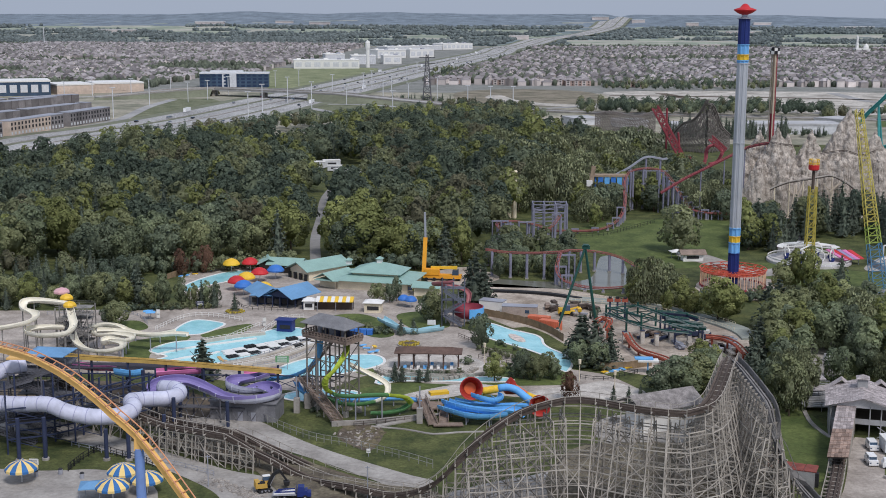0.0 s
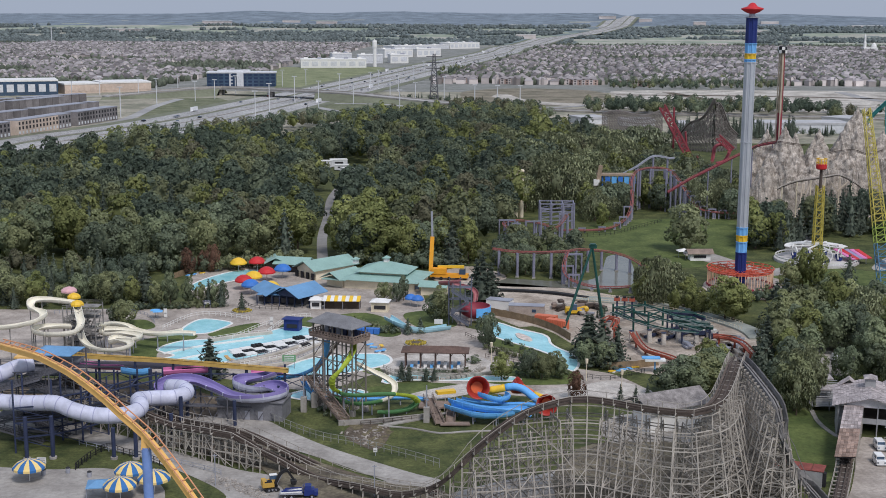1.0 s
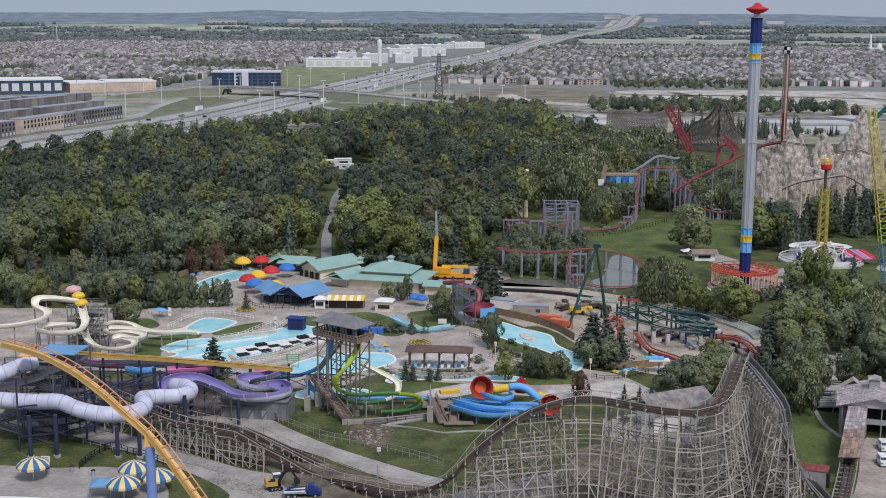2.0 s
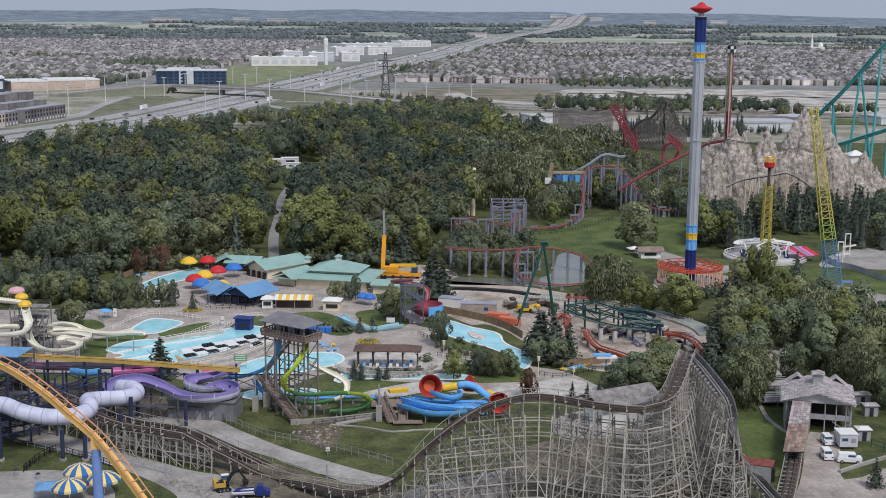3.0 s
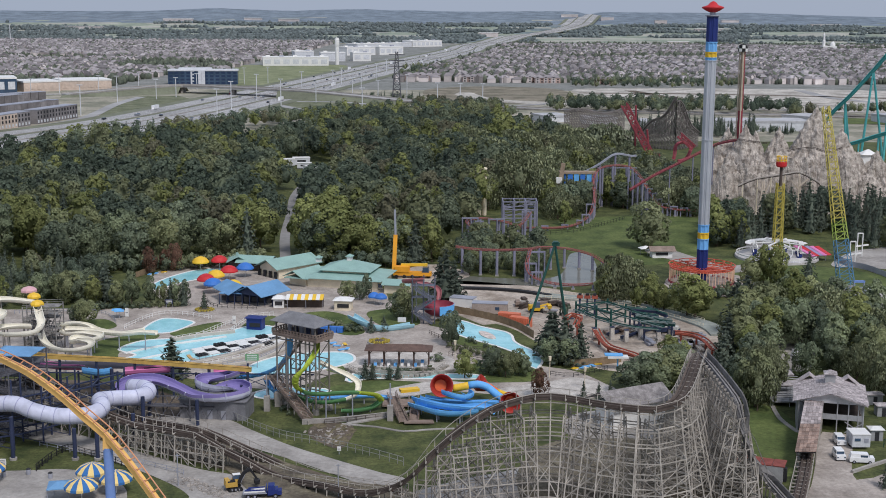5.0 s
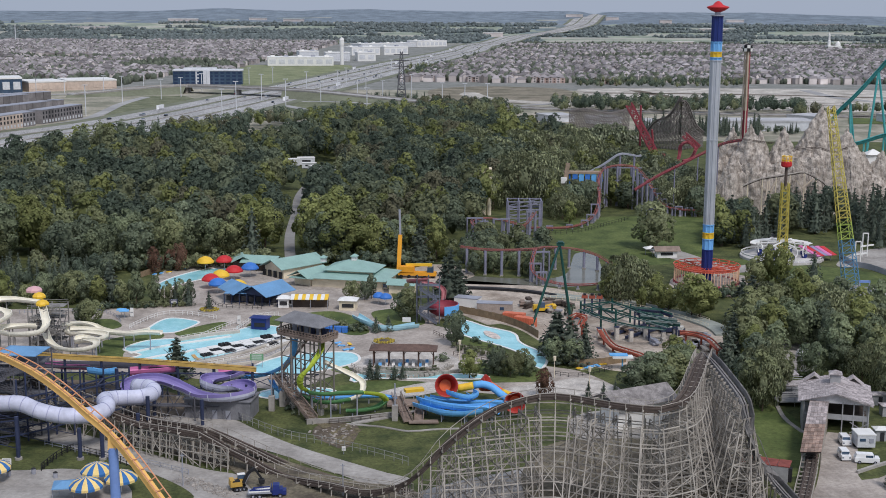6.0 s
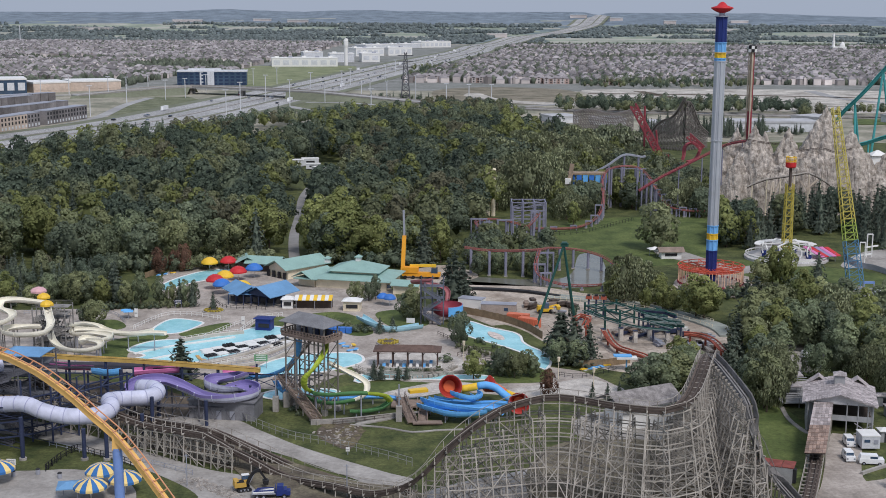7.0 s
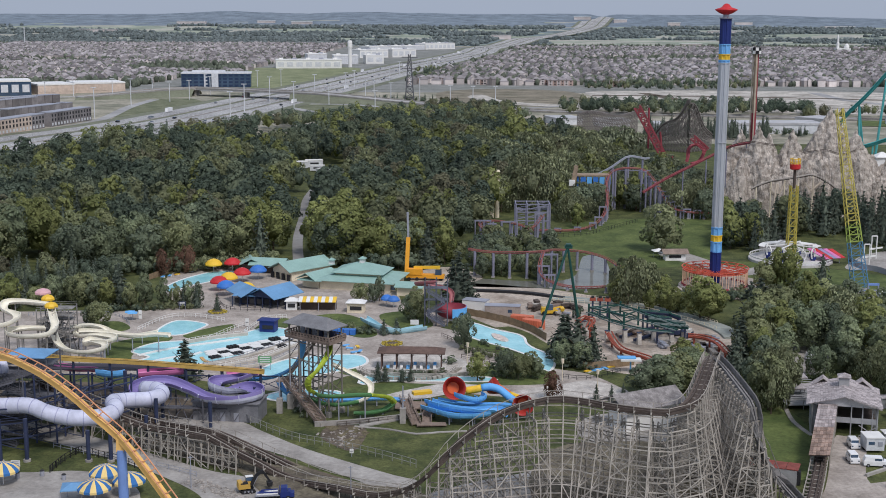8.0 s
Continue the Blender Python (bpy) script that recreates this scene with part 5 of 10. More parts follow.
# amber steel coaster passing close by, and its far straight
t = steel_coaster("steel_coaster", [(-66.9, 167.0, 44.8), (-59.7, 160.0, 45.5), (-56.5, 157.5, 45.2), (-53.2, 155.0, 44.6), (-50.2, 153.0, 43.5), (-47.5, 151.5, 42.1), (-44.8, 150.0, 40.4), (-42.1, 149.0, 38.5), (-38.6, 146.5, 35.7), (-34.4, 143.5, 31.7), (-32.4, 142.0, 29.7)], "tall amber steel coaster hill on blue columns", paint("dusky_orange_rail", (0.62, 0.30, 0.16)), TRACKYEL, COLBLUE, 0, 0.60, 0.085, 0.42, 0.5, 0.5, True)
qx, qy, qz = (-42.1, 149.0, 38.1)
c = part("column", Mesh().cyl((qx + 0.4, qy, 0), (qx + 0.05, qy, qz - 2.0), 0.72, 0.6, 18), COLBLUE, t, "blue tubular column")
part("bracket", Mesh().box((qx, qy, qz - 2.2), (1.0, 0.9, 1.7), 0, 0, 0.85), TRACKYEL, c)
part("footing", Mesh().box((qx + .4, qy, -0.1), (3, 3, 0.8)), CONCRETE, c)
steel_coaster("steel_coaster", [(-113.0, 292.0, 9.7), (-101.2, 289.0, 9.8), (-90.0, 287.0, 9.6), (-76.6, 286.0, 9.3), (-63.2, 285.0, 8.7), (-54.6, 284.0, 8.4), (-46.0, 284.0, 7.8)], "low amber coaster straight on dark columns", OCHRE, OCHRE, DKSTEEL, 9, 0.42, 0.1, 0.52, 0.3, 0.12, True)

PALEYEL, DEEPBLUE = paint("pale_yellow_canvas", (0.80, 0.60, 0.24), 0.8), paint("deep_blue_canvas", (0.045, 0.16, 0.40), 0.8)
# blue-and-yellow parasols on the concrete pad
for p in ((-67.8, 221.6, 3.0), (-68.0, 229.5, 3.0), (-62.4, 225.5, 3.0), (-88.0, 230.3, 3.0), (-98.2, 225.3, 3.0)):
    parasol(p[0], p[1], 3.1, 3.0, 4.5, [PALEYEL, DEEPBLUE], "round blue and yellow striped parasol on concrete", "parasol", "striped parasols")
t = thing("canopy", (-72.1, 222.2), "small square blue canopy on posts", "canopy")
gx, gy = (-71.9, 222.5)
part("roof", hip(Mesh(), (gx, gy), 4.2, 4.2, 2.6, 0.8, 0.2, 0.2, 1.2), BLUE_ROOF, t)
for i in (-1, 1):
    for j in (-1, 1):
        part("post", stand(Mesh(), gx + i * 1.9, gy + j * 1.9, 2.7, 0.07), STEEL, t)
t = thing("stage_roof", (-83.6, 216.6), "curved white fabric roof", "roof")
gx, gy = (-84.3, 208.9)
part("fabric", Mesh().sweep([(gx - 14 + i * 2, gy - 2, 3.2 + 0.9 * math.sin(i * math.pi / 14)) for i in range(15)], [(-4, 0), (4, 0), (4, 0.15), (-4, 0.15)]), WHITE, t)
for i in (-12, -4, 4, 12):
    part("post", stand(Mesh(), gx + i, gy + 1, 3.4, 0.1), STEEL, t)
for k, p in enumerate(((-77.1, 232.8), (-82.0, 234.8), (-86.4, 233.5))):
    b = thing("litter_bin", p, "small dark litter bin on concrete", "bin", "litter bins")
    part("body", Mesh().cyl((*p, 0), (*p, 1.1), 0.4, 0.45, 12), STEEL, b)
    part("lid", Mesh().cyl((*p, 1.1), (*p, 1.3), 0.48, 0.3, 12), DARK, b)
fence([(-81.2, 237.6), (-80.4, 244.1), (-78.8, 248.1)], 1.3, BLACK, "black steel railing on the grass", 1.2)
fence([(-85.1, 251.4), (-74.8, 246.2), (-63.4, 241.8), (-51.8, 235.1)], 1.1, STEEL, "grey wire fence beside the service road", 2.5)

# ---------------- ivory body slides ----------------
gx, gy = (-107.6, 324.2)
t = thing("slide_tower", (gx, gy), "grey timber tower with ivory slides and yellow canopies", "slide tower")
frame_tower(t, gx, gy + 2, 8.5, 7, 12.6, (3, 6, 9, 12), mat("grey_timber_tower", (0.24, 0.23, 0.22), 0.85, 0.3, 2))
for k in range(16):
    part("strut", Mesh().beam((gx - 4 + (k % 8) * 1.15, gy - 1.4 + (k // 8) * 6, 0), (gx - 4 + ((k * 3) % 8) * 1.15, gy - 1.4 + (k // 8) * 6, 10), 0.16), bpy.data.materials["grey_timber_tower"], t)
for k in range(4):
    part("landing", Mesh().box((gx + (1.6 if k % 2 else -1.2), gy + 1.5, 2.0 + k * 2.8), (5.5, 4.5, 0.3)), bpy.data.materials["grey_timber_tower"], t)
for px, py, dd, kind in ((44, 521, 330, YELLOW), (50, 537, 324, YELLOW), (35, 510, 334, paint("faded_pink_canvas", (0.68, 0.40, 0.42)))):
    cx, cy, cz = (((-111.1, 330.0, 14.1)) if px == 44 else ((-108.3, 324.0, 13.5)) if px == 50 else ((-113.7, 334.0, 14.9)))
    r = 1.8 if px != 35 else 2.2
    part("canopy", Mesh().lathe((cx, cy, cz), [(r, -0.6), (r, -0.1), (r * 0.7, 0.5), (0.05, 0.95)], 8), kind, t, "dome canopy")
    part("post", Mesh().cyl((cx, cy, cz - 3.0), (cx, cy, cz + 0.3), 0.09, 0.09, 8), STEEL, t)
flume(t, [(-109.7, 326.0, 13.2), (-116.4, 326.0, 13.9), (-120.5, 325.0, 13.8), (-119.7, 321.0, 12.9), (-115.2, 318.0, 12.0), (-115.5, 314.0, 11.3), (-119.6, 310.0, 10.7), (-125.1, 306.0, 10.8), (-129.9, 304.0, 10.1)], SLIDEWHITE, 0.95, "ivory flume", 6, bpy.data.materials["grey_timber_tower"])
flume(t, [(-108.0, 323.0, 12.5), (-105.9, 318.0, 11.4), (-103.9, 313.0, 10.3), (-104.8, 309.0, 9.4), (-109.0, 308.0, 9.1), (-114.4, 311.0, 8.7), (-116.5, 315.0, 8.8), (-112.5, 318.0, 8.7), (-108.8, 320.0, 8.2)], SLIDEWHITE, 0.95, "ivory flume", 6, bpy.data.materials["grey_timber_tower"])
flume(t, [(-106.0, 318.0, 7.3), (-103.1, 312.0, 6.3), (-99.0, 307.0, 5.9), (-93.5, 305.0, 6.0), (-90.3, 307.0, 6.4), (-91.1, 312.0, 6.2), (-95.3, 316.0, 5.6), (-97.8, 318.0, 4.6), (-97.8, 321.0, 5.0), (-92.8, 320.0, 4.9), (-91.3, 322.0, 5.4), (-95.7, 325.0, 5.2), (-102.0, 326.0, 4.8), (-103.6, 329.0, 5.1), (-98.6, 330.0, 4.9), (-93.1, 329.0, 4.5), (-87.3, 327.0, 4.5), (-82.0, 327.0, 5.0), (-77.8, 326.0, 5.1)], SLIDEWHITE, 0.85, "ivory flume", 7, STEEL)
flume(t, [(-104.3, 328.0, 6.6), (-102.0, 334.0, 5.6), (-99.4, 338.0, 4.0), (-96.4, 338.0, 2.6), (-89.7, 336.0, 2.5), (-83.5, 336.0, 3.5)], SLIDEWHITE, 0.85, "ivory flume", 7, STEEL)

# floats in the activity pool
FA, FB, FC, FD = Vector((-66.0, 319.9)), Vector((-45.0, 335.6)), Vector((-68.9, 327.2)), Vector((-49.1, 345.4))
for row in range(3):
    for col in range(8):
        dark = (col + row) % 2 == 0 and not (row == 2 and col % 4 == 0)
        p = FA.lerp(FB, (col + 0.5) / 8).lerp(FC.lerp(FD, (col + 0.5) / 8), (row + 0.5) / 3)
        rz = math.atan2(FB.y - FA.y, FB.x - FA.x)
        f = thing("float_pad", (p.x, p.y, 0.1), "black ribbed float pad in the pool" if dark else "white square float pad in the pool", "float", "pool floats")
        if not dark:
            part("slab", Mesh().box((p.x, p.y, 0.12), (3.2, 2.6, 0.42), rz, 0, 0.95), WHITE, f)
            continue
        for k in range(3):
            o = (k - 1) * 1.0
            part("slab", Mesh().box((p.x + o * math.cos(rz), p.y + o * math.sin(rz), 0.12), (0.85, 2.3, 0.5 + 0.35 * (row == 2)), rz, 0, 0.85), BLACK, f)

DECKSTEP = mat("pale_pool_deck", (0.50, 0.46, 0.40), 0.85, 0.15, 3, fine=0.25)
for k, (p0, p1, p2) in enumerate((((-66.6, 314.3), (-56.9, 323.8), (-46.5, 340.6)), ((-62.9, 312.3), (-53.4, 320.6), (-45.1, 335.8)), ((-57.8, 311.9), (-50.0, 317.4), (-44.3, 329.9)), ((-76.1, 336.7), (-68.7, 342.5), (-60.7, 346.5)))):
    structure("deck_step", Mesh().sweep(smooth([(*p0, 0.1), (*p1, 0.1), (*p2, 0.1)], 2), [(-0.8, 0), (0.8, 0), (0.8, 0.45 + 0.1 * k), (-0.8, 0.45 + 0.1 * k)]), DECKSTEP, "pale concrete steps along the pool", "step")
    fence([(p0[0], p0[1], 0.4), (p1[0], p1[1], 0.4), (p2[0], p2[1], 0.4)], 1.0, WHITE if k % 2 else STEEL, "pale railing along the pool steps", 1.8)
# ---------------- hut tower with spiral slides ----------------
gx, gy = (-33.4, 278.3)
t = thing("slide_tower", (gx, gy), "open timber slide tower with a grey hipped roof and brown deck", "slide tower")
TZ, RZ, TURN = 17.2, 20.2, -0.61
TPOST = mat("grey_brown_post", (0.20, 0.18, 0.155), 0.85, 0.25, 2, fine=0.3)


def hut(u, v, z=0.0):
    """A place on the tower: along its long side, across it, up."""
    return (gx + u * math.cos(TURN) - v * math.sin(TURN), gy + u * math.sin(TURN) + v * math.cos(TURN), z)


part("deck", Mesh().box(hut(0, 0, TZ - 0.4), (13.2, 5.6, 0.4), TURN), DECK, t)
for w, d, ou, ov in ((13.2, 0.2, 0, -2.8), (13.2, 0.2, 0, 2.8), (0.2, 5.4, -6.5, 0), (0.2, 5.4, 6.5, 0)):
    part("parapet", Mesh().box(hut(ou, ov, TZ), (w, d, 0.35), TURN).box(hut(ou, ov, TZ + 1.15), (w, d, 0.18), TURN).box(hut(ou, ov, TZ + 0.6), (w, d, 0.12), TURN), DECK, t)
    for q in range(15 if w > d else 7):
        f = q / (14 if w > d else 6) - 0.5
        part("baluster", Mesh().box(hut(ou + f * w * (w > d), ov + f * d * (d > w), TZ + 0.3), (0.34 if w > d else 0.2, 0.34 if d > w else 0.2, 0.9), TURN), DECK, t)
part("roof", hip(Mesh(), (gx, gy), 12.2, 5.8, RZ, 2.1, TURN, 0.6, 7.5), mat("slate_shingle", (0.20, 0.20, 0.21), 0.9, 0.15, 2, fine=0.3), t, "grey shingle hipped roof")
for i in range(5):
    u = (i - 2) * 2.9
    for v in (-2.3, 2.3):
        part("post", Mesh().cyl(hut(u, v, -0.1), hut(u, v, RZ + 0.2), 0.2, 0.2, 8), TPOST, t)
        part("footing", Mesh().box(hut(u, v, -0.1), (1.0, 1.0, 1.4), TURN), CONCRETE, t)
    for z in (4, 8, 12):
        k = 1 if (i + z // 4) % 2 else -1
        part("brace", Mesh().beam(hut(u, -2.3 * k, z - 3), hut(u, 2.3 * k, z + 0.5), 0.16), TPOST, t)
for z in (4, 8, 12, 16):
    for v in (-2.3, 2.3):
        part("brace", Mesh().beam(hut(-5.8, v, z), hut(5.8, v, z), 0.2), TPOST, t)
        for u in (-5.8, 2.9):
            part("brace", Mesh().beam(hut(u, v, z - 3.8), hut(u + 2.9, v, z), 0.14), TPOST, t)
for q in range(6):
    part("counter", Mesh().box(hut(-4.5 + q * 1.8, 0.8, TZ), (1.0, 0.5, 1.7 + 0.2 * (q % 2)), TURN), DKSTEEL if q % 2 else STEEL, t)
stair(t, (-31.1, 267.5, 0.6), (-40.7, 283.0, 5.9), 2.2, DECK)
for s in (-1, 1):
    a, b = Vector((-31.0, 266.3, 1.0)), Vector((-40.7, 283.0, 5.9))
    part("stair_rail", Mesh().beam(a + Vector((s * 1.1, 0, 1.0)), b + Vector((s * 1.1, 0, 1.0)), 0.12), DECK, t)
stair(t, (-40.7, 283.0, 5.9), hut(-1.5, 3.6, TZ - 0.6), 1.8, DECK)
part("landing", Mesh().box(((-40.7, 283.0, 5.9)[0] - .5, 283, (-40.7, 283.0, 5.9)[2] - .2), (3.4, 3.0, 0.25)), DECK, t)
for k in range(6):
    p = Vector((-31.0, 266.3, 1.0)).lerp(Vector((-40.7, 283.0, 5.9)), k / 5)
    part("post", stand(Mesh(), p.x, p.y, p.z, 0.14), TIMBER, t)
flume(t, [(-30.1, 278.0, 15.6), (-30.0, 275.0, 14.3), (-31.5, 271.0, 12.4), (-33.8, 270.0, 9.8), (-34.4, 272.0, 7.1), (-32.7, 275.0, 4.9)], LIME, 0.68, "lime yellow flume", 0, STEEL, 3)
flume(t, [(-32.7, 275.0, 4.9), (-31.8, 272.0, 5.5), (-29.1, 270.0, 5.9), (-24.6, 270.0, 6.2), (-20.2, 271.0, 6.0)], GREEN, 0.68, "green flume", 5, STEEL, 3)
flume(t, [(-20.2, 271.0, 6.0), (-16.9, 274.0, 4.6), (-15.6, 277.0, 2.3)], LIME, 0.68, "lime yellow flume", 0, STEEL, 3)
flume(t, [(-15.6, 277.0, 2.3), (-17.4, 276.0, 1.1), (-21.0, 273.0, 1.2), (-24.2, 272.0, 1.5)], GREEN, 0.68, "green flume", 5, STEEL, 3)
flume(t, [(-30.0, 280.5, 10.3), (-26.6, 281.0, 8.4), (-23.2, 280.0, 7.1), (-20.9, 279.0, 5.6), (-21.2, 277.0, 3.9), (-23.5, 275.0, 3.2)], SLIDEWHITE, 0.68, "white flume", 0, STEEL, 3)
flume(t, [(-23.5, 275.0, 3.2), (-27.6, 274.0, 2.8), (-31.7, 276.0, 2.4), (-34.7, 279.0, 2.7), (-36.8, 282.0, 1.4)], GREEN, 0.68, "dark green flume", 5, STEEL, 3)
flume(t, [(-36.3, 280.0, 15.9), (-36.9, 281.0, 12.3), (-39.4, 283.0, 8.6), (-43.8, 286.0, 5.8), (-49.1, 290.0, 3.8), (-52.8, 292.0, 3.2)], SLBLUE, 0.7, "blue flume", 8, STEEL, 3)
flume(t, [(-43.3, 287.0, 4.2), (-41.1, 283.0, 2.9), (-36.6, 281.0, 1.9), (-28.9, 281.0, 1.5), (-18.5, 282.0, 1.8), (-13.3, 282.0, 1.3)], SLBLUE, 0.65, "blue flume", 6, STEEL, 3)
for p in ((-41.4, 276.0), (-39.4, 279.4), (-38.4, 281.1), (-13.2, 269.7)):
    part("pier", Mesh().box((*p, -0.1), (1.3, 1.3, 3.6)), CONCRETE, t)
    part("post", stand(Mesh(), *p, 8.5, 0.15), STEEL, t)

# ---------------- blue and red funnel slides ----------------
gx, gy = (1.0, 271.2)
t = thing("funnel_slide", (gx, gy), "blue water slides with red funnels and yellow joints", "water slide")
def funnel(c, r, depth, aim, label):
    aim = Vector(aim).normalized()
    a = aim.orthogonal().normalized()
    b = aim.cross(a)
    prof = [(r, 0), (r * 1.06, 0.1), (r * 1.03, -0.2), (r * 0.85, -depth * 0.45), (r * 0.45, -depth), (r * 0.4, -depth), (r * 0.8, -depth * 0.42), (r * 0.97, 0.0)]
    m = Mesh()
    for q, z in prof:
        m.v += [tuple(Vector(c) + aim * z + (a * math.cos(i * math.pi / 12) + b * math.sin(i * math.pi / 12)) * q) for i in range(24)]
    m.f = [(j * 24 + i, j * 24 + (i + 1) % 24, (j + 1) % 8 * 24 + (i + 1) % 24, (j + 1) % 8 * 24 + i) for j in range(8) for i in range(24)]
    m.mi = [0] * len(m.f)
    f = part("funnel", m, paint("red_fibreglass", (0.38, 0.04, 0.032)) if "red_fibreglass" not in bpy.data.materials else bpy.data.materials["red_fibreglass"], t, label, True)
    part("throat", Mesh().cyl(Vector(c) - aim * depth * 0.9, Vector(c) - aim * depth * 0.8, r * 0.55, r * 0.6, 20), ORANGE, f, "orange funnel throat")
funnel((-1.9, 276.0, 6.2), 2.5, 3.2, (0.1, -0.9, 0.25), "red funnel")
funnel((13.4, 272.0, 3.6), 2.3, 2.8, (-0.05, -0.95, 0.15), "red funnel")
funnel((7.9, 284.0, 4.6), 2.0, 2.6, (0.8, -0.2, 0.5), "red funnel")
tube_slide(t, [(0.6, 277.0, 5.3), (2.3, 277.0, 5.6), (4.2, 277.0, 6.0)], YELLOW, 0.85, "yellow tube")
tube_slide(t, [(4.2, 277.0, 6.0), (6.1, 277.0, 6.3), (8.4, 276.5, 5.8), (10.2, 275.5, 4.6), (11.8, 274.0, 3.8)], SLBLUE, 0.85, "blue tube")
tube_slide(t, [(8.2, 284.0, 4.3), (9.9, 283.0, 3.4), (10.9, 282.0, 3.1)], ORANGE, 0.7, "orange tube")
tube_slide(t, [(10.9, 282.0, 3.1), (12.7, 281.0, 2.6), (14.6, 280.0, 2.3)], YELLOW, 0.7, "yellow tube")
flume(t, [(-1.3, 273.0, 5.6), (0.4, 271.0, 5.6), (2.9, 271.0, 5.0), (4.5, 273.0, 5.0), (3.5, 276.0, 4.7)], SLBLUE, 0.9, "blue flume", 0, STEEL, 3)
flume(t, [(-7.7, 276.0, 3.2), (-4.7, 272.0, 3.4), (-0.9, 270.0, 3.3), (3.5, 269.0, 3.3), (7.2, 269.0, 3.4), (9.9, 268.0, 2.9)], SLBLUE, 1.15, "wide blue flume", 5, STEEL, 3)
flume(t, [(-8.6, 274.0, 2.5), (-5.9, 271.0, 2.6), (-2.1, 268.5, 2.3), (2.2, 268.0, 2.4), (6.0, 269.0, 2.7)], SLBLUE, 1.05, "wide blue flume", 5, STEEL, 3)
flume(t, [(-6.1, 278.0, 2.8), (-1.5, 275.0, 2.9), (2.9, 273.0, 3.2), (8.5, 272.0, 3.6), (12.3, 272.0, 3.2)], SLBLUE, 0.95, "blue flume", 5, STEEL, 3)
sx, sy = (-10.1, 267.0)
stair(t, (sx, sy, 0.6), (-13.6, 283.0, 1.5), 2.0, DECK)
stair(t, (sx + 2.2, sy + 1.5, 0.6), (-7.8, 280.0, 0.6), 2.0, DECK)
part("ramp", Mesh().beam((sx, sy, 0.6), (sx + 6.5, sy + 1.0, 0.4), 2.0, 0.25), DECK, t)
part("deck", Mesh().box((-11.9, 280.0, 0.7), (7, 5, 0.35)), DECK, t)
for k in range(5):
    for j in (0, 1):
        x, y = (-13.7, 279.0, 1.0)[0] + k * 2.1, 277.5 + j * 5
        part("post", stand(Mesh(), x, y, (-11.9, 280.0, 0.7)[2] + 1.2, 0.13), TIMBER, t)
for s in (0, 2.4):
    part("guard_rail", Mesh().beam(Vector((sx - 1 + s * .5, sy + s * .3, 2.1)), Vector((-13.9, 283.0, 2.3)) + Vector((s * .6, 0, 0.6)), 0.12), DECK, t)
part("raft", Mesh().box((-9.5, 285.0, 2.1), (4.5, 1.8, 0.7), 0.35), YELLOW, t, "yellow raft chute")
part("wall", Mesh().sweep(smooth([(-32.4, 266.5), (-27.5, 267.4), (-20.2, 269.6), (-12.9, 272.5)], 2), [(-0.2, 0), (0.2, 0), (0.2, 1.2), (-0.2, 1.2)]), CONCRETE, t)

# ---------------- pavilions ----------------
gx, gy = (-13.1, 314.1)
t = thing("pavilion", (gx, gy), "open pavilion with a brown shingle roof on posts", "pavilion")
part("roof", hip(Mesh(), (gx, gy - 0.2), 16, 4.6, 4.5, 1.3, -0.03, 0.6, 12, 0, 0.25), BROWN_ROOF, t)
for i in range(5):
    for j in (-1, 1):
        part("post", stand(Mesh(), gx + (i - 2) * 3.8, gy - 0.2 + j * 2.0, 4.55, 0.17), BROWN_ROOF, t)
        part("brace", Mesh().beam((gx + (i - 2) * 3.8, gy - 0.2 + j * 2.0, 3.4), (gx + (i - 2) * 3.8 + (0.9 if i < 4 else -0.9), gy - 0.2 + j * 2.0, 4.5), 0.14), BROWN_ROOF, t)
part("low_wall", Mesh().sweep([(gx - 9, gy - 4.6, 0.5), (gx + 9, gy - 4.9, 0.5)], [(-.3, -.5), (.3, -.5), (.3, .5), (-.3, .5)]), mat("stone_wall", (0.34, 0.31, 0.27), 0.95, 0.4, 1.5, fine=0.7), t)
part("terrace_wall", Mesh().sweep(smooth([(gx - 10, gy - 5.5, 0.3), (gx, gy - 8.4, 0.3), (gx + 12, gy - 7.5, 0.3), (gx + 15, gy - 3, 0.3)], 1.5), [(-.3, -.4), (.3, -.4), (.3, .7), (-.3, .7)]), bpy.data.materials["stone_wall"], t)
for i in range(16):
    x, y = gx - 6 + (i % 8) * 1.7, gy - 1.6 + (i // 8) * 3.2
    ch = thing("deck_chair", (x, y), "small white and blue deck chair under the pavilion", "chair", "deck chairs")
    part("seat", Mesh().box((x, y, 0.4), (0.8, 1.1, 0.12)), WHITE if i % 3 else SLBLUE, ch)
    part("backrest", Mesh().beam((x, y + 0.5, 0.45), (x, y + 1.0, 0.95), 0.8, 0.1), WHITE if i % 3 else SLBLUE, ch)
    part("leg_frame", Mesh().box((x, y, 0), (0.7, 1.0, 0.4), 0, 0, 0.9), STEEL, ch)

# blue-roofed snack pavilion
gx, gy = (-61.3, 380.8)
gy += 4
t = thing("snack_pavilion", (gx, gy), "snack pavilion with a bright blue metal roof", "pavilion")
# recessed dark box stands in for the shade inside the open pavilion
part("wall", Mesh().box((gx - 1, gy + 2, 0), (15, 5, 3.1), -0.05), mat("dark_navy_infill", (0.035, 0.05, 0.10), 0.7, 0.2, 2), t)
part("roof", gable(Mesh(), (gx + 2.8, gy + 0.5), 10.5, 12.5, 3.3, 2.7, -0.6, 0.6), BLUE_ROOF, t, "bright blue roof")
part("side_roof", gable(Mesh(), (gx - 6.2, gy + 2.8), 8.5, 12, 3.25, 2.3, 0.55, 0.5), BLUE_ROOF, t)
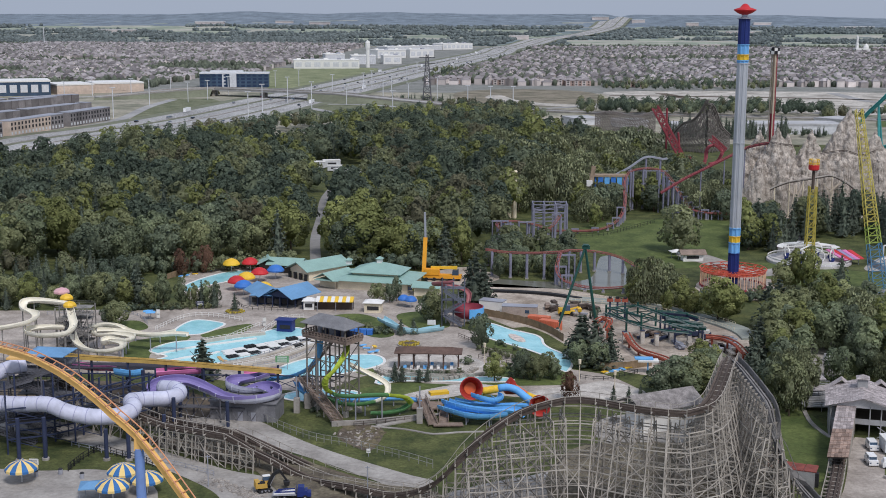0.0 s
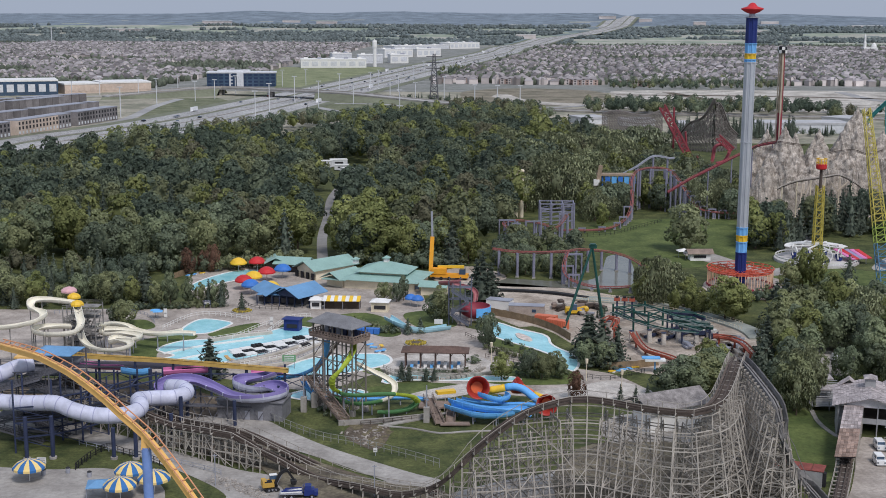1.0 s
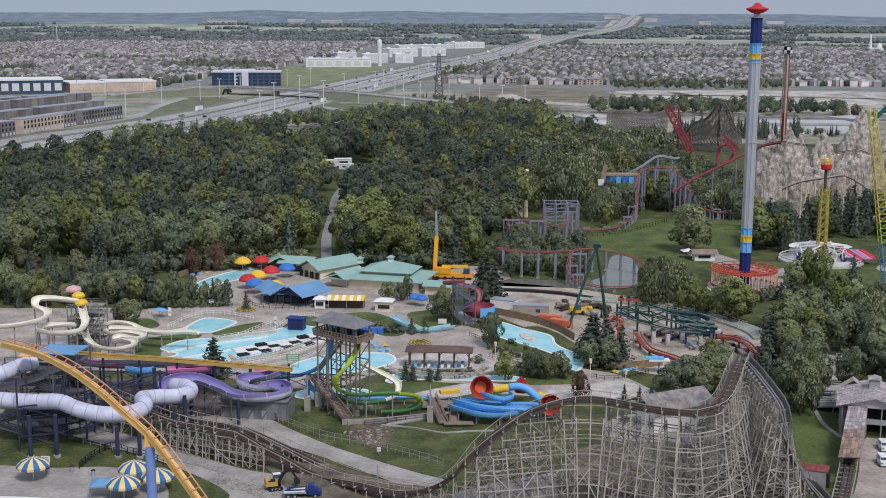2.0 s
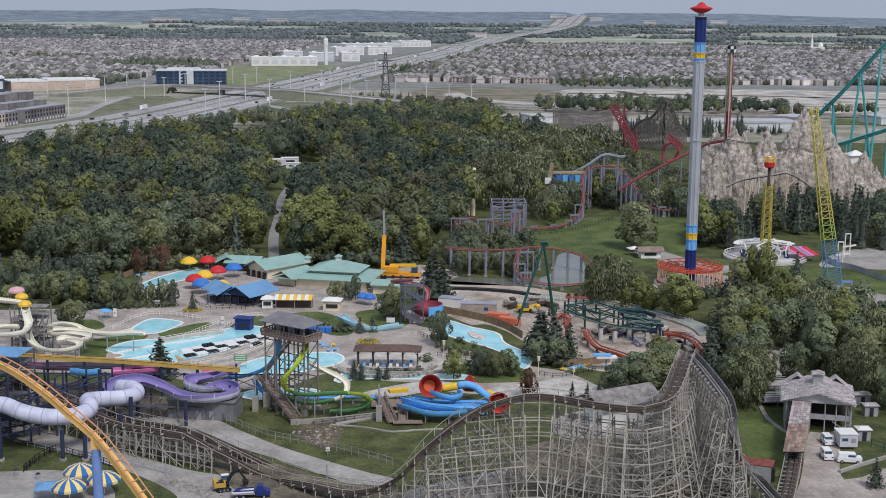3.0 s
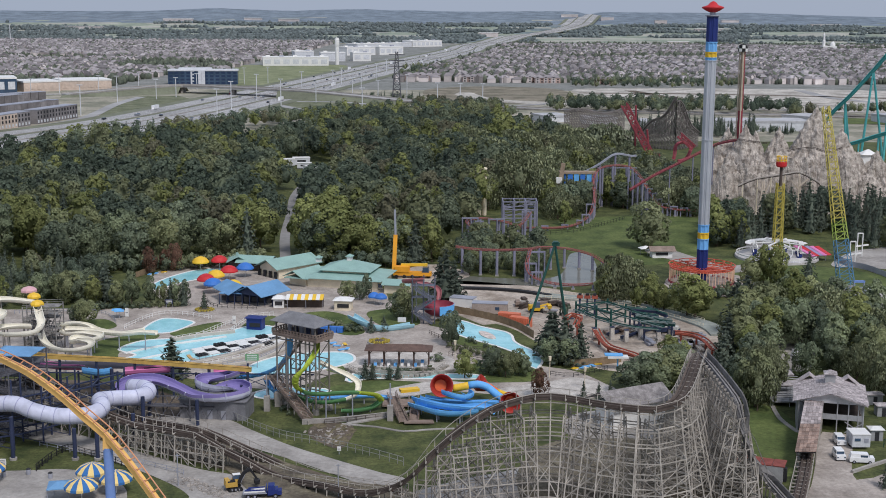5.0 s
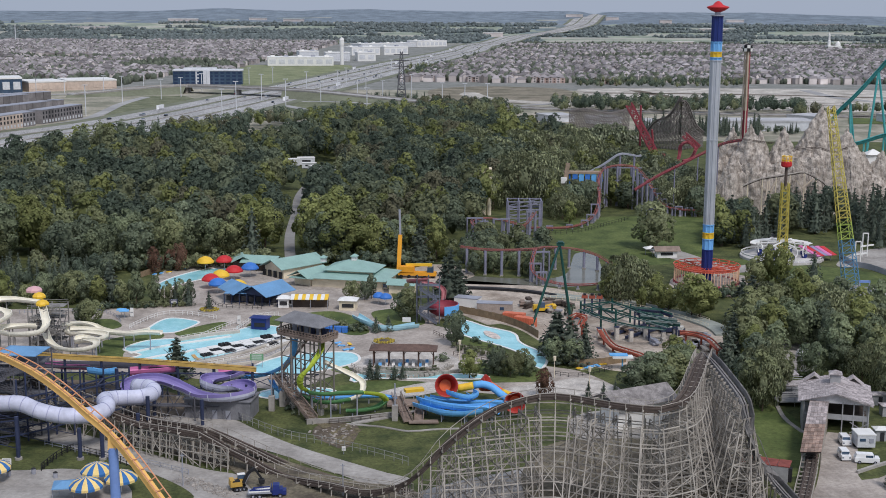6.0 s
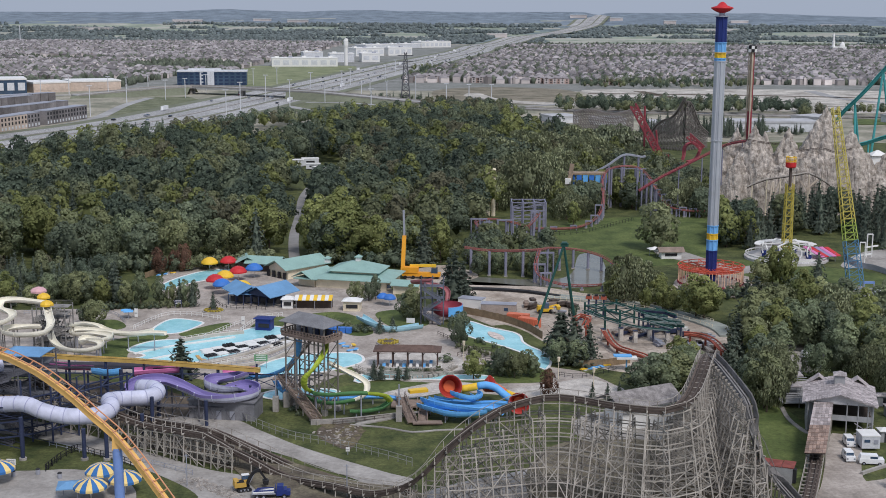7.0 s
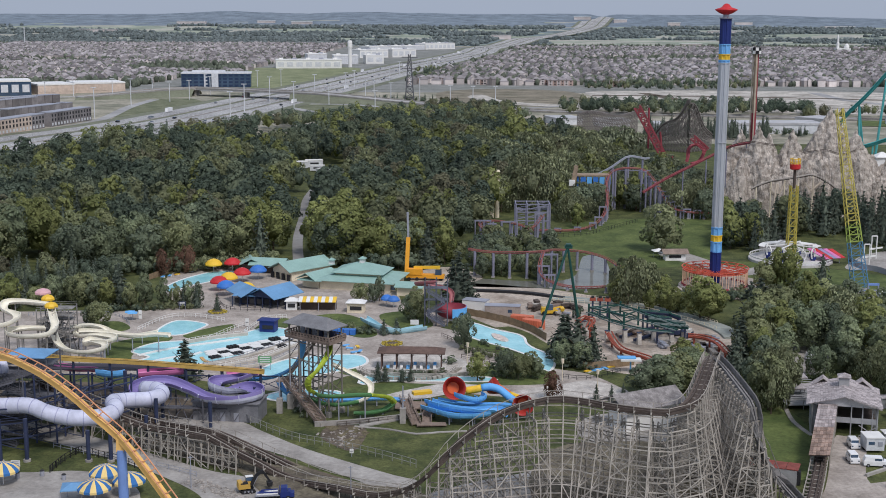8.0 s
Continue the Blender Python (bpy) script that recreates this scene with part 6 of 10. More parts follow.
part("porch_roof", hip(Mesh(), (gx - 1.5, gy + 2.0), 16, 9, 3.2, 1.6, -0.05, 0.4, 8), BLUE_ROOF, t)
part("gable_wall", Mesh().add([(gx - 4.6, gy - 1.8, 3.3), (gx + 3.4, gy - 6.9, 3.3), (gx - 0.6, gy - 4.4, 5.6), (gx - 4.4, gy - 1.6, 3.3), (gx + 3.6, gy - 6.7, 3.3), (gx - 0.4, gy - 4.2, 5.6)], [(0, 1, 2), (5, 4, 3), (0, 3, 4, 1), (1, 4, 5, 2), (2, 5, 3, 0)]), bpy.data.materials["dark_navy_infill"], t)
# posts, with dark panels between them painted as the unlit interior
for i in range(9):
    x = gx - 10 + i * 2.4
    part("post", stand(Mesh(), x, gy - 4.6 - (i - 4) * 0.45, 3.3, 0.15), DKSTEEL, t)
    part("shutter", Mesh().box((x + 1.2, gy - 3.6 - (i - 4) * 0.5, 0.9), (1.6, 0.12, 1.6), -0.25), DARK, t)

# sage-roofed bath house
t = thing("bath_house", (-34.9, 396.7), "cream bath house with sage green metal roofs", "building")
cx, cy = (-33.6, 414.2)
part("wall", Mesh().box((cx, cy, 0), (24, 17, 3.1), -0.22), CREAM, t, "cream stucco wall")
part("skirt_roof", hip(Mesh(), (cx, cy), 26, 19, 3.0, 3.0, -0.22, 0.6, 7), GREEN_ROOF, t)
part("clerestory", Mesh().box((cx, cy, 4.4), (15.4, 10.4, 1.0), -0.22), CREAM, t)
part("roof", hip(Mesh(), (cx, cy), 17.0, 12.0, 5.2, 2.9, -0.22, 0.6, 3), GREEN_ROOF, t, "sage green hipped roof")
for ux, uy, uz in ((0, 0, 7.8), (-11, 6.5, 6.0)):
    cu = part("cupola", Mesh().box((cx + ux, cy + uy, uz), (1.6, 1.6, 1.3), -0.22), WHITE, t, "white cupola")
    part("cupola_roof", hip(Mesh(), (cx + ux, cy + uy), 1.8, 1.8, uz + 1.3, 0.9, -0.22, 0.3, 0.1), GREEN_ROOF, cu)
wx, wy = (-55.9, 422.4)
wy += 7
part("wing_wall", Mesh().box((wx, wy, 0), (10, 17, 3.3), -0.75), CREAM, t)
part("wing_roof", gable(Mesh(), (wx, wy), 10.5, 19, 3.3, 2.7, -0.75, 0.7), GREEN_ROOF, t)
gw, gd = Vector((math.cos(-0.75), math.sin(-0.75), 0)), Vector((-math.sin(-0.75), math.cos(-0.75), 0))
gc = Vector((wx, wy, 3.3)) - gd * 8.4
part("wing_gable", Mesh().add([gc - gw * 5, gc + gw * 5, gc + Vector((0, 0, 2.6)), gc - gw * 5 + gd * .3, gc + gw * 5 + gd * .3, gc + gd * .3 + Vector((0, 0, 2.6))], [(0, 1, 2), (5, 4, 3), (0, 3, 4, 1), (1, 4, 5, 2), (2, 5, 3, 0)]), CREAM, t)
ex, ey = (-48.3, 410.8)
part("entry_wall", Mesh().box((ex, ey + 3, 0), (7, 8, 2.9), -0.6), CREAM, t)
part("entry_roof", gable(Mesh(), (ex, ey + 3), 7.5, 12, 2.9, 2.2, -0.6, 0.6), GREEN_ROOF, t)
part("porch_roof", Mesh().beam((ex - 6, ey - 1.0, 3.0), (ex + 2.0, ey - 3.8, 3.0), 3.0, 0.25), GREEN_ROOF, t)
for i in range(8):
    x = cx - 11 + i * 3.1
    part("window" if i % 3 else "door", Mesh().box((x, cy - 8.45 - (i - 3.5) * 0.68, 0.9 if i % 3 else 0.0), (1.4, 0.3, 1.2 if i % 3 else 2.1), -0.22), GLASS if i % 3 else WHITE, t)
for i in range(4):
    part("doorway", Mesh().box((wx - 9.6 + i * 2.1, wy - 3.4 - i * 2.0, 0), (1.3, 0.4, 2.3), -0.78), DARK, t)
part("annex_wall", Mesh().box((*(-17.0, 400.6), 0), (8, 5, 2.8), -0.2), CREAM, t)
part("annex_roof", gable(Mesh(), (-17.0, 400.6), 6, 8.5, 2.8, 1.4, math.pi / 2 - 0.2, 0.5), GREEN_ROOF, t)
# small sage shelter
gx, gy = (-69.8, 435.4)
t = thing("shelter", (gx, gy), "open shelter with sage green roofs", "shelter")
part("roof", gable(Mesh(), (gx + 2, gy), 8, 12, 3.0, 2.0, math.pi / 2 - 0.2, 0.5), GREEN_ROOF, t)
part("side_roof", gable(Mesh(), (gx - 5, gy + 2), 7, 8, 3.0, 1.9, 0.2, 0.5), GREEN_ROOF, t)
part("wall", Mesh().box((gx - 1, gy + 1, 0), (13, 5, 3.0), -0.2), TIMBER_DARK, t)

# dome parasols by the children's pool
for (x, y, _), mm, lab in (((-87.2, 433.8, 3.2), YELLOW, "yellow"), ((-81.0, 436.1, 3.2), RED, "red"), ((-74.6, 418.5, 3.2), RED, "red"), ((-77.7, 410.9, 3.2), YELLOW, "yellow"), ((-79.7, 404.5, 3.2), RED, "red"), ((-76.2, 397.6, 3.2), BLUE, "blue"), ((-70.0, 423.5, 3.2), BLUE, "blue"), ((-69.3, 395.3, 3.2), YELLOW, "yellow")):
    parasol(x, y, 3.0, 3.2, 5.0, [mm], "round %s fabric parasol by the pool" % lab, "parasol", "plain parasols", 10)

for x, y, _ in ((-23.7, 383.8, 2.6), (-21.5, 382.3, 2.6)):
    parasol(x, y, 1.9, 2.6, 3.8, [BLUE], "small round blue parasol beside the bath house", "parasol", "plain parasols", 10)

# kiosks and awnings
def kiosk(p, w, d, h, wall, roof, label, rz=0.0, flatroof=False):
    t = thing("kiosk", p, label, "kiosk")
    part("wall", Mesh().box((*p, 0), (w, d, h), rz), wall, t)
    part("roof", hip(Mesh(), p, w, d, h, 0.5 if flatroof else 1.0, rz, 0.5, w * 0.4), roof, t)
    part("counter", Mesh().box((p[0], p[1] - d / 2, 1.0), (w * 0.7, 0.4, 1.1), rz), DARK, t)


kiosk((-52.4, 378.7), 3.2, 3.0, 2.8, WHITE, WHITE, "small white round-roofed kiosk")
kiosk((-32.5, 376.3), 5.0, 4.0, 3.0, CREAM, WHITE, "cream kiosk with a white roof", -0.1)
kiosk((-130.5, 402.0), 5.0, 4.0, 3.0, CREAM, GREEN_ROOF, "small cream hut with a green roof")
kiosk((-55.4, 351.2), 4.5, 3.0, 3.4, NAVY, NAVY, "dark blue pump box", -0.2, True)
t = thing("awning", (-44.0, 378.2), "yellow and white striped awning over a dark stall", "awning")
gx, gy = (-44.0, 378.2)
for k in range(10):
    part("stripe", Mesh().beam((gx - 5.6 + k * 1.15, gy - 2.2, 2.9), (gx - 5.6 + k * 1.15, gy + 1.2, 3.9), 1.13, 0.12), YELLOW if k % 2 else WHITE, t)
part("stall", Mesh().box((gx - 0.4, gy + 1, 0), (11, 2, 2.8)), TIMBER_DARK, t)
for k in (-5.6, 0, 5.2):
    part("post", stand(Mesh(), gx + k, gy - 2.1, 3.0, 0.08), STEEL, t)
for p, lab in (((-74.2, 372.9), "yellow"), ((-19.4, 337.1), "yellow")):
    t = thing("flower_bed", p, "round kerbed bed of yellow flowers round a small tree", "flower bed")
    part("kerb", Mesh().lathe((*p, 0), [(3.3, 0.02), (3.3, 0.4), (3.0, 0.4), (3.0, 0.1)], 28), CONCRETE, t)
    part("soil", Mesh().lathe((*p, 0.05), [(3.0, 0.2), (1.7, 0.5), (0.02, 0.6)], 24), DIRT, t)
    fl = Mesh()
    for k in range(160):
        a, r = RNG.uniform(0, 6.28), RNG.uniform(1.5, 2.9)
        fl.box((p[0] + r * math.cos(a), p[1] + r * math.sin(a), 0.2), (0.28, 0.28, RNG.uniform(0.35, 0.6)), a)
    tagged(part("flower_carpet", fl, mat("yellow_flowers", (0.40, 0.31, 0.05), 0.8, 0.3, 0.7, island=0.4), t), kind="stuff")
tree("conifer", *(-74.5, 374.3), 0.42, RNG, 1.1)
tree("conifer", *(-22.3, 347.6), 0.32, RNG, 1.4)
tree("conifer", *(-18.8, 349.0), 0.34, RNG, 1.4)

# ---------------- red bowl slide tower ----------------
gx, gy = (-7.9, 359.9)
t = thing("slide_tower", (gx, gy), "slate grey steel slide tower with a red bowl slide", "slide tower")
frame_tower(t, gx, gy + 2, 6.5, 6, 13.2, (3.5, 7, 10.5), mat("slate_steel", (0.12, 0.13, 0.165), 0.55, 0.15, 3))
bowl = (-3.5, 365.4)
part("bowl", Mesh().lathe((*bowl, 1.0), [(4.2, 3.6), (4.45, 3.6), (4.2, 1.2), (2.2, 0.0), (2.0, 0.15), (3.9, 1.3), (4.2, 3.6)], 28), PINKRED, t, "round red bowl", True)
part("bowl_band", Mesh().sweep([(bowl[0] + 4.5 * math.cos(a), bowl[1] + 4.5 * math.sin(a), 3.2) for a in (-1.5 + i * 0.16 for i in range(14))], [(-.12, -1.4), (.12, -1.4), (.12, 1.3), (-.12, 1.3)]), SLBLUE, t, "blue side panel")
part("post", stand(Mesh(), *bowl, 1.4, 0.5), STEEL, t)
flume(t, [(gx, gy + 2, 12.6), (gx - 3.0, gy + 3, 12.0), (gx - 6.0, gy + 8, 10.5), (gx - 2, gy + 14, 9), (gx + 4, gy + 12, 7.5), (bowl[0], bowl[1] + 4, 4.8)], paint("faded_rose_fibreglass", (0.36, 0.13, 0.14)), 0.7, "rose red flume", 6, STEEL)
part("sign", Mesh().box((*(-14.0, 355.7), 1.2), (2.4, 0.15, 1.4)), WHITE, t)
flume(t, [(-28.6, 355.3, 3.0), (-22.9, 349.7, 1.6), (-18.4, 349.7, 0.8), (-11.0, 354.3, 0.7)], paint("pale_blue_fibreglass", (0.35, 0.58, 0.66)), 1.3, "pale blue flume")

fence([(-20.4, 310.7), (-16.7, 309.3), (-11.7, 308.9), (-7.5, 309.5), (-4.4, 312.2)], 1.1, WHITE, "pale railing before the pavilion", 1.5)
fence([(-26.3, 312.7), (-23.0, 307.6), (-18.6, 304.7), (-11.5, 303.9), (-4.6, 307.1), (-1.5, 314.4)], 1.0, TIMBER, "timber railing along the pavilion terrace", 1.6)
fence([(-27.5, 266.7), (-22.6, 268.3), (-16.6, 270.8), (-10.4, 273.4)], 1.1, TIMBER_DARK, "dark railing below the green slides", 1.8)
# stone edging of the terraces below the pavilion
TE = random.Random(91)
t = thing("terrace_edging", (-12.9, 303.8), "grey stone blocks edging the pavilion terrace", "edging")
edge = smooth([(-26.3, 310.1), (-22.9, 305.6), (-17.1, 303.2), (-11.5, 302.9), (-5.3, 305.0), (-0.7, 313.3)], 1.3)
for i in range(len(edge) - 1):
    p, q = edge[i], edge[i + 1]
    part("stone", Mesh().box(((p.x + q.x) / 2, (p.y + q.y) / 2, 0), (1.2, 0.8 + TE.uniform(0, .3), 0.55 + TE.uniform(0, .35)), math.atan2(q.y - p.y, q.x - p.x) + TE.uniform(-.08, .08), 0, 0.9), bpy.data.materials["stone_wall"], t)

# curved white kerbs that divide the activity pool
for pts in ([(-85.7, 323.1), (-81.6, 327.7), (-75.9, 332.5), (-69.8, 336.3), (-62.2, 341.4)], [(-81.2, 316.6), (-76.8, 321.1), (-71.8, 324.0), (-69.7, 326.9)]):
    structure("pool_kerb", Mesh().sweep(smooth([(*p, 0.12) for p in pts], 1.5), [(-.5, 0), (.5, 0), (.5, .3), (-.5, .3)]), WHITE, "white dividing kerb in the pool", "kerb")
t = thing("foam_mat", (-66.6, 320.2), "orange-tan foam mat beside the pool floats", "mat")
part("foam", Mesh().sweep(smooth([(-68.7, 321.9, 0.1), (-66.8, 318.1, 0.1), (-63.8, 317.0, 0.1), (-61.7, 319.3, 0.1)], 1), [(-.45, 0), (.45, 0), (.45, .3), (-.45, .3)]), paint("amber_foam", (0.62, 0.36, 0.12)), t)

area("terrace_paving", [(-27.6, 315.3), (-21.3, 324.8), (-12.4, 327.3), (-2.6, 325.3), (1.8, 316.0), (-2.5, 306.1), (-12.9, 303.8), (-22.9, 306.1)], 0.1, mat("pale_terrace", (0.50, 0.455, 0.41), 0.9, 0.25, 2.5, fine=0.5, second=(0.60, 0.56, 0.51)), "pale stone terrace round the pavilion", "pavement")
area("terrace_path", [(-19.0, 288.6), (-12.6, 295.2), (-3.1, 300.2), (7.2, 297.5), (-1.7, 292.6), (-12.2, 286.1)], 0.11, bpy.data.materials["pale_terrace"], "pale stepped path behind the slides", "path")
area("terrace_path", [(11.9, 293.9), (24.6, 300.8), (31.9, 304.0), (39.8, 294.5), (29.1, 288.8), (15.7, 287.6)], 0.11, bpy.data.materials["pale_terrace"], "pale path beside the funnel slides", "path")


# ---------------- station of the timber coaster ----------------
gx, gy = (82.1, 263.7)
t = thing("coaster_station", (gx, gy), "grey open coaster station with a weathered shingle roof", "station")
W_, D_ = 13.6, 15.0
gy += D_ / 2
HS = 6.9
t.rotation_euler = (0, 0, -0.24)
part("roof", gable(Mesh(), (gx, gy), W_ + 0.6, D_, HS - 0.4, 2.2, -0.03, 0.7), GREY_ROOF, t, "weathered reddish grey shingle roof")
SHINGLE = mat("patched_shingle", (0.40, 0.355, 0.35), 0.9, 0.25, 1.5, fine=0.6, island=0.3)
sh = Mesh()
for s in (-1, 1):
    for i in range(14):
        for j in range(26):
            u0, u1, v0 = i / 14 * (W_ / 2 + 1.0), (i + 0.97) / 14 * (W_ / 2 + 1.0), gy - D_ / 2 - 0.7 + (j + 0.5 * (i % 2) - 0.25) * (D_ + 1.2) / 26
            z0, z1 = HS - 0.2 + 2.2 * (1 - u0 / (W_ / 2 + 1.0)) + 0.02, HS - 0.2 + 2.2 * (1 - u1 / (W_ / 2 + 1.0)) + 0.07
            w = (D_ + 1.2) / 26 - 0.04
            sh.add([(gx + s * u0, v0, z0), (gx + s * u0, v0 + w, z0), (gx + s * u1, v0 + w, z1), (gx + s * u1, v0, z1), (gx + s * u1, v0 + w, z1 - .07), (gx + s * u1, v0, z1 - .07)], [(0, 1, 2, 3), (3, 2, 4, 5)])
tagged(part("shingles", sh, SHINGLE, t), kind="stuff")
for s in (-1, 1):
    part("dormer_roof", gable(Mesh(), (gx + s * (W_ / 2 - 2.6), gy + D_ / 2 + 0.2), 4.4, 2.4, HS - 0.2, 1.9, 0, 0.3), SHINGLE, t)
cu = part("cupola", Mesh().box((gx, gy + 2, HS + 1.8), (2.2, 2.2, 1.9)), GREYWALL, t)
part("cupola_roof", hip(Mesh(), (gx, gy + 2), 2.2, 2.2, HS + 3.7, 0.9, 0, 0.35, 0.1), GREY_ROOF, cu)
part("gable_wall", Mesh().add([(gx - W_ / 2, gy - D_ / 2 + .2, HS - 0.4), (gx + W_ / 2, gy - D_ / 2 + .2, HS - 0.4), (gx, gy - D_ / 2 + .2, HS + 1.75), (gx - W_ / 2, gy - D_ / 2 + .5, HS - 0.4), (gx + W_ / 2, gy - D_ / 2 + .5, HS - 0.4), (gx, gy - D_ / 2 + .5, HS + 1.75)], [(0, 1, 2), (5, 4, 3), (0, 3, 4, 1), (1, 4, 5, 2), (2, 5, 3, 0)]), mat("pale_siding", (0.52, 0.51, 0.52), 0.7, 0.1, 2), t, "pale grey gable siding")
part("back_wall", Mesh().box((gx, gy + D_ / 2 - 0.4, 0), (W_, 0.3, HS)), GREYWALL, t)
part("floor_deck", Mesh().box((gx, gy + 1, 2.6), (W_, D_ - 3, 0.35)), TIMBER_DARK, t)
part("front_rail", Mesh().box((gx + 2, gy - D_ / 2 + .3, 2.9), (W_ - 4.5, 0.15, 1.2)), GREYWALL, t)
part("side_wall", Mesh().box((gx - W_ / 2 + 0.6, gy - 2, 0), (1.6, D_ - 6, 3.4)), GREYWALL, t)
for k in range(5):
    for s in (-1, 1):
        part("post", stand(Mesh(), gx + s * (W_ / 2 - 0.1), gy - D_ / 2 + 0.3 + k * 2.7, HS, 0.2), GREYWALL, t)
for k in (0.1, 0.27, 0.42):
    part("post", stand(Mesh(), gx + k * W_, gy - D_ / 2 + .3, HS, 0.14), GREYWALL, t)
part("brace", Mesh().beam((gx + 3, gy - D_ / 2 + .25, 0.1), (gx + 7, gy - D_ / 2 + .25, 2.6), 0.16).beam((gx + 7, gy - D_ / 2 + .25, 0.1), (gx + 3, gy - D_ / 2 + .25, 2.6), 0.16), GREYWALL, t)
# queue decks beside it
q = thing("queue_deck", (77.8, 281.2), "raised grey timber queue deck with railings", "deck")
qx, qy = (78.2, 283.8)
for k in range(4):
    part("platform", Mesh().box((qx + k * 0.8, qy + k * 4.5, 1.0), (8, 4.0, 0.25)), GREYWALL, q)
    for s in (-1, 0, 1):
        part("guard_rail", Mesh().beam((qx - 4 + k * .8, qy + k * 4.5 + s * 2, 2.2), (qx + 4 + k * .8, qy + k * 4.5 + s * 2, 2.2), 0.12).beam((qx - 4 + k * .8, qy + k * 4.5 + s * 2, 1.7), (qx + 4 + k * .8, qy + k * 4.5 + s * 2, 1.7), 0.09), GREYWALL, q)
    for s in (-4, 0, 4):
        part("post", stand(Mesh(), qx + s + k * .8, qy + k * 4.5 - 2, 2.4, 0.1), GREYWALL, q)
    if k in (1, 3):
        part("roof", Mesh().box((qx - 1 + k * .8, qy + k * 4.5, 3.6), (6.0, 4.2, 0.25)), GREY_ROOF, q)
        for s in (-3.5, 1.5):
            part("post", stand(Mesh(), qx + s + k * .8, qy + k * 4.5 + 1.5, 3.7, 0.1), GREYWALL, q)
# covered lift running out of the station towards the camera
a, b = Vector((*(79.2, 262.1), 0)), Vector((*(69.9, 238.7), 0))
t = thing("lift_shed", (b.x, b.y), "long narrow shingle-roofed shed over the coaster track", "shed")
a.y += 4
RUSTSH = mat("rust_shingle", (0.30, 0.215, 0.175), 0.9, 0.3, 1.2, fine=0.6, rand=0.35)
GREYSH = mat("grey_shingle", (0.38, 0.33, 0.32), 0.9, 0.3, 1.2, fine=0.6, rand=0.3)
part("roof_deck", Mesh().add([(a.x - 2.0, a.y, 6.7), (a.x + 2.0, a.y, 6.7), (b.x + 2.0, b.y, 4.3), (b.x - 2.0, b.y, 4.3), (a.x - 2.0, a.y, 6.6), (a.x + 2.0, a.y, 6.6), (b.x + 2.0, b.y, 4.2), (b.x - 2.0, b.y, 4.2)], BOXF), DARK, t)
for k in range(14):
    p, q_ = a.lerp(b, k / 14), a.lerp(b, (k + 1) / 14)
    z0, z1 = 6.9 - 2.4 * k / 14, 6.9 - 2.4 * (k + 1) / 14
    for j in range(6):
        f0, f1 = -2.1 + j * 0.7, -2.1 + j * 0.7 + 0.66
        part("roof_shingle", Mesh().add([(p.x + f0, p.y, z0), (p.x + f1, p.y, z0), (q_.x + f1, q_.y - .1, z1 + 0.1), (q_.x + f0, q_.y - .1, z1 + 0.1), (p.x + f0, p.y, z0 - .15), (p.x + f1, p.y, z0 - .15), (q_.x + f1, q_.y - .1, z1 - .05), (q_.x + f0, q_.y - .1, z1 - .05)], [(3, 2, 1, 0), (4, 5, 6, 7), (2, 3, 7, 6), (1, 2, 6, 5), (0, 1, 5, 4), (3, 0, 4, 7)]), RUSTSH if k > 6 else GREYSH, t)
    if k % 2 == 0:
        for s in (-1.9, 1.9):
            part("post", stand(Mesh(), p.x + s, p.y, z0 - 0.1, 0.13), TIMBER, t)
        part("side_board", Mesh().box((p.x - 2.0, p.y - 1.2, 0), (0.12, 2.4, 2.4)), GREYWALL, t)
wooden_coaster("wooden_coaster", [(a.x, a.y + 2, 3.0), (b.x, b.y, 2.6), (64.4, 222.8, 2.2), (61.4, 214.3, 2.0), (58.5, 205.4, 2.0)], "low timber coaster track leaving the lift shed", 2.0)
t = thing("tunnel_shed", (60.8, 234.8), "grey plank tunnel shed with a rust-red metal roof", "shed")
tx, ty = (60.7, 235.4)
part("wall", Mesh().box((tx, ty + 1, 0), (8.8, 3.4, 3.1), -0.38), GREYWALL, t)
part("opening", Mesh().box((tx + 3.6, ty - 1.0, 0.1), (1.9, 1.2, 2.7), -0.38), DARK, t)
for k in range(4):
    part("roof_sheet", Mesh().box((tx - 3.4 + k * 2.25, ty + 1 - (k - 1.5) * 0.9 + 0.3, 3.15 + 0.05 * (k % 2)), (2.3, 4.0, 0.15), -0.38), mat("rust_red_roof", (0.25, 0.07, 0.055), 0.7, 0.25, 2) if k == 0 else bpy.data.materials["rust_red_roof"], t)

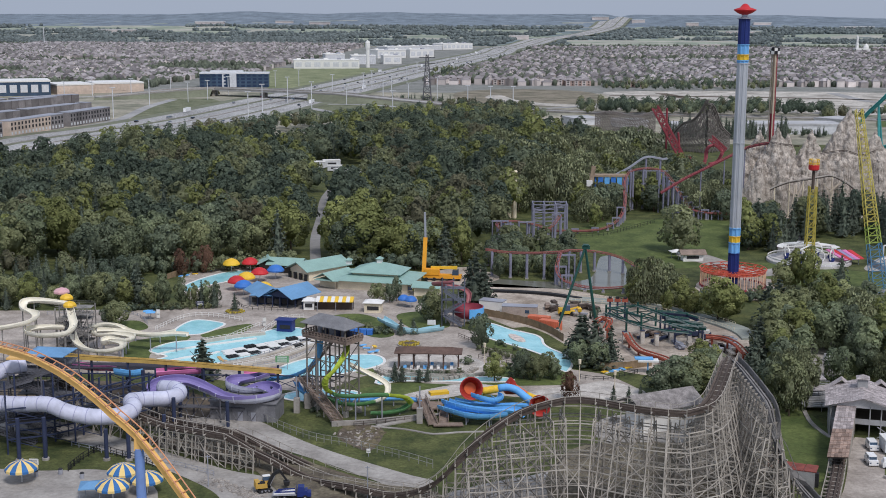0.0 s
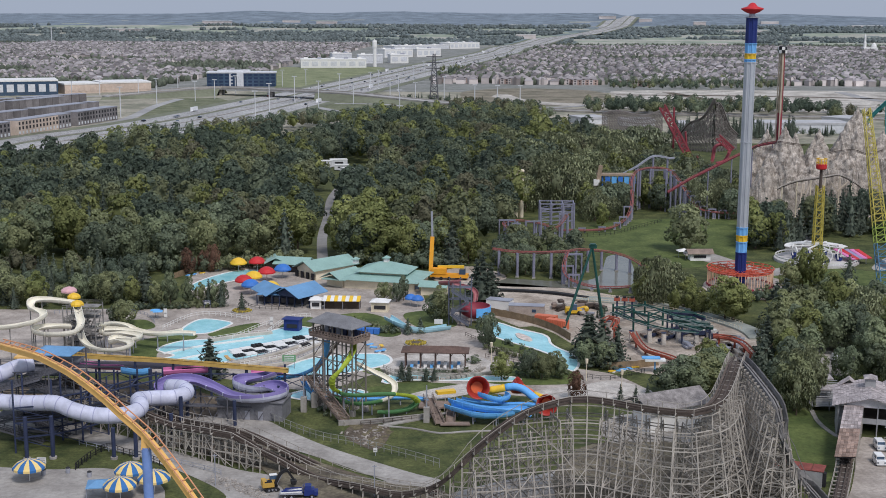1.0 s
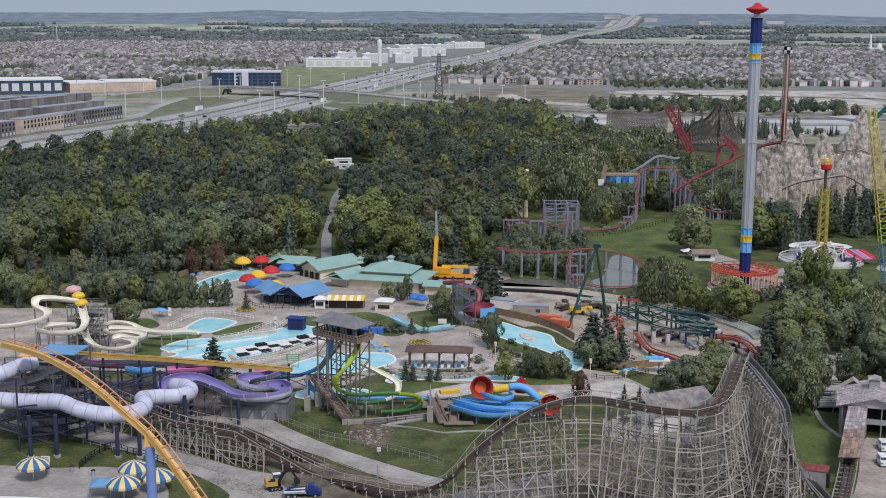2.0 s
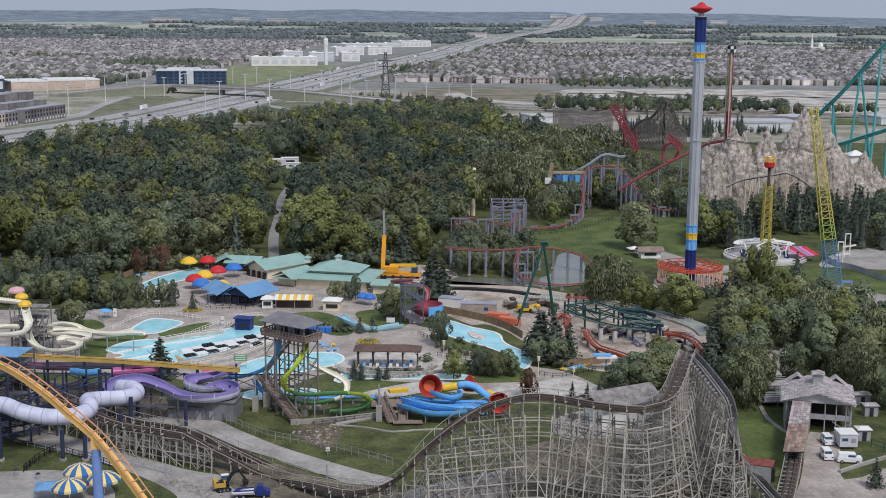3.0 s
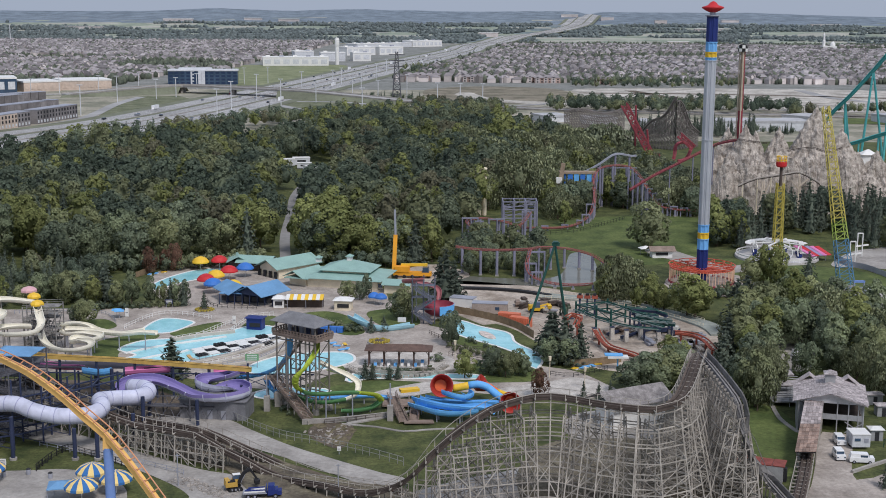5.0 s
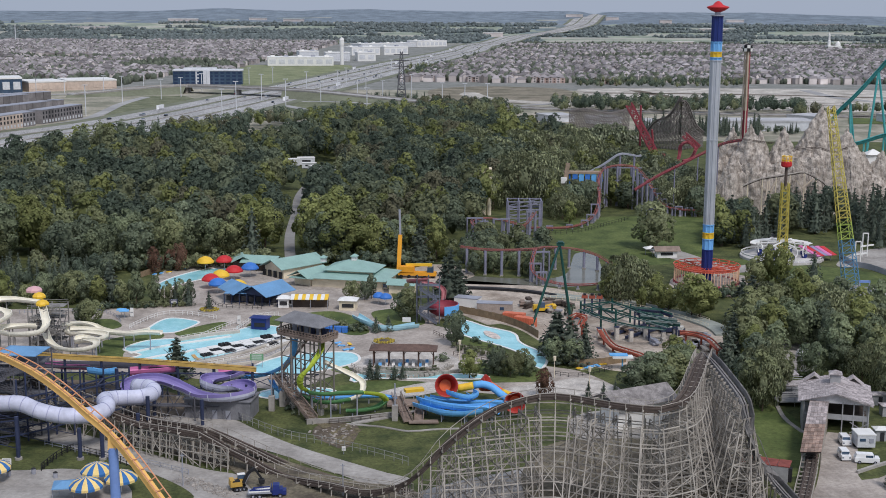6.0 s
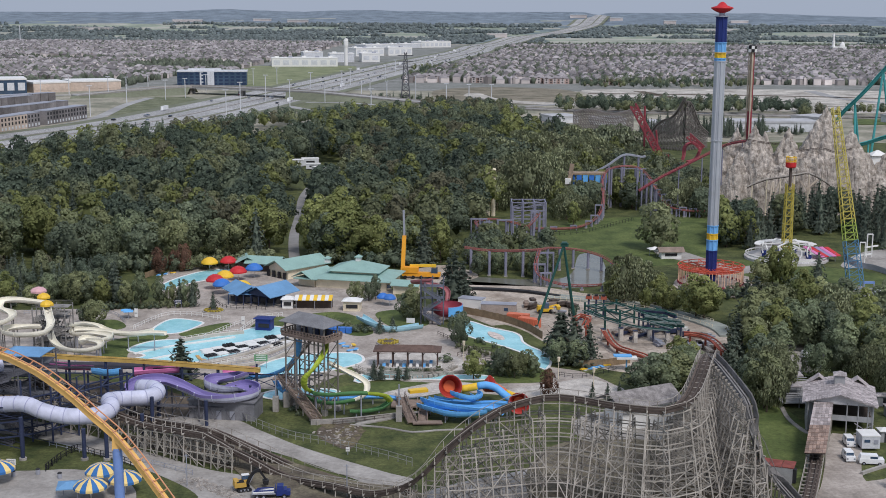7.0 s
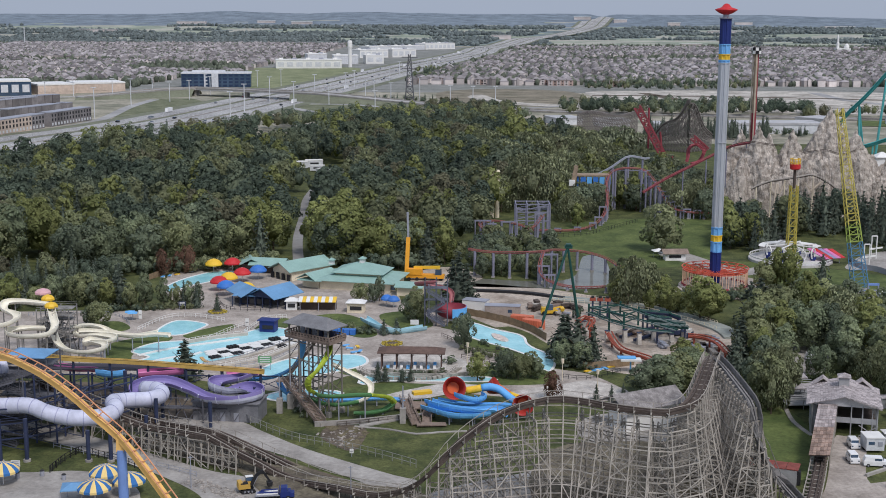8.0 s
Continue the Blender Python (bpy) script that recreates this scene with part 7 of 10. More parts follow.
# vehicles
def van(p, rz, body, label, L=4.9, cargo=False):
    x, y = p
    t = thing("van", p, label, "van", "parked vehicles")
    c, s = math.cos(rz), math.sin(rz)
    at3 = lambda u, v, z: (x + u * c - v * s, y + u * s + v * c, z)
    part("body", Mesh().box(at3(0, 0, 0.35), (L, 1.9, 0.95), rz).box(at3(-L * 0.1, 0, 1.29), (L * 0.76, 1.75, 0.75), rz, 0, 0.9), body, t)
    part("windscreen", Mesh().box(at3(L * 0.27, 0, 1.3), (0.14, 1.5, 0.55), rz), GLASS, t)
    for v in (-1, 1):
        part("side_window", Mesh().box(at3(L * 0.08, v * 0.83, 1.36), (L * 0.3, 0.1, 0.45), rz), GLASS, t)
    for u in (-L * 0.32, L * 0.32):
        for v in (-0.85, 0.85):
            w = part("tyre", Mesh().cyl(at3(u, v - 0.12, 0.35), at3(u, v + 0.12, 0.35), 0.36, 0.36, 14), BLACK, t)
            part("rim", Mesh().cyl(at3(u, v - 0.14, 0.35), at3(u, v + 0.14, 0.35), 0.2, 0.2, 10), STEEL, w)
    for v in (-0.7, 0.7):
        part("headlight", Mesh().box(at3(L / 2, v, 0.75), (0.08, 0.35, 0.22), rz), GLASS, t)


VW = paint("white_car_paint", (0.82, 0.82, 0.82), 0.25)
van((83.1, 245.1), -0.12, VW, "white panel van parked by a trailer", 4.8)
van((79.2, 247.3), -1.57, VW, "white utility cart parked on the drive", 3.6)
van((82.0, 256.3), -1.57, VW, "white utility cart parked on the drive", 3.6)
van((134.5, 401.3), 1.3, VW, "white box truck by the lawn", 5.5)
van((92.3, 325.5), 0.2, VW, "white car under trees", 4.4)
t = thing("site_trailer", (85.2, 251.5), "white boxy site trailer with a pale roof", "trailer")
x, y = (85.4, 252.2)
y += 2.5
part("body", Mesh().box((x, y, 0.6), (3.7, 4.2, 2.6)), mat("trailer_white", (0.6, 0.61, 0.63), 0.5, 0.08, 2), t)
part("roof", Mesh().box((x, y, 3.2), (3.9, 4.4, 0.2)), WHITE, t)
part("vent", Mesh().box((x + 1.0, y - 2.12, 1.6), (0.9, 0.15, 0.9)), STEEL, t)
part("window", Mesh().box((x - 0.8, y - 2.12, 1.9), (1.2, 0.1, 0.6)), GLASS, t)
for s in (-1.6, 1.6):
    part("wheel", Mesh().cyl((x + s, y - 0.15, 0.4), (x + s, y + 0.15, 0.4), 0.4, 0.4, 12), BLACK, t)
for p, w in (((90.5, 259.4), 2.6), ((98.4, 284.7), 3.5), ((97.6, 276.2), 3.0)):
    t = thing("shed", p, "small grey utility shed", "shed")
    part("wall", Mesh().box((*p, 0), (w, 2.4, 2.4)), GREYWALL, t)
    part("roof", hip(Mesh(), p, w, 2.4, 2.4, 0.6, 0, 0.3, 1), WHITE if w < 2.8 else GREY_ROOF, t)
    part("door", Mesh().box((p[0], p[1] - 1.22, 0), (0.9, 0.1, 2.0)), DARK, t)
m = Mesh().sweep(smooth([(79.3, 238.9), (85.0, 243.1), (95.3, 250.0)], 2), [(-.3, 0), (.3, 0), (.3, .6), (-.3, .6)])
structure("kerb_wall", m, CONCRETE, "low concrete kerb wall beside the drive", "kerb")
structure("path_kerb", Mesh().sweep(smooth([(74.3, 282.0), (73.7, 272.8), (75.2, 263.9), (76.7, 262.8)], 2), [(-.5, 0), (.5, 0), (.5, .25), (-.5, .25)]), CONCRETE, "pale concrete path edge by the lawn", "kerb")
fence([(90.7, 254.4), (92.4, 251.6), (97.1, 248.3)], 1.8, DKGREEN, "dark green mesh fence", 2.0)

# ---------------- building site ----------------
def trailer(p, w, d, h, rz, wall, label, kind="site_cabin"):
    t = thing(kind, p, label, "cabin")
    part("body", Mesh().box((*p, 0.4), (w, d, h), rz), wall, t)
    part("roof", Mesh().box((*p, h + 0.4), (w + .2, d + .2, 0.15), rz), STEEL, t)
    part("window", Mesh().box((p[0] + w * .2, p[1] - d / 2 - w * .2 * math.sin(-rz), 1.6), (1.2, 0.3, 0.9), rz), GLASS, t)
    for s in (-0.35, 0.35):
        part("skid", Mesh().box((p[0] + s * w * math.cos(rz), p[1] + s * w * math.sin(rz), 0), (0.8, d * .8, 0.4), rz), DARK, t)


TAN = mat("tan_siding", (0.36, 0.30, 0.26), 0.8, 0.15, 3)
trailer((3.8, 378.9), 7.5, 4, 3.0, -0.35, WHITE, "white site cabin on bare earth")
trailer((11.8, 371.8), 10.5, 3.6, 3.0, -0.12, TAN, "long tan site cabin on bare earth")
RUST = paint("orange_red_container", (0.62, 0.17, 0.09), 0.6, 0.15)
for p, rz in (((17.2, 362.0), -0.35), ((20.2, 356.7), -0.55)):
    t = thing("shipping_container", p, "orange-red steel shipping container on bare earth", "container", "containers")
    L = 6.4
    part("body", Mesh().box((*p, 0.1), (L, 2.4, 2.6), rz), RUST, t)
    for k in range(12):
        u = (k / 11 - 0.5) * (L - 0.4)
        part("corrugation", Mesh().box((p[0] + u * math.cos(rz) + 1.22 * math.sin(rz), p[1] + u * math.sin(rz) - 1.22 * math.cos(rz), 0.25), (0.22, 0.12, 2.3), rz), RUST, t)


def loader(p, rz, L=5.0, label="yellow wheeled loader on bare earth"):
    t = thing("loader", p, label, "digger")
    c, s = math.cos(rz), math.sin(rz)
    f = lambda u, v, z: (p[0] + u * c - v * s, p[1] + u * s + v * c, z)
    YEL = bpy.data.materials["yellow_paint"]
    part("chassis", Mesh().box(f(0, 0, 0.6), (L, 2.0, 0.9), rz).box(f(-L * .3, 0, 1.5), (L * .35, 1.9, 0.8), rz), YEL, t)
    part("cab", Mesh().box(f(L * .05, 0, 1.4), (1.6, 1.7, 1.7), rz, 0, 0.9), GLASS, t)
    part("boom", Mesh().beam(f(L * .1, 0.4, 1.6), f(L * .75, 0.4, 2.4), 0.4), YEL, t)
    part("bucket", Mesh().box(f(L * .78, 0, 1.2), (0.9, 2.4, 1.0), rz, 0, 1.3), YEL, t)
    for u in (-L * .33, L * .33):
        for v in (-1.1, 1.1):
            part("tyre", Mesh().cyl(f(u, v - .25, 0.65), f(u, v + .25, 0.65), 0.68, 0.68, 14), BLACK, t)


loader((25.9, 374.4), 0.1, 5.0)
def excavator(p, rz):
    t = thing("excavator", p, "yellow and black tracked excavator on the service road", "excavator")
    c, s = math.cos(rz), math.sin(rz)
    f = lambda u, v, z: (p[0] + u * c - v * s, p[1] + u * s + v * c, z)
    PLANT = paint("worn_plant_yellow", (0.55, 0.34, 0.07), 0.6, 0.25)
    for v in (-1.05, 1.05):
        tr = part("track", Mesh().sweep([f(math.cos(a) * (1.35 if abs(math.cos(a)) > 0.3 else 1.0), v, 0.42 + 0.4 * math.sin(a)) for a in (i * math.pi / 8 for i in range(17))], [(-.3, -.06), (.3, -.06), (.3, .06), (-.3, .06)]), BLACK, t)
        part("track_frame", Mesh().box(f(0, v, 0.25), (2.2, 0.4, 0.4), rz), STEEL, t)
        for u in (-1.0, -0.35, 0.35, 1.0):
            part("roller", Mesh().cyl(f(u, v - .25, 0.4), f(u, v + .25, 0.4), 0.24, 0.24, 10), DARK, tr)
    part("turntable", Mesh().cyl(f(0, 0, 0.7), f(0, 0, 1.0), 0.75, 0.75, 14), DARK, t)
    part("body", Mesh().box(f(-0.7, 0, 1.0), (2.2, 2.3, 0.9), rz, 0, 0.96).box(f(-1.4, 0, 1.0), (0.9, 2.2, 1.25), rz, 0, 0.9), PLANT, t)
    part("hood", Mesh().box(f(-0.7, -0.55, 1.9), (1.5, 1.0, 0.28), rz, 0, 0.9), BLACK, t)
    part("exhaust", Mesh().cyl(f(-0.9, -0.6, 2.1), f(-0.9, -0.6, 2.7), 0.07, 0.07, 8), STEEL, t)
    cab = part("cab", Mesh().box(f(0.5, 0.65, 1.0), (1.5, 1.0, 1.0), rz), PLANT, t)
    part("cab_glass", Mesh().box(f(0.5, 0.65, 2.0), (1.45, 0.96, 0.8), rz, 0, 0.9), GLASS, cab)
    part("cab_roof", Mesh().box(f(0.5, 0.65, 2.8), (1.45, 1.0, 0.1), rz), WHITE, cab)
    part("boom", Mesh().sweep(smooth([f(0.7, -0.3, 1.3), f(1.7, -0.3, 3.2), f(3.0, -0.3, 3.9)], 0.4), [(-.2, -.28), (.2, -.28), (.2, .28), (-.2, .28)]), BLACK, t)
    part("ram", Mesh().cyl(f(1.0, -0.3, 1.2), f(2.1, -0.3, 3.2), 0.09, 0.09, 8), STEEL, t)
    part("arm", Mesh().beam(f(2.8, -0.3, 4.1), f(4.3, -0.3, 1.7), 0.3, 0.4), BLACK, t)
    part("bucket", Mesh().box(f(4.2, -0.3, 0.8), (0.8, 1.0, 0.9), rz, 0, 1.3), DARK, t)


excavator((-40.6, 227.6), 0.35)
x, y, rz = -35.0, 224.2, 0.12
t = thing("truck", (x, y), "dark blue flatbed truck with steel parts on the service road", "truck")
at3 = lambda u, v, z: (x + u * math.cos(rz) - v * math.sin(rz), y + u * math.sin(rz) + v * math.cos(rz), z)
part("chassis", Mesh().box(at3(0, 0, 0.6), (6.6, 0.9, 0.3), rz), BLACK, t)
part("bed", Mesh().box(at3(-1.2, 0, 0.95), (4.4, 2.2, 0.22), rz), STEEL, t)
part("headboard", Mesh().box(at3(0.95, 0, 1.15), (0.12, 2.2, 1.1), rz), NAVY, t)
cab = part("cab", Mesh().box(at3(2.1, 0, 0.6), (1.9, 2.0, 1.1), rz).box(at3(1.85, 0, 1.7), (1.3, 1.9, 0.75), rz, 0, 0.86), NAVY, t)
part("windscreen", Mesh().box(at3(2.45, 0, 1.74), (0.14, 1.6, 0.6), rz), GLASS, cab)
part("bonnet", Mesh().box(at3(3.3, 0, 0.6), (0.9, 1.8, 0.75), rz, 0, 0.94), NAVY, cab)
for k in range(6):
    part("load_bar", Mesh().beam(at3(-3.2 + 0.15 * k, -0.9 + k * .33, 1.3 + (k % 2) * .2), at3(0.7, -0.8 + k * .3, 1.35 + (k % 3) * .15), 0.2), NAVY if k % 2 else WHITE, t)
for u in (-2.4, -1.2, 2.6):
    for v in (-1, 1):
        w = part("tyre", Mesh().cyl(at3(u, v - .15, 0.45), at3(u, v + .15, 0.45), 0.46, 0.46, 12), BLACK, t)
        part("rim", Mesh().cyl(at3(u, v - .17, 0.45), at3(u, v + .17, 0.45), 0.22, 0.22, 10), STEEL, w)
# crane
p = (-18.0, 423.7)
t = thing("mobile_crane", p, "orange mobile crane with an upright telescopic boom", "crane")
CR = paint("crane_orange", (0.80, 0.36, 0.03))
part("carrier", Mesh().box((p[0] + 5, p[1], 0.9), (13, 2.8, 1.2), -0.1), CR, t)
part("house", Mesh().box((p[0] + 1.5, p[1], 2.1), (5, 2.6, 1.9), -0.1), CR, t)
part("cab", Mesh().box((p[0] + 9.5, p[1] - .8, 2.1), (2.2, 2.0, 1.8), -0.1, 0, 0.9), GLASS, t)
part("boom", Mesh().beam((p[0] - 1.4, p[1], 2.0), (-18.9, 426.0, 14.4), 1.35, 1.3), CR, t, "orange boom section")
part("boom_tip", Mesh().beam((-18.9, 426.0, 14.2), (-19.1, 426.0, 23.0), 0.7), STEEL, t)
part("jib", Mesh().beam((p[0] + 1, p[1] + 1, 4.2), (p[0] + 10, p[1] + .5, 4.4), 0.9, 0.9), YELLOW, t)
for k in range(5):
    for v in (-1.3, 1.3):
        part("tyre", Mesh().cyl((p[0] - .5 + k * 2.7, p[1] + v - .2, 0.6), (p[0] - .5 + k * 2.7, p[1] + v + .2, 0.6), 0.62, 0.62, 12), BLACK, t)
# dark green A-frame support
t = thing("a_frame_support", (23.9, 355.4), "tall dark green steel A-frame coaster support", "support")
top = Vector((29.9, 360.0, 23.5))
for p in ((21.8, 354.1), (33.8, 361.1), (34.1, 369.6)):
    l = part("leg", Mesh().cyl((*p, 0), top, 0.40, 0.34, 12), DKGREEN, t)
    part("footing", Mesh().box((*p, -0.1), (2.0, 2.0, 0.9)), CONCRETE, l)
part("cap", Mesh().box((top.x + .2, top.y, top.z - .4), (2.2, 1.2, 0.9)).box((top.x + .2, top.y, top.z + 0.5), (1.5, 1.8, 0.35)), DKGREEN, t)
# dark green low coaster frame under erection
GGS = mat("grey_green_steel", (0.15, 0.19, 0.18), 0.5, 0.15, 3)
t = thing("unfinished_coaster", (44.3, 349.4), "dark green steel coaster frame under construction", "coaster")
pts = [((36.3, 359.1), 5.9), ((41.1, 349.4), 6.9), ((44.6, 344.4), 7.0), ((51.0, 361.6), 4.6), ((47.1, 372.8), 3.7)]
for p, hh in pts:
    part("column", stand(Mesh(), *p, hh + 1, 0.3), DKGREEN, t)
for i in range(len(pts)):
    (p, h0), (q_, h1) = pts[i], pts[(i + 1) % len(pts)]
    part("beam", Mesh().beam((*p, h0), (*q_, h1), 0.34), DKGREEN, t)
    part("beam", Mesh().beam((*p, h0 - 2), (*q_, h1 - 2), 0.3).beam((*p, h0), (*q_, h1 - 2), 0.2), DKGREEN, t)
for pts3 in ([(35.6, 352.0, 6.2), (41.7, 342.0, 5.7), (48.5, 335.0, 5.6), (56.1, 334.0, 5.1)], [(38.6, 358.0, 6.2), (44.2, 350.0, 5.9), (51.1, 342.0, 5.8), (57.9, 336.0, 5.1)], [(45.6, 362.0, 6.0), (50.3, 354.0, 5.9), (54.8, 346.0, 5.8), (60.1, 340.0, 5.1)]):
    pth = smooth(pts3, 1.5)
    for o in (-0.7, 0.7):
        part("track_rail", Mesh().sweep(pth, [(o - .13, -.13), (o + .13, -.13), (o + .13, .13), (o - .13, .13)]), DKGREEN if o < 0 else GGS, t)
    for q_ in pth[::2]:
        part("track_tie", Mesh().box((q_.x, q_.y, q_.z - .3), (1.6, 0.25, 0.25)), DKGREEN, t)
for a_, b_ in (((43.8, 345.0, 0.8), (54.9, 356.5, 0.8)), ((47.2, 341.4, 0.8), (58.5, 353.2, 0.8))):
    part("girder", Mesh().beam(a_, b_, 0.7), DKSTEEL, t)
BRICK = paint("brick_red_track", (0.30, 0.075, 0.045), 0.6, 0.25)
steel_coaster("steel_coaster", [(39.7, 338.0, 4.0), (40.7, 333.0, 2.6), (42.0, 328.0, 2.1), (44.2, 324.0, 2.2), (48.1, 320.0, 1.8), (48.7, 314.0, 1.7)], "brick red steel coaster track lying on the building site", BRICK, BRICK, BRICK, 6, 0.9, 0.2, 0.5, 0.3, 0.6)
steel_coaster("steel_coaster", [(61.0, 336.0, 3.9), (64.7, 335.0, 3.8), (67.6, 330.0, 3.6), (68.7, 322.0, 2.9)], "brick red steel coaster curve on the building site", BRICK, BRICK, BRICK, 5, 0.9, 0.2, 0.4, 0.3, 0.6)
steel_coaster("steel_coaster", [(31.8, 345.0, 5.1), (34.0, 347.0, 6.1), (36.1, 346.0, 5.7), (34.6, 341.0, 4.5)], "brick red bend of stored coaster track", BRICK, BRICK, BRICK, 4, 0.8, 0.2, 0.4, 0.3, 0.6)
SCR = random.Random(21)
YARD = [(55.4, 359.7), (74.9, 350.3), (67.3, 320.4), (52.1, 337.2), (35.7, 342.9), (32.0, 336.7)]
kinds_ = [("timber_stack", TIMBER, "stack of pale timber on bare earth"), ("steel_stack", STEEL, "stack of grey steel parts on bare earth"), ("pallet", DECK, "brown pallet of parts on bare earth"), ("pipe_stack", TIMBER_DARK, "stack of dark pipes on bare earth")]
n_ = 0
while n_ < 44:
    x, y = SCR.uniform(20, 70), SCR.uniform(305, 405)
    if not (inside(x, y, YARD) or inside(x, y, [(3.0, 395.4), (21.4, 404.4), (37.6, 380.7), (29.8, 369.4), (13.4, 383.8)])):
        continue
    nm, mm, lab = kinds_[n_ % 4]
    t = thing(nm, (x, y), lab, "stack", "site stacks")
    rz = SCR.uniform(0, 3)
    for k in range(SCR.randint(2, 4)):
        part("layer", Mesh().box((x + SCR.uniform(-.2, .2), y + SCR.uniform(-.2, .2), k * 0.45), (SCR.uniform(2, 5), SCR.uniform(0.9, 1.6), 0.4), rz + SCR.uniform(-.1, .1)), mm, t)
    n_ += 1
board_fence([(-0.2, 373.6), (7.9, 367.3), (14.3, 360.6), (19.6, 352.0), (23.1, 342.5)], 2.2, mat("fence_boards", (0.25, 0.18, 0.11), 0.9, 0.25, 2), "brown board fence round the building site")
board_fence([(30.7, 314.1), (37.3, 315.4), (44.3, 318.7)], 2.0, bpy.data.materials["fence_boards"], "brown board fence by the path")
board_fence([(-100.0, 442.3), (-93.5, 444.6), (-77.1, 443.2)], 2.0, bpy.data.materials["fence_boards"], "brown board fence behind the pool")
board_fence([(-106.7, 420.6), (-103.2, 430.3), (-100.0, 442.3)], 2.0, bpy.data.materials["fence_boards"], "brown board fence behind the pool")
GREYGREEN = mat("grey_green_path", (0.30, 0.32, 0.29), 0.9, 0.12, 8)
for off in (0,):
    pth = smooth([(28.2, 396.2), (38.7, 392.5), (49.0, 388.8), (58.5, 381.4), (67.1, 370.5), (74.6, 356.9), (76.0, 346.5)], 3)
    structure("raised_walk", Mesh().sweep(pth, [(-3, 0), (3, 0), (3, 0.6), (-3, 0.6)]), GREYGREEN, "grey-green raised path curving past the site", "path")
    fence([(p.x + .8, p.y + 3.3) for p in pth[::6]], 1.3, CREAM, "pale railing along the raised path", 2.0)
    fence([(p.x - .8, p.y - 3.3) for p in pth[::6]], 1.3, CREAM, "pale railing along the raised path", 2.0)
structure("black_liner", Mesh().sweep(smooth([(2.1, 406.3), (12.2, 404.9), (22.2, 401.9), (31.8, 395.5)], 3), [(-1.0, 0), (1.0, 0), (1.0, 0.8), (-1.0, 0.8)]), BLACK, "black sheeted bank by the pond", "bank")

# fences and railings round the plaza
fence([(-92.6, 350.1), (-87.9, 364.5), (-81.1, 367.6), (-70.0, 362.2)], 1.3, WHITE, "white railing round the splash pool", 1.6)
fence([(-70.5, 339.9), (-66.3, 350.9), (-62.7, 358.3)], 1.3, WHITE, "white railing by the ramp", 1.6)
fence([(-61.8, 347.7), (-58.6, 363.3), (-52.5, 367.0)], 1.3, WHITE, "white railing by the pump box", 1.6)
fence([(-47.6, 268.9), (-36.2, 257.8), (-26.1, 252.7), (-16.3, 246.7), (-9.2, 241.3)], 1.8, mat("wire_mesh_post", (0.26, 0.26, 0.24), 0.7), "wire mesh fence below the grass bank", 1.8)
fence([(-0.4, 324.2), (6.9, 318.9), (16.8, 311.2)], 1.1, TIMBER_DARK, "dark railing by the river", 1.6)
fence([(-6.0, 346.8), (-1.2, 338.8), (2.6, 331.1), (10.2, 329.0)], 1.1, TIMBER_DARK, "dark railing by the plaza", 1.6)
fence([(-58.8, 375.5), (-71.1, 377.4), (-75.7, 385.0)], 1.1, BLACK, "black railing at the snack pavilion", 1.6)
fence([(-96.9, 357.3), (-104.0, 368.3), (-117.1, 370.1), (-129.8, 367.5)], 1.1, STEEL, "grey railing on the plaza edge", 2.0)
fence([(25.0, 306.3), (30.6, 304.9), (39.8, 311.7)], 1.1, BLACK, "dark railing by the path", 1.6)
# loungers and tables
LR = random.Random(8)
for k, p in enumerate(((31.6, 311.5), (33.0, 312.1), (34.5, 313.2), (36.3, 314.3), (37.9, 315.4), (-31.9, 334.9), (-30.6, 332.0), (-29.0, 328.0), (-28.6, 333.8), (-27.6, 329.2), (-102.9, 424.5), (-101.0, 426.5), (-98.9, 428.5), (-95.3, 434.5))):
    t = thing("lounger", p, "blue sun lounger on the paving" if k % 4 else "yellow sun lounger on the paving", "lounger", "loungers")
    part("bed", Mesh().box((*p, 0.35), (2.0, 0.9, 0.2), LR.uniform(0, 3)), SLBLUE if k % 4 else YELLOW, t)
    part("leg_frame", Mesh().box((*p, 0), (1.4, 0.6, 0.35)), WHITE, t)
t = thing("splash_fountain", (42.9, 315.5), "blue and white splash fountain canopy", "fountain")
p = (42.4, 311.8)
part("post", stand(Mesh(), *p, 3.4, 0.2), SLBLUE, t)
part("canopy", Mesh().box((*p, 3.2), (5.2, 2.6, 0.4)), WHITE, t)
part("beam", Mesh().box((p[0] - 1, p[1] + .5, 3.7), (4.6, 2.0, 0.3)), SLBLUE, t)
for p in ((24.6, 303.8), (1.2, 318.7), (32.3, 294.4)):
    t = thing("street_lamp", p, "pale lamp post with a drum lantern", "lamp", "lamp posts")
    part("pole", stand(Mesh(), *p, 4.6, 0.09), CREAM, t)
    part("lantern", Mesh().cyl((*p, 4.5), (*p, 5.6), 0.32, 0.4, 10), CREAM, t)
structure("path_kerb", Mesh().sweep(smooth([(-23.7, 266.7), (-16.2, 265.0), (-10.0, 262.1), (-5.1, 263.3), (1.0, 264.2)], 2), [(-.35, 0), (.35, 0), (.35, .2), (-.35, .2)]), CONCRETE, "pale narrow path edge on the grass bank", "kerb")
structure("path_kerb", Mesh().sweep(smooth([(-22.5, 266.8), (-17.7, 269.6), (-11.7, 273.8), (-7.9, 276.7)], 2), [(-.6, 0), (.6, 0), (.6, .3), (-.6, .3)]), CONCRETE, "pale concrete walk below the slides", "path")
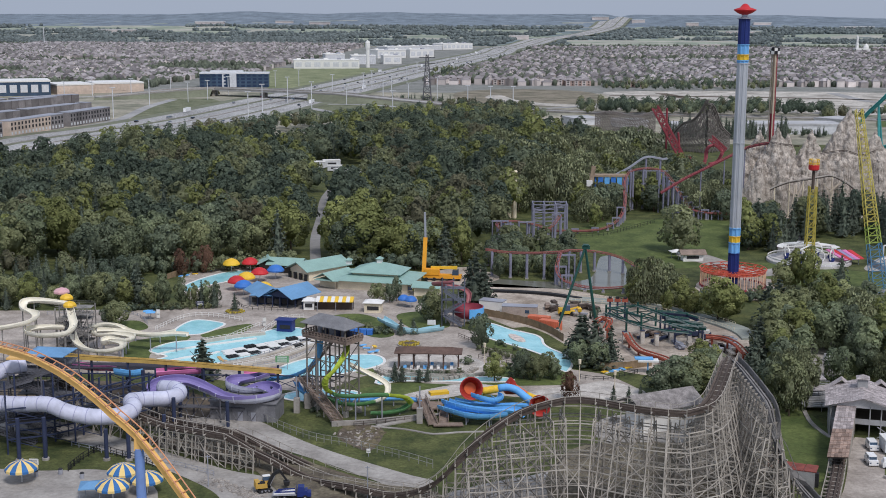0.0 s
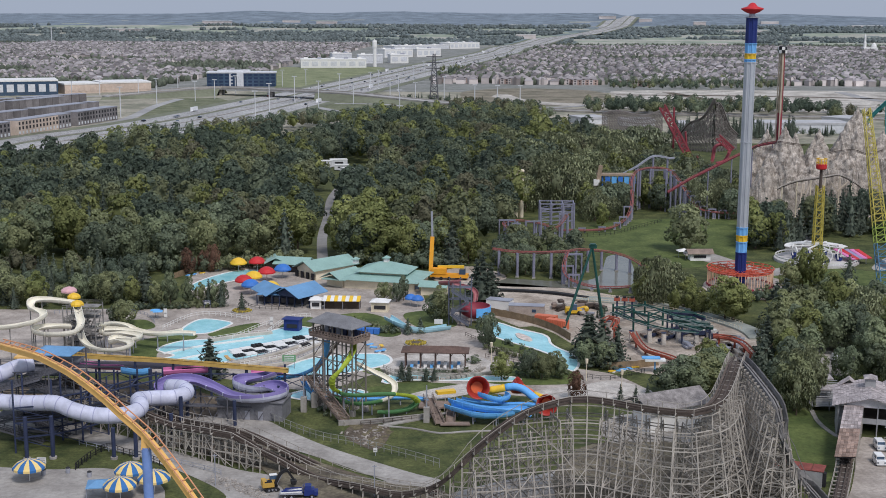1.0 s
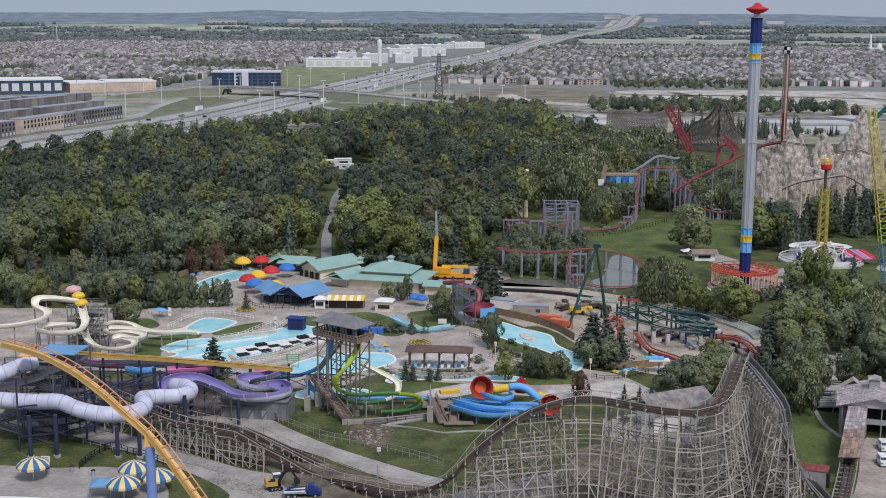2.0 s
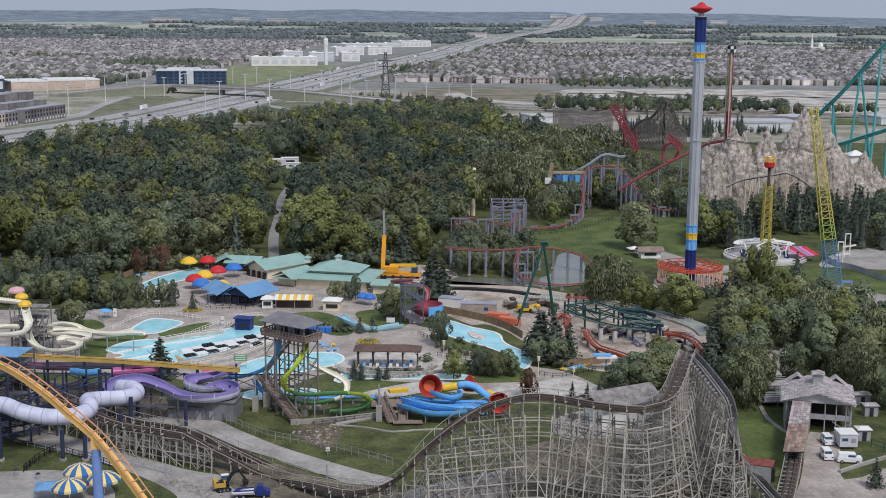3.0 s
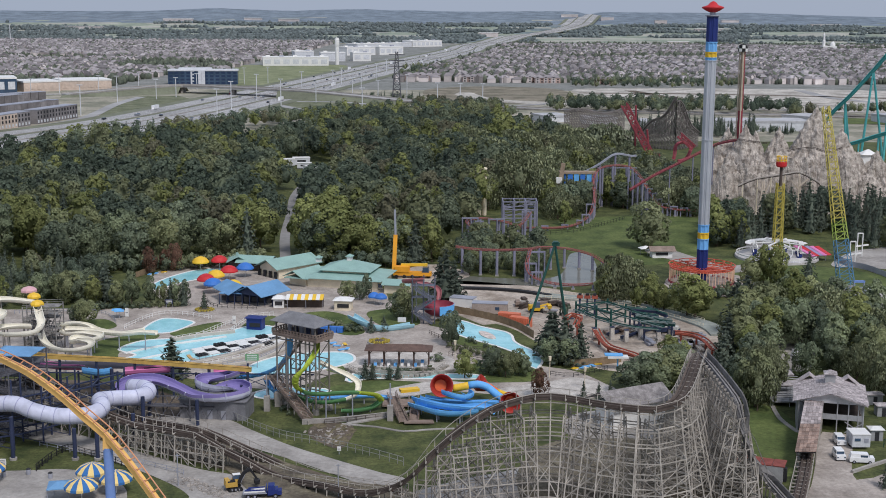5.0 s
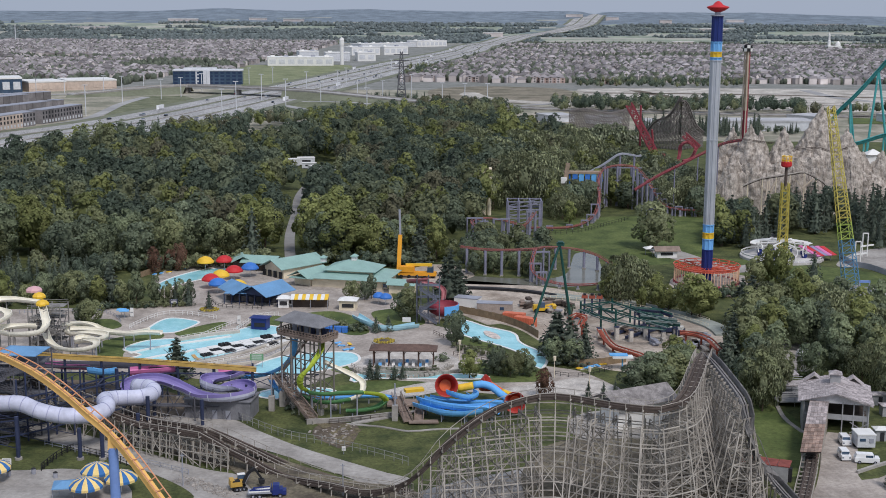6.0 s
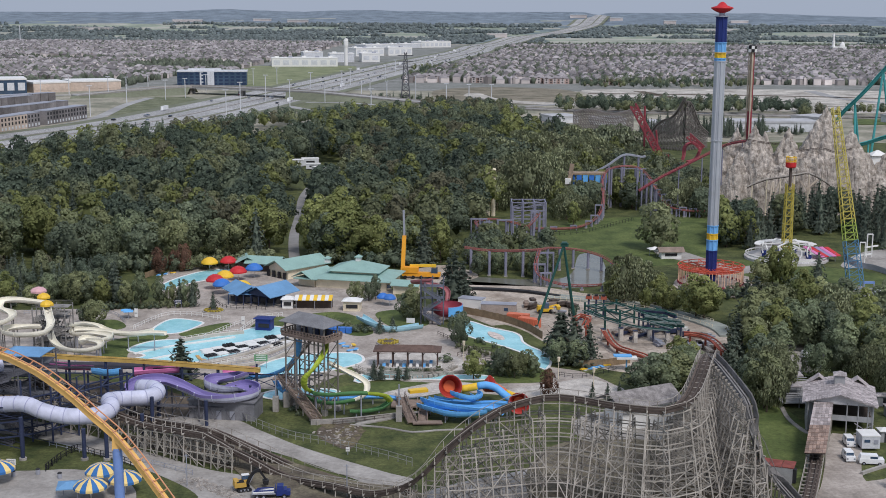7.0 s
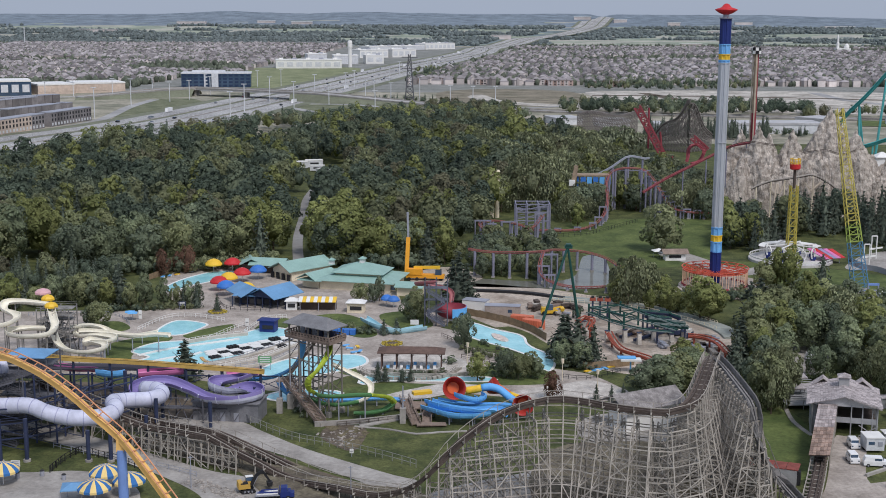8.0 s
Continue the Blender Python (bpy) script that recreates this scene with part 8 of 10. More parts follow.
# lean-to roof beside the turn
t = thing("shed", (38.7, 270.9), "low shed with a grey weathered roof behind the coaster", "shed")
p = (39.8, 269.7)
part("wall", Mesh().box((p[0], p[1], 0), (14, 7, 5.4), 0.5), WHITE, t)
part("roof", gable(Mesh(), (p[0], p[1]), 9, 16, 5.4, 2.6, math.pi / 2 + 0.5, 0.5), mat("old_grey_roof", (0.25, 0.228, 0.222), 0.9, 0.35, 1.5, fine=0.7, second=(0.34, 0.315, 0.305)), t)

# ---------------- single trees ----------------
for kind, p, s, w in (("conifer", (-68.6, 302.5), 0.7, 1.9), ("conifer", (26.2, 325.0), 0.85, 1.7), ("conifer", (27.3, 326.0), 0.88, 1.6), ("conifer", (29.5, 316.8), 0.85, 1.8), ("conifer", (33.9, 321.2), 0.74, 1.25), ("conifer", (27.2, 318.5), 0.6, 1.6), ("round", (30.1, 315.2), 0.55, 1.0), ("round", (25.8, 316.7), 0.55, 1.1),
                     ("round", (0.3, 334.6), 0.72, 0.8), ("tall", (-13.8, 362.5), 0.72, 0.95), ("round", (-15.4, 363.1), 0.66, 0.9), ("conifer", (-1.5, 387.3), 1.15, 1.4), ("conifer", (-3.3, 391.2), 0.95, 1.4), ("conifer", (1.2, 389.7), 0.9, 1.4),
                     ("bronze", (21.0, 287.3), 0.6, 0.7), ("bush", (9.6, 307.4), 1.1, 1.2), ("round", (13.7, 304.5), 0.5, 0.9), ("round", (17.0, 306.6), 0.5, 0.9), ("light", (3.6, 303.0), 0.5, 1.2), ("round", (10.9, 305.9), 0.55, 0.9), ("tall", (18.6, 304.6), 0.4, 0.9),
                     ("round", (47.2, 293.8), 0.74, 1.2), ("round", (51.5, 295.8), 0.8, 1.2), ("round", (55.6, 299.7), 0.8, 1.0), ("round", (42.8, 291.4), 0.6, 1.2), ("round", (48.6, 290.2), 0.6, 1.2), ("light", (56.1, 314.8), 0.55, 1.2), ("light", (58.5, 312.2), 0.5, 1.2),
                     ("round", (-32.3, 386.3), 0.6, 0.8), ("round", (-28.6, 388.8), 0.5, 0.8), ("tall", (-26.4, 390.5), 0.55, 0.7), ("tall", (-97.4, 377.9), 0.72, 0.8), ("tall", (-92.0, 379.3), 0.62, 0.75), ("tall", (-88.4, 380.2), 0.5, 0.8), ("tall", (-84.5, 380.6), 0.52, 0.75), ("tall", (-82.0, 381.9), 0.55, 0.7), ("tall", (-101.6, 377.2), 0.6, 0.8),
                     ("conifer", (-106.5, 384.0), 0.9, 1.1), ("light", (-109.7, 380.0), 0.6, 1.0), ("round", (-117.9, 381.3), 0.9, 0.9), ("round", (-104.9, 354.4), 0.66, 1.0), ("round", (-107.8, 355.7), 0.45, 1.0), ("conifer", (-108.7, 387.9), 0.85, 1.1), ("bronze", (-103.3, 426.4), 0.7, 0.7), ("bronze", (-95.7, 432.5), 0.8, 0.62), ("bronze", (-99.6, 434.3), 0.6, 0.7),
                     ("round", (-102.7, 378.5), 0.5, 0.8), ("round", (-127.6, 387.3), 0.7, 1), ("light", (-137.6, 375.4), 0.8, 1.0), ("round", (-145.7, 378.9), 0.8, 1.0), ("round", (-154.0, 382.5), 0.9, 1),
                     ("willow", (51.1, 386.0), 1.3, 0.8), ("willow", (56.4, 392.5), 1.1, 0.8), ("round", (50.5, 403.1), 0.7, 0.9), ("round", (75.7, 479.6), 1.35, 1.1), ("willow", (26.8, 626.2), 1.7, 1.0), ("willow", (40.1, 637.0), 1.8, 1.0), ("willow", (20.2, 691.7), 1.8, 1.1), ("willow", (36.9, 717.7), 1.9, 1.1), ("willow", (68.8, 682.4), 1.8, 1.1), ("willow", (11.4, 729.4), 1.8, 1.1), ("willow", (51.7, 658.8), 1.6, 1.0), ("light", (33.4, 788.6), 1.8, 1.2), ("round", (52.2, 564.5), 1.0, 1.0), ("round", (60.5, 571.5), 1.1, 1.0), ("light", (48.2, 533.6), 0.7, 0.9), ("willow", (70.0, 278.5), 0.95, 0.75), ("willow", (71.9, 290.7), 1.0, 0.8), ("willow", (74.4, 288.5), 0.9, 0.8), ("round", (88.5, 306.3), 0.75, 0.9), ("willow", (100.1, 302.7), 0.8, 0.9), ("willow", (102.8, 296.1), 0.9, 0.9), ("willow", (102.9, 286.1), 0.95, 0.9), ("round", (103.5, 278.4), 0.8, 0.9), ("willow", (110.1, 291.6), 1.0, 0.9), ("round", (96.9, 310.6), 0.7, 0.9), ("light", (72.4, 367.1), 0.9, 1.25), ("light", (70.3, 369.2), 0.85, 1.2), ("conifer", (82.4, 357.1), 1.0, 1.5), ("conifer", (86.5, 362.7), 1.05, 1.6), ("conifer", (72.1, 320.6), 1.0, 1.3), ("conifer", (69.4, 312.5), 0.8, 1.3),
                     ("light", (107.5, 411.5), 0.95, 0.8), ("light", (104.2, 415.8), 0.85, 0.9), ("tall", (98.0, 409.5), 0.7, 1.0), ("light", (76.8, 378.7), 0.58, 1.3), ("round", (66.5, 383.6), 0.42, 1.2), ("round", (60.9, 386.3), 0.42, 1.2), ("conifer", (119.4, 416.4), 0.85, 1.2), ("bush", (109.7, 411.6), 1.2, 1.2), ("willow", (17.0, 576.2), 1.2, 1.0), ("willow", (31.4, 580.3), 1.9, 1.0), ("willow", (22.6, 588.5), 1.5, 1.0), ("willow", (67.4, 754.8), 1.8, 1.2), ("willow", (50.7, 731.7), 1.8, 1.2), ("willow", (88.3, 776.6), 1.7, 1.2), ("willow", (103.5, 786.7), 1.6, 1.2),
                     ("light", (-42.6, 450.5), 1.45, 1.15), ("light", (-35.5, 449.7), 1.25, 1.15), ("light", (-47.5, 456.5), 1.5, 1.0), ("light", (-29.0, 451.0), 1.1, 1.1), ("light", (-44.0, 466.0), 1.6, 1.1), ("light", (-6.9, 450.9), 1.1, 0.8), ("light", (-17.5, 461.3), 1.0, 1.0), ("conifer", (-12.9, 445.5), 1.2, 1.2), ("conifer", (-19.1, 301.7), 0.28, 1.3), ("conifer", (-14.9, 301.8), 0.26, 1.3), ("conifer", (-12.9, 301.9), 0.26, 1.3), ("conifer", (-20.9, 301.7), 0.34, 1.3),
                     ("conifer", (83.6, 230.8), 0.42, 1.3), ("bush", (34.1, 369.6), 0.8, 1), ("bush", (-3.3, 318.6), 0.5, 1.5), ("conifer", (31.3, 287.5), 0.3, 1.0), ("conifer", (34.9, 287.6), 0.3, 1.0), ("conifer", (37.8, 289.0), 0.3, 1.0)):
    tree(kind, *p, s, RNG, w)
woods("pond_trees", [(3.2, 424.4), (16.6, 422.0), (34.2, 427.3), (36.9, 463.3), (16.5, 479.7), (-0.9, 479.1)], 8, ["round", "tall"], 20, "trees by the pond", RNG, (), 0.7)
woods("left_trees", [(-179.7, 363.2), (-149.1, 369.9), (-130.8, 375.6), (-111.5, 380.0), (-107.5, 384.7), (-115.8, 424.1), (-133.8, 431.1), (-202.0, 410.1)], 6.5, ["round", "tall", "conifer", "conifer"], 45, "trees behind the slides", RNG, (), 0.58, None, 0.6)
woods("pool_trees", [(-89.1, 376.1), (-79.7, 378.7), (-80.7, 384.0), (-90.1, 382.2)], 4.2, ["conifer"], 30, "small conical trees by the pool", RNG, (), 0.5)
woods("tower_trees", [(97.3, 482.8), (111.4, 477.5), (127.1, 536.9), (111.5, 543.7)], 8, ["light", "round"], 14, "trees behind the swing tower", RNG, (), 0.95)
woods("pondside_trees", [(46.3, 381.0), (58.2, 379.1), (65.9, 373.4), (68.4, 393.4), (60.8, 410.0), (52.0, 414.1)], 8, ["round", "willow", "light"], 14, "trees behind the raised path", RNG, (), 0.55)

# hedges and shrub rows
woods("hedge", [(-107.3, 371.1), (-80.0, 378.7), (-80.8, 382.5), (-108.5, 375.5)], 2.0, ["bush"], 12, "clipped dark hedge along the plaza", RNG, (), 0.42)
woods("shrub_row", [(-20.9, 307.7), (-11.6, 304.4), (-2.5, 308.1), (-2.5, 311.2), (-11.7, 307.9), (-21.1, 311.2)], 1.9, ["bush"], 10, "low shrubs below the pavilion terrace", RNG, (), 0.3)
woods("shrub_row", [(-39.9, 359.0), (-29.0, 346.1), (-24.1, 348.8), (-25.2, 355.4), (-29.8, 352.6), (-39.7, 365.2)], 2.0, ["bush"], 8, "low shrubs round the flume basin", RNG, (), 0.38)
woods("shrub_row", [(-1.9, 331.0), (9.9, 318.9), (20.9, 307.7), (21.4, 311.3), (10.7, 323.4), (-1.2, 335.8)], 2.2, ["bush"], 10, "low shrubs along the river bank", RNG, (), 0.36)
woods("shrub_row", [(-2.0, 341.8), (2.7, 338.3), (10.2, 330.2), (10.3, 334.3), (2.7, 342.0), (-1.7, 345.6)], 2.2, ["bush"], 8, "low shrubs by the railing", RNG, (), 0.33)
woods("shrub_row", [(-40.1, 277.2), (-32.6, 268.1), (-30.2, 269.3), (-36.4, 278.6)], 2.6, ["bush"], 5, "low scrub on the grass bank", RNG, (), 0.28)


def sign(p, w, h, z, material, label, bars=3, posts=2):
    """A panel on posts with plain bars for its lettering."""
    t = thing("sign", p, label, "sign")
    for k in range(posts):
        part("post", stand(Mesh(), p[0] + (k - (posts - 1) / 2) * w * 0.8, p[1], z + h * 0.9, 0.07), STEEL, t)
    part("panel", Mesh().box((p[0], p[1] - 0.1, z), (w, 0.12, h)), material, t)
    for k in range(bars):
        part("bar", Mesh().box((p[0], p[1] - 0.2, z + h * (k + 0.6) / (bars + 0.4)), (w * 0.75, 0.06, h * 0.1)), WHITE if material is not WHITE else GREYWALL, t)


sign((-50.2, 311.0), 3.4, 1.7, 2.0, paint("sign_green", (0.16, 0.34, 0.17)), "green striped sign panel by the pool")
sign((-88.1, 237.5), 1.8, 1.2, 1.0, WHITE, "small white notice on the grass")
sign((-85.7, 377.0), 2.2, 1.4, 1.2, DKSTEEL, "dark notice board beside the hedge")
sign((-95.4, 364.3), 1.0, 2.6, 0.2, WHITE, "white upright banner on the plaza", 1, 1)
sign((-62.4, 356.3), 1.0, 2.4, 0.2, WHITE, "white upright banner by the railing", 1, 1)
sign((-22.6, 247.6), 0.8, 0.9, 0.8, WHITE, "small white notice on the wire fence", 1, 1)
for p in ((-98.4, 364.2), (-97.3, 362.8)):
    t = thing("picnic_shade", p, "small blue shade canopy on the plaza", "canopy")
    part("roof", hip(Mesh(), p, 2.4, 2.0, 2.2, 0.5, 0.2, 0.2, 0.5), SLBLUE, t)
    part("post", stand(Mesh(), *p, 2.4, 0.07), STEEL, t)
t = thing("pump_tanks", (-34.6, 347.2), "row of blue plastic bins by the flume basin", "bins")
for k in range(4):
    q = (-36.2, 348.5)
    part("bin", Mesh().box((q[0] + k * 1.7, q[1] - k * .2, 0.05), (1.5, 1.6, 1.6), -0.1, 0, 1.08), BLUE, t)
# utility poles by the timber coaster
for p in ((-20.7, 224.5), (-51.6, 229.1)):
    t = thing("utility_pole", p, "thin grey utility pole beside the track", "pole", "utility poles")
    part("shaft", stand(Mesh(), *p, 6.5, 0.1), STEEL, t)
    part("crossarm", Mesh().box((p[0], p[1], 6.1), (0.9, 0.1, 0.12)), STEEL, t)
# stones scattered on the bare bank
ST = random.Random(77)
m = Mesh()
for k in range(90):
    a, b = ST.random(), ST.random()
    q = Vector((-31.8, 261.6)).lerp(Vector((-21.3, 266.8)), a).lerp(Vector((-24.2, 252.0)), b * 0.8)
    v, f = blob(ST, (q.x, q.y, 0.1), ST.uniform(0.12, 0.4), 0.6, 1)
    m.add(v, f)
for k in range(300):
    a, b = ST.random(), ST.random()
    q = Vector((-52.5, 233.2)).lerp(Vector((-41.1, 224.1)), a) + Vector((ST.uniform(-2, 2), ST.uniform(-2, 2)))
    v, f = blob(ST, (q.x, q.y, 0.1), ST.uniform(0.1, 0.32), 0.6, 1)
    m.add(v, f)
tagged(part("loose_stones", m, mat("field_stone", (0.30, 0.27, 0.24), 0.95, 0.3, 2, island=0.3)), "loose stones on bare banks", "stones", "", "stuff")

# bare ground below the timber trestles
area("trestle_dirt", [(15.3, 245.0), (21.2, 255.4), (31.0, 258.1), (50.0, 257.1), (58.0, 244.2), (54.1, 221.7), (18.5, 219.7), (12.9, 230.9)], 0.17, mat("trestle_earth", (0.135, 0.11, 0.085), 0.95, 0.35, 5, fine=0.8, second=(0.20, 0.175, 0.12)), "brown earth below the timber trestles", "earth")
area("trestle_dirt", [(-48.6, 250.5), (-39.6, 248.9), (-24.3, 234.4), (-8.7, 228.7), (-7.9, 221.4), (-31.2, 221.0), (-42.5, 235.3)], 0.17, bpy.data.materials["trestle_earth"], "brown earth below the low timber track", "earth")
area("service_yard", [(26.2, 271.8), (34.5, 277.7), (50.5, 273.9), (49.3, 259.6), (35.6, 256.8), (25.8, 260.2)], 0.15, CONCRETE, "pale yard beside the shed", "pavement")
WB = random.Random(19)
WORN = mat("worn_brown_grass", (0.135, 0.115, 0.062), 0.95, 0.35, 2, fine=0.9, second=(0.21, 0.175, 0.11))
wa, wb, wc = Vector((-30.6, 267.4)), Vector((-19.6, 264.5)), Vector((-23.1, 252.0))
for k in range(16):
    p = wa.lerp(wb, WB.random()).lerp(wc, WB.uniform(0, 0.85))
    r = WB.uniform(0.5, 2.0)
    ring = [(p.x + r * WB.uniform(0.5, 1.2) * math.cos(i * 0.57), p.y + r * 1.6 * WB.uniform(0.5, 1.2) * math.sin(i * 0.57)) for i in range(11)]
    area("worn_patch", ring, 0.1 + 0.003 * k, WORN, "small patch of worn brown earth in grass", "earth", hard=True)
# dark steel frame below the covered slide
t = thing("slide_scaffold", (-82.0, 258.7), "navy steel frame of platforms below the covered slide", "frame")
cols = [((-96.4, 245.7), 15.5), ((-89.4, 248.6), 15.0), ((-84.7, 252.8), 14.0), ((-80.8, 258.0), 13.0), ((-77.0, 262.5), 12.0), ((-72.6, 267.2), 11.0)]
for k, (p, hh) in enumerate(cols):
    for d in (0, 5.5):
        part("column", stand(Mesh(), p[0], p[1] + d, hh, 0.2), DKSTEEL, t)
    if k:
        q, hq = cols[k - 1]
        for z in (3.2, 6.4, 9.6):
            for u, v in (((*p, z), (*q, z)), ((p[0], p[1] + 5.5, z), (q[0], q[1] + 5.5, z)), ((*p, z), (p[0], p[1] + 5.5, z))):
                part("beam", Mesh().beam(u, v, 0.28), DKSTEEL, t)
            part("brace", Mesh().beam((*p, z - 3.0), (*q, z), 0.14), DKSTEEL, t)
        if k < 4:
            part("deck_grate", Mesh().add([(*p, 6.6), (*q, 6.6), (q[0], q[1] + 5.5, 6.6), (p[0], p[1] + 5.5, 6.6), (*p, 6.5), (*q, 6.5), (q[0], q[1] + 5.5, 6.5), (p[0], p[1] + 5.5, 6.5)], BOXF), BLACK, t)
            for z in (7.1, 7.6):
                part("guard_rail", Mesh().beam((*p, z), (*q, z), 0.09), DKSTEEL, t)
fence([(-81.0, 236.4), (-80.1, 243.1), (-78.2, 248.1), (-74.0, 245.5), (-69.3, 243.0), (-63.0, 238.0)], 1.6, BLACK, "black railing on the grass below the slides", 1.4, (0.3, 0.6, 1.0))
# train, machines and posts on the building site
t = thing("coaster_train", (42.5, 391.0), "red coaster cars parked on the raised track", "train")
for k in range(3):
    p = (38.7, 372.0, 5.0)
    c = part("car", Mesh().box((p[0] + k * 2.2, p[1] - k * .25, p[2]), (1.9, 1.5, 0.9), -0.1, 0, 0.85), BRICK, t)
    part("seat", Mesh().box((p[0] + k * 2.2, p[1] - k * .25, p[2] + 0.9), (0.9, 1.2, 0.5), -0.1), BLACK, c)
    part("track_base", Mesh().box((p[0] + k * 2.2, p[1] - k * .25, 0), (0.5, 0.8, p[2])), DKSTEEL, t)
for k, (p, hh) in enumerate((((44.7, 341.9), 3.6), ((48.3, 339.5), 3.4), ((53.0, 344.6), 2.6), ((32.0, 347.8), 4.6), ((34.0, 349.2), 4.2), ((39.9, 343.0), 3.0), ((57.6, 342.2), 2.4), ((61.2, 343.6), 2.8))):
    t = thing("concrete_pedestal", p, "pale concrete pedestal on the building site", "pedestal", "concrete pedestals")
    part("block", Mesh().box((*p, 0), (1.1, 1.1, hh), 0.2, 0, 0.92), WHITE_CONC if k else mat("pale_cast_concrete", (0.55, 0.51, 0.46), 0.9, 0.15, 2), t)
    if k == 0:
        WHITE_CONC = bpy.data.materials["pale_cast_concrete"]
    part("plate", Mesh().box((*p, hh), (1.3, 1.3, 0.12), 0.2), DKSTEEL, t)
for k, (p, q) in enumerate((((51.2, 350.0, 5.5), (59.0, 352.0, 4.1)), ((51.6, 346.0, 5.5), (61.8, 345.0, 4.5)), ((50.5, 355.0, 5.6), (59.6, 356.0, 4.6)), ((52.5, 341.0, 5.1), (61.9, 341.0, 4.5)), ((56.9, 360.0, 4.5), (61.4, 352.0, 4.4)))):
    t = thing("track_section", (p[0], p[1]), "dark green pipe section of coaster track on trestles", "track", "track sections")
    part("pipe", Mesh().cyl(p, q, 0.45, 0.45, 10), DKGREEN if k % 2 else DKSTEEL, t)
    for o in (-.7, .7):
        part("rail", Mesh().cyl((p[0], p[1] + o, p[2] + .6), (q[0], q[1] + o, q[2] + .6), 0.14, 0.14, 8), GGS if k % 2 else DKGREEN, t)
    for f in (0.1, 0.9):
        r_ = Vector(p).lerp(Vector(q), f)
        part("trestle", Mesh().box((r_.x, r_.y, 0), (0.35, 1.6, r_.z - 0.3)), DKSTEEL, t)
for p, rz in (((60.1, 349.9), 0.3), ((63.1, 347.4), 1.1)):
    t = thing("generator", p, "dark machine with a pale hood on the building site", "machine", "site machines")
    part("body", Mesh().box((*p, 0.5), (4.2, 1.9, 1.3), rz, 0, 0.95), DKSTEEL, t)
    part("hood", Mesh().box((*p, 1.8), (2.4, 1.8, 0.8), rz, 0, 0.85), OFFPALE if rz > 1 else mat("pale_hood", (0.55, 0.54, 0.50), 0.6, 0.15, 2), t)
    OFFPALE = bpy.data.materials["pale_hood"]
    for u in (-1.3, 1.3):
        c, s = math.cos(rz), math.sin(rz)
        part("tyre", Mesh().cyl((p[0] + u * c + s, p[1] + u * s - c, 0.5), (p[0] + u * c - s, p[1] + u * s + c, 0.5), 0.5, 0.5, 12), BLACK, t)

woods("tower_shrubs", [(67.5, 393.4), (79.8, 392.2), (93.5, 397.5), (94.6, 404.2), (81.0, 398.7), (69.5, 400.0)], 3.0, ["bush"], 10, "green shrubs before the swing tower", RNG, (), 0.8)

# timber side frame of the low track
SIDETIM = mat("grey_side_timber", (0.27, 0.25, 0.215), 0.9, 0.25, 3, fine=0.3, island=0.25)
t = thing("timber_trestle", (-55.5, 242.0), "pale timber side bracing of the low coaster track", "coaster bracing")
fa, fb, ha, hb = Vector((*(-65.7, 247.4), 0)), Vector((*(-44.4, 236.5), 0)), 4.7, 4.4
lace, prev = Mesh(), None
for i in range(15):
    f = i / 14
    p, h = fa.lerp(fb, f), ha + (hb - ha) * f + 0.5 * math.sin(f * math.pi)
    part("post", Mesh().beam(p, (p.x, p.y + 1.2, h), 0.2), SIDETIM, t)
    part("post", Mesh().beam((p.x, p.y + 4.2, 0), (p.x, p.y + 3.4, h), 0.2), SIDETIM, t)
    lace.beam((p.x, p.y + .4, h * .4), (p.x, p.y + 3.9, h * .4), 0.13)
    if prev:
        q, g = prev
        for z in (0.25, 0.5, 0.75, 1.0):
            lace.beam((p.x, p.y + 1.2 * z, h * z), (q.x, q.y + 1.2 * z, g * z), 0.14)
            lace.beam((p.x, p.y + 4.2 - .8 * z, h * z), (q.x, q.y + 4.2 - .8 * z, g * z), 0.14)
        z = (i % 3) / 3
        lace.beam((p.x, p.y + 1.2 * z, h * z), (q.x, q.y + 1.2 * (z + .33), g * (z + .33)), 0.13)
        if i % 4 == 0:
            lace.beam((p.x, p.y + 1.2, h), (q.x, q.y + .3, g * .3), 0.13)
    prev = (p, h)
tagged(part("lattice", lace, SIDETIM, t), kind="stuff")


# ---------------- far rides ----------------
# grey-columned red coaster behind the pond
PG = mat("purple_grey_steel", (0.24, 0.24, 0.31), 0.5, 0.1, 4)
steel_coaster("steel_coaster", [(1.6, 432.0, 9.6), (8.9, 429.0, 9.2), (18.5, 427.0, 9.4), (27.3, 429.0, 9.5), (31.7, 436.0, 8.8), (41.2, 442.0, 7.2), (48.8, 438.0, 6.0), (53.6, 428.0, 4.4)], "red coaster straight on tall purple-grey columns", REDTRACK, REDTRACK, PG, 6, 0.5, 0.1, 0.18, 0.5)
steel_coaster("steel_coaster", [(2.3, 470.0, 4.3), (6.0, 475.0, 5.2), (9.9, 480.0, 6.5), (6.1, 490.0, 8.8), (12.5, 500.0, 8.6), (21.7, 505.0, 6.4), (27.2, 500.0, 5.9), (31.9, 505.0, 10.4)], "red coaster helix on purple-grey columns", REDTRACK, REDTRACK, PG, 5, 0.6, 0.1, 0.2, 0.5)
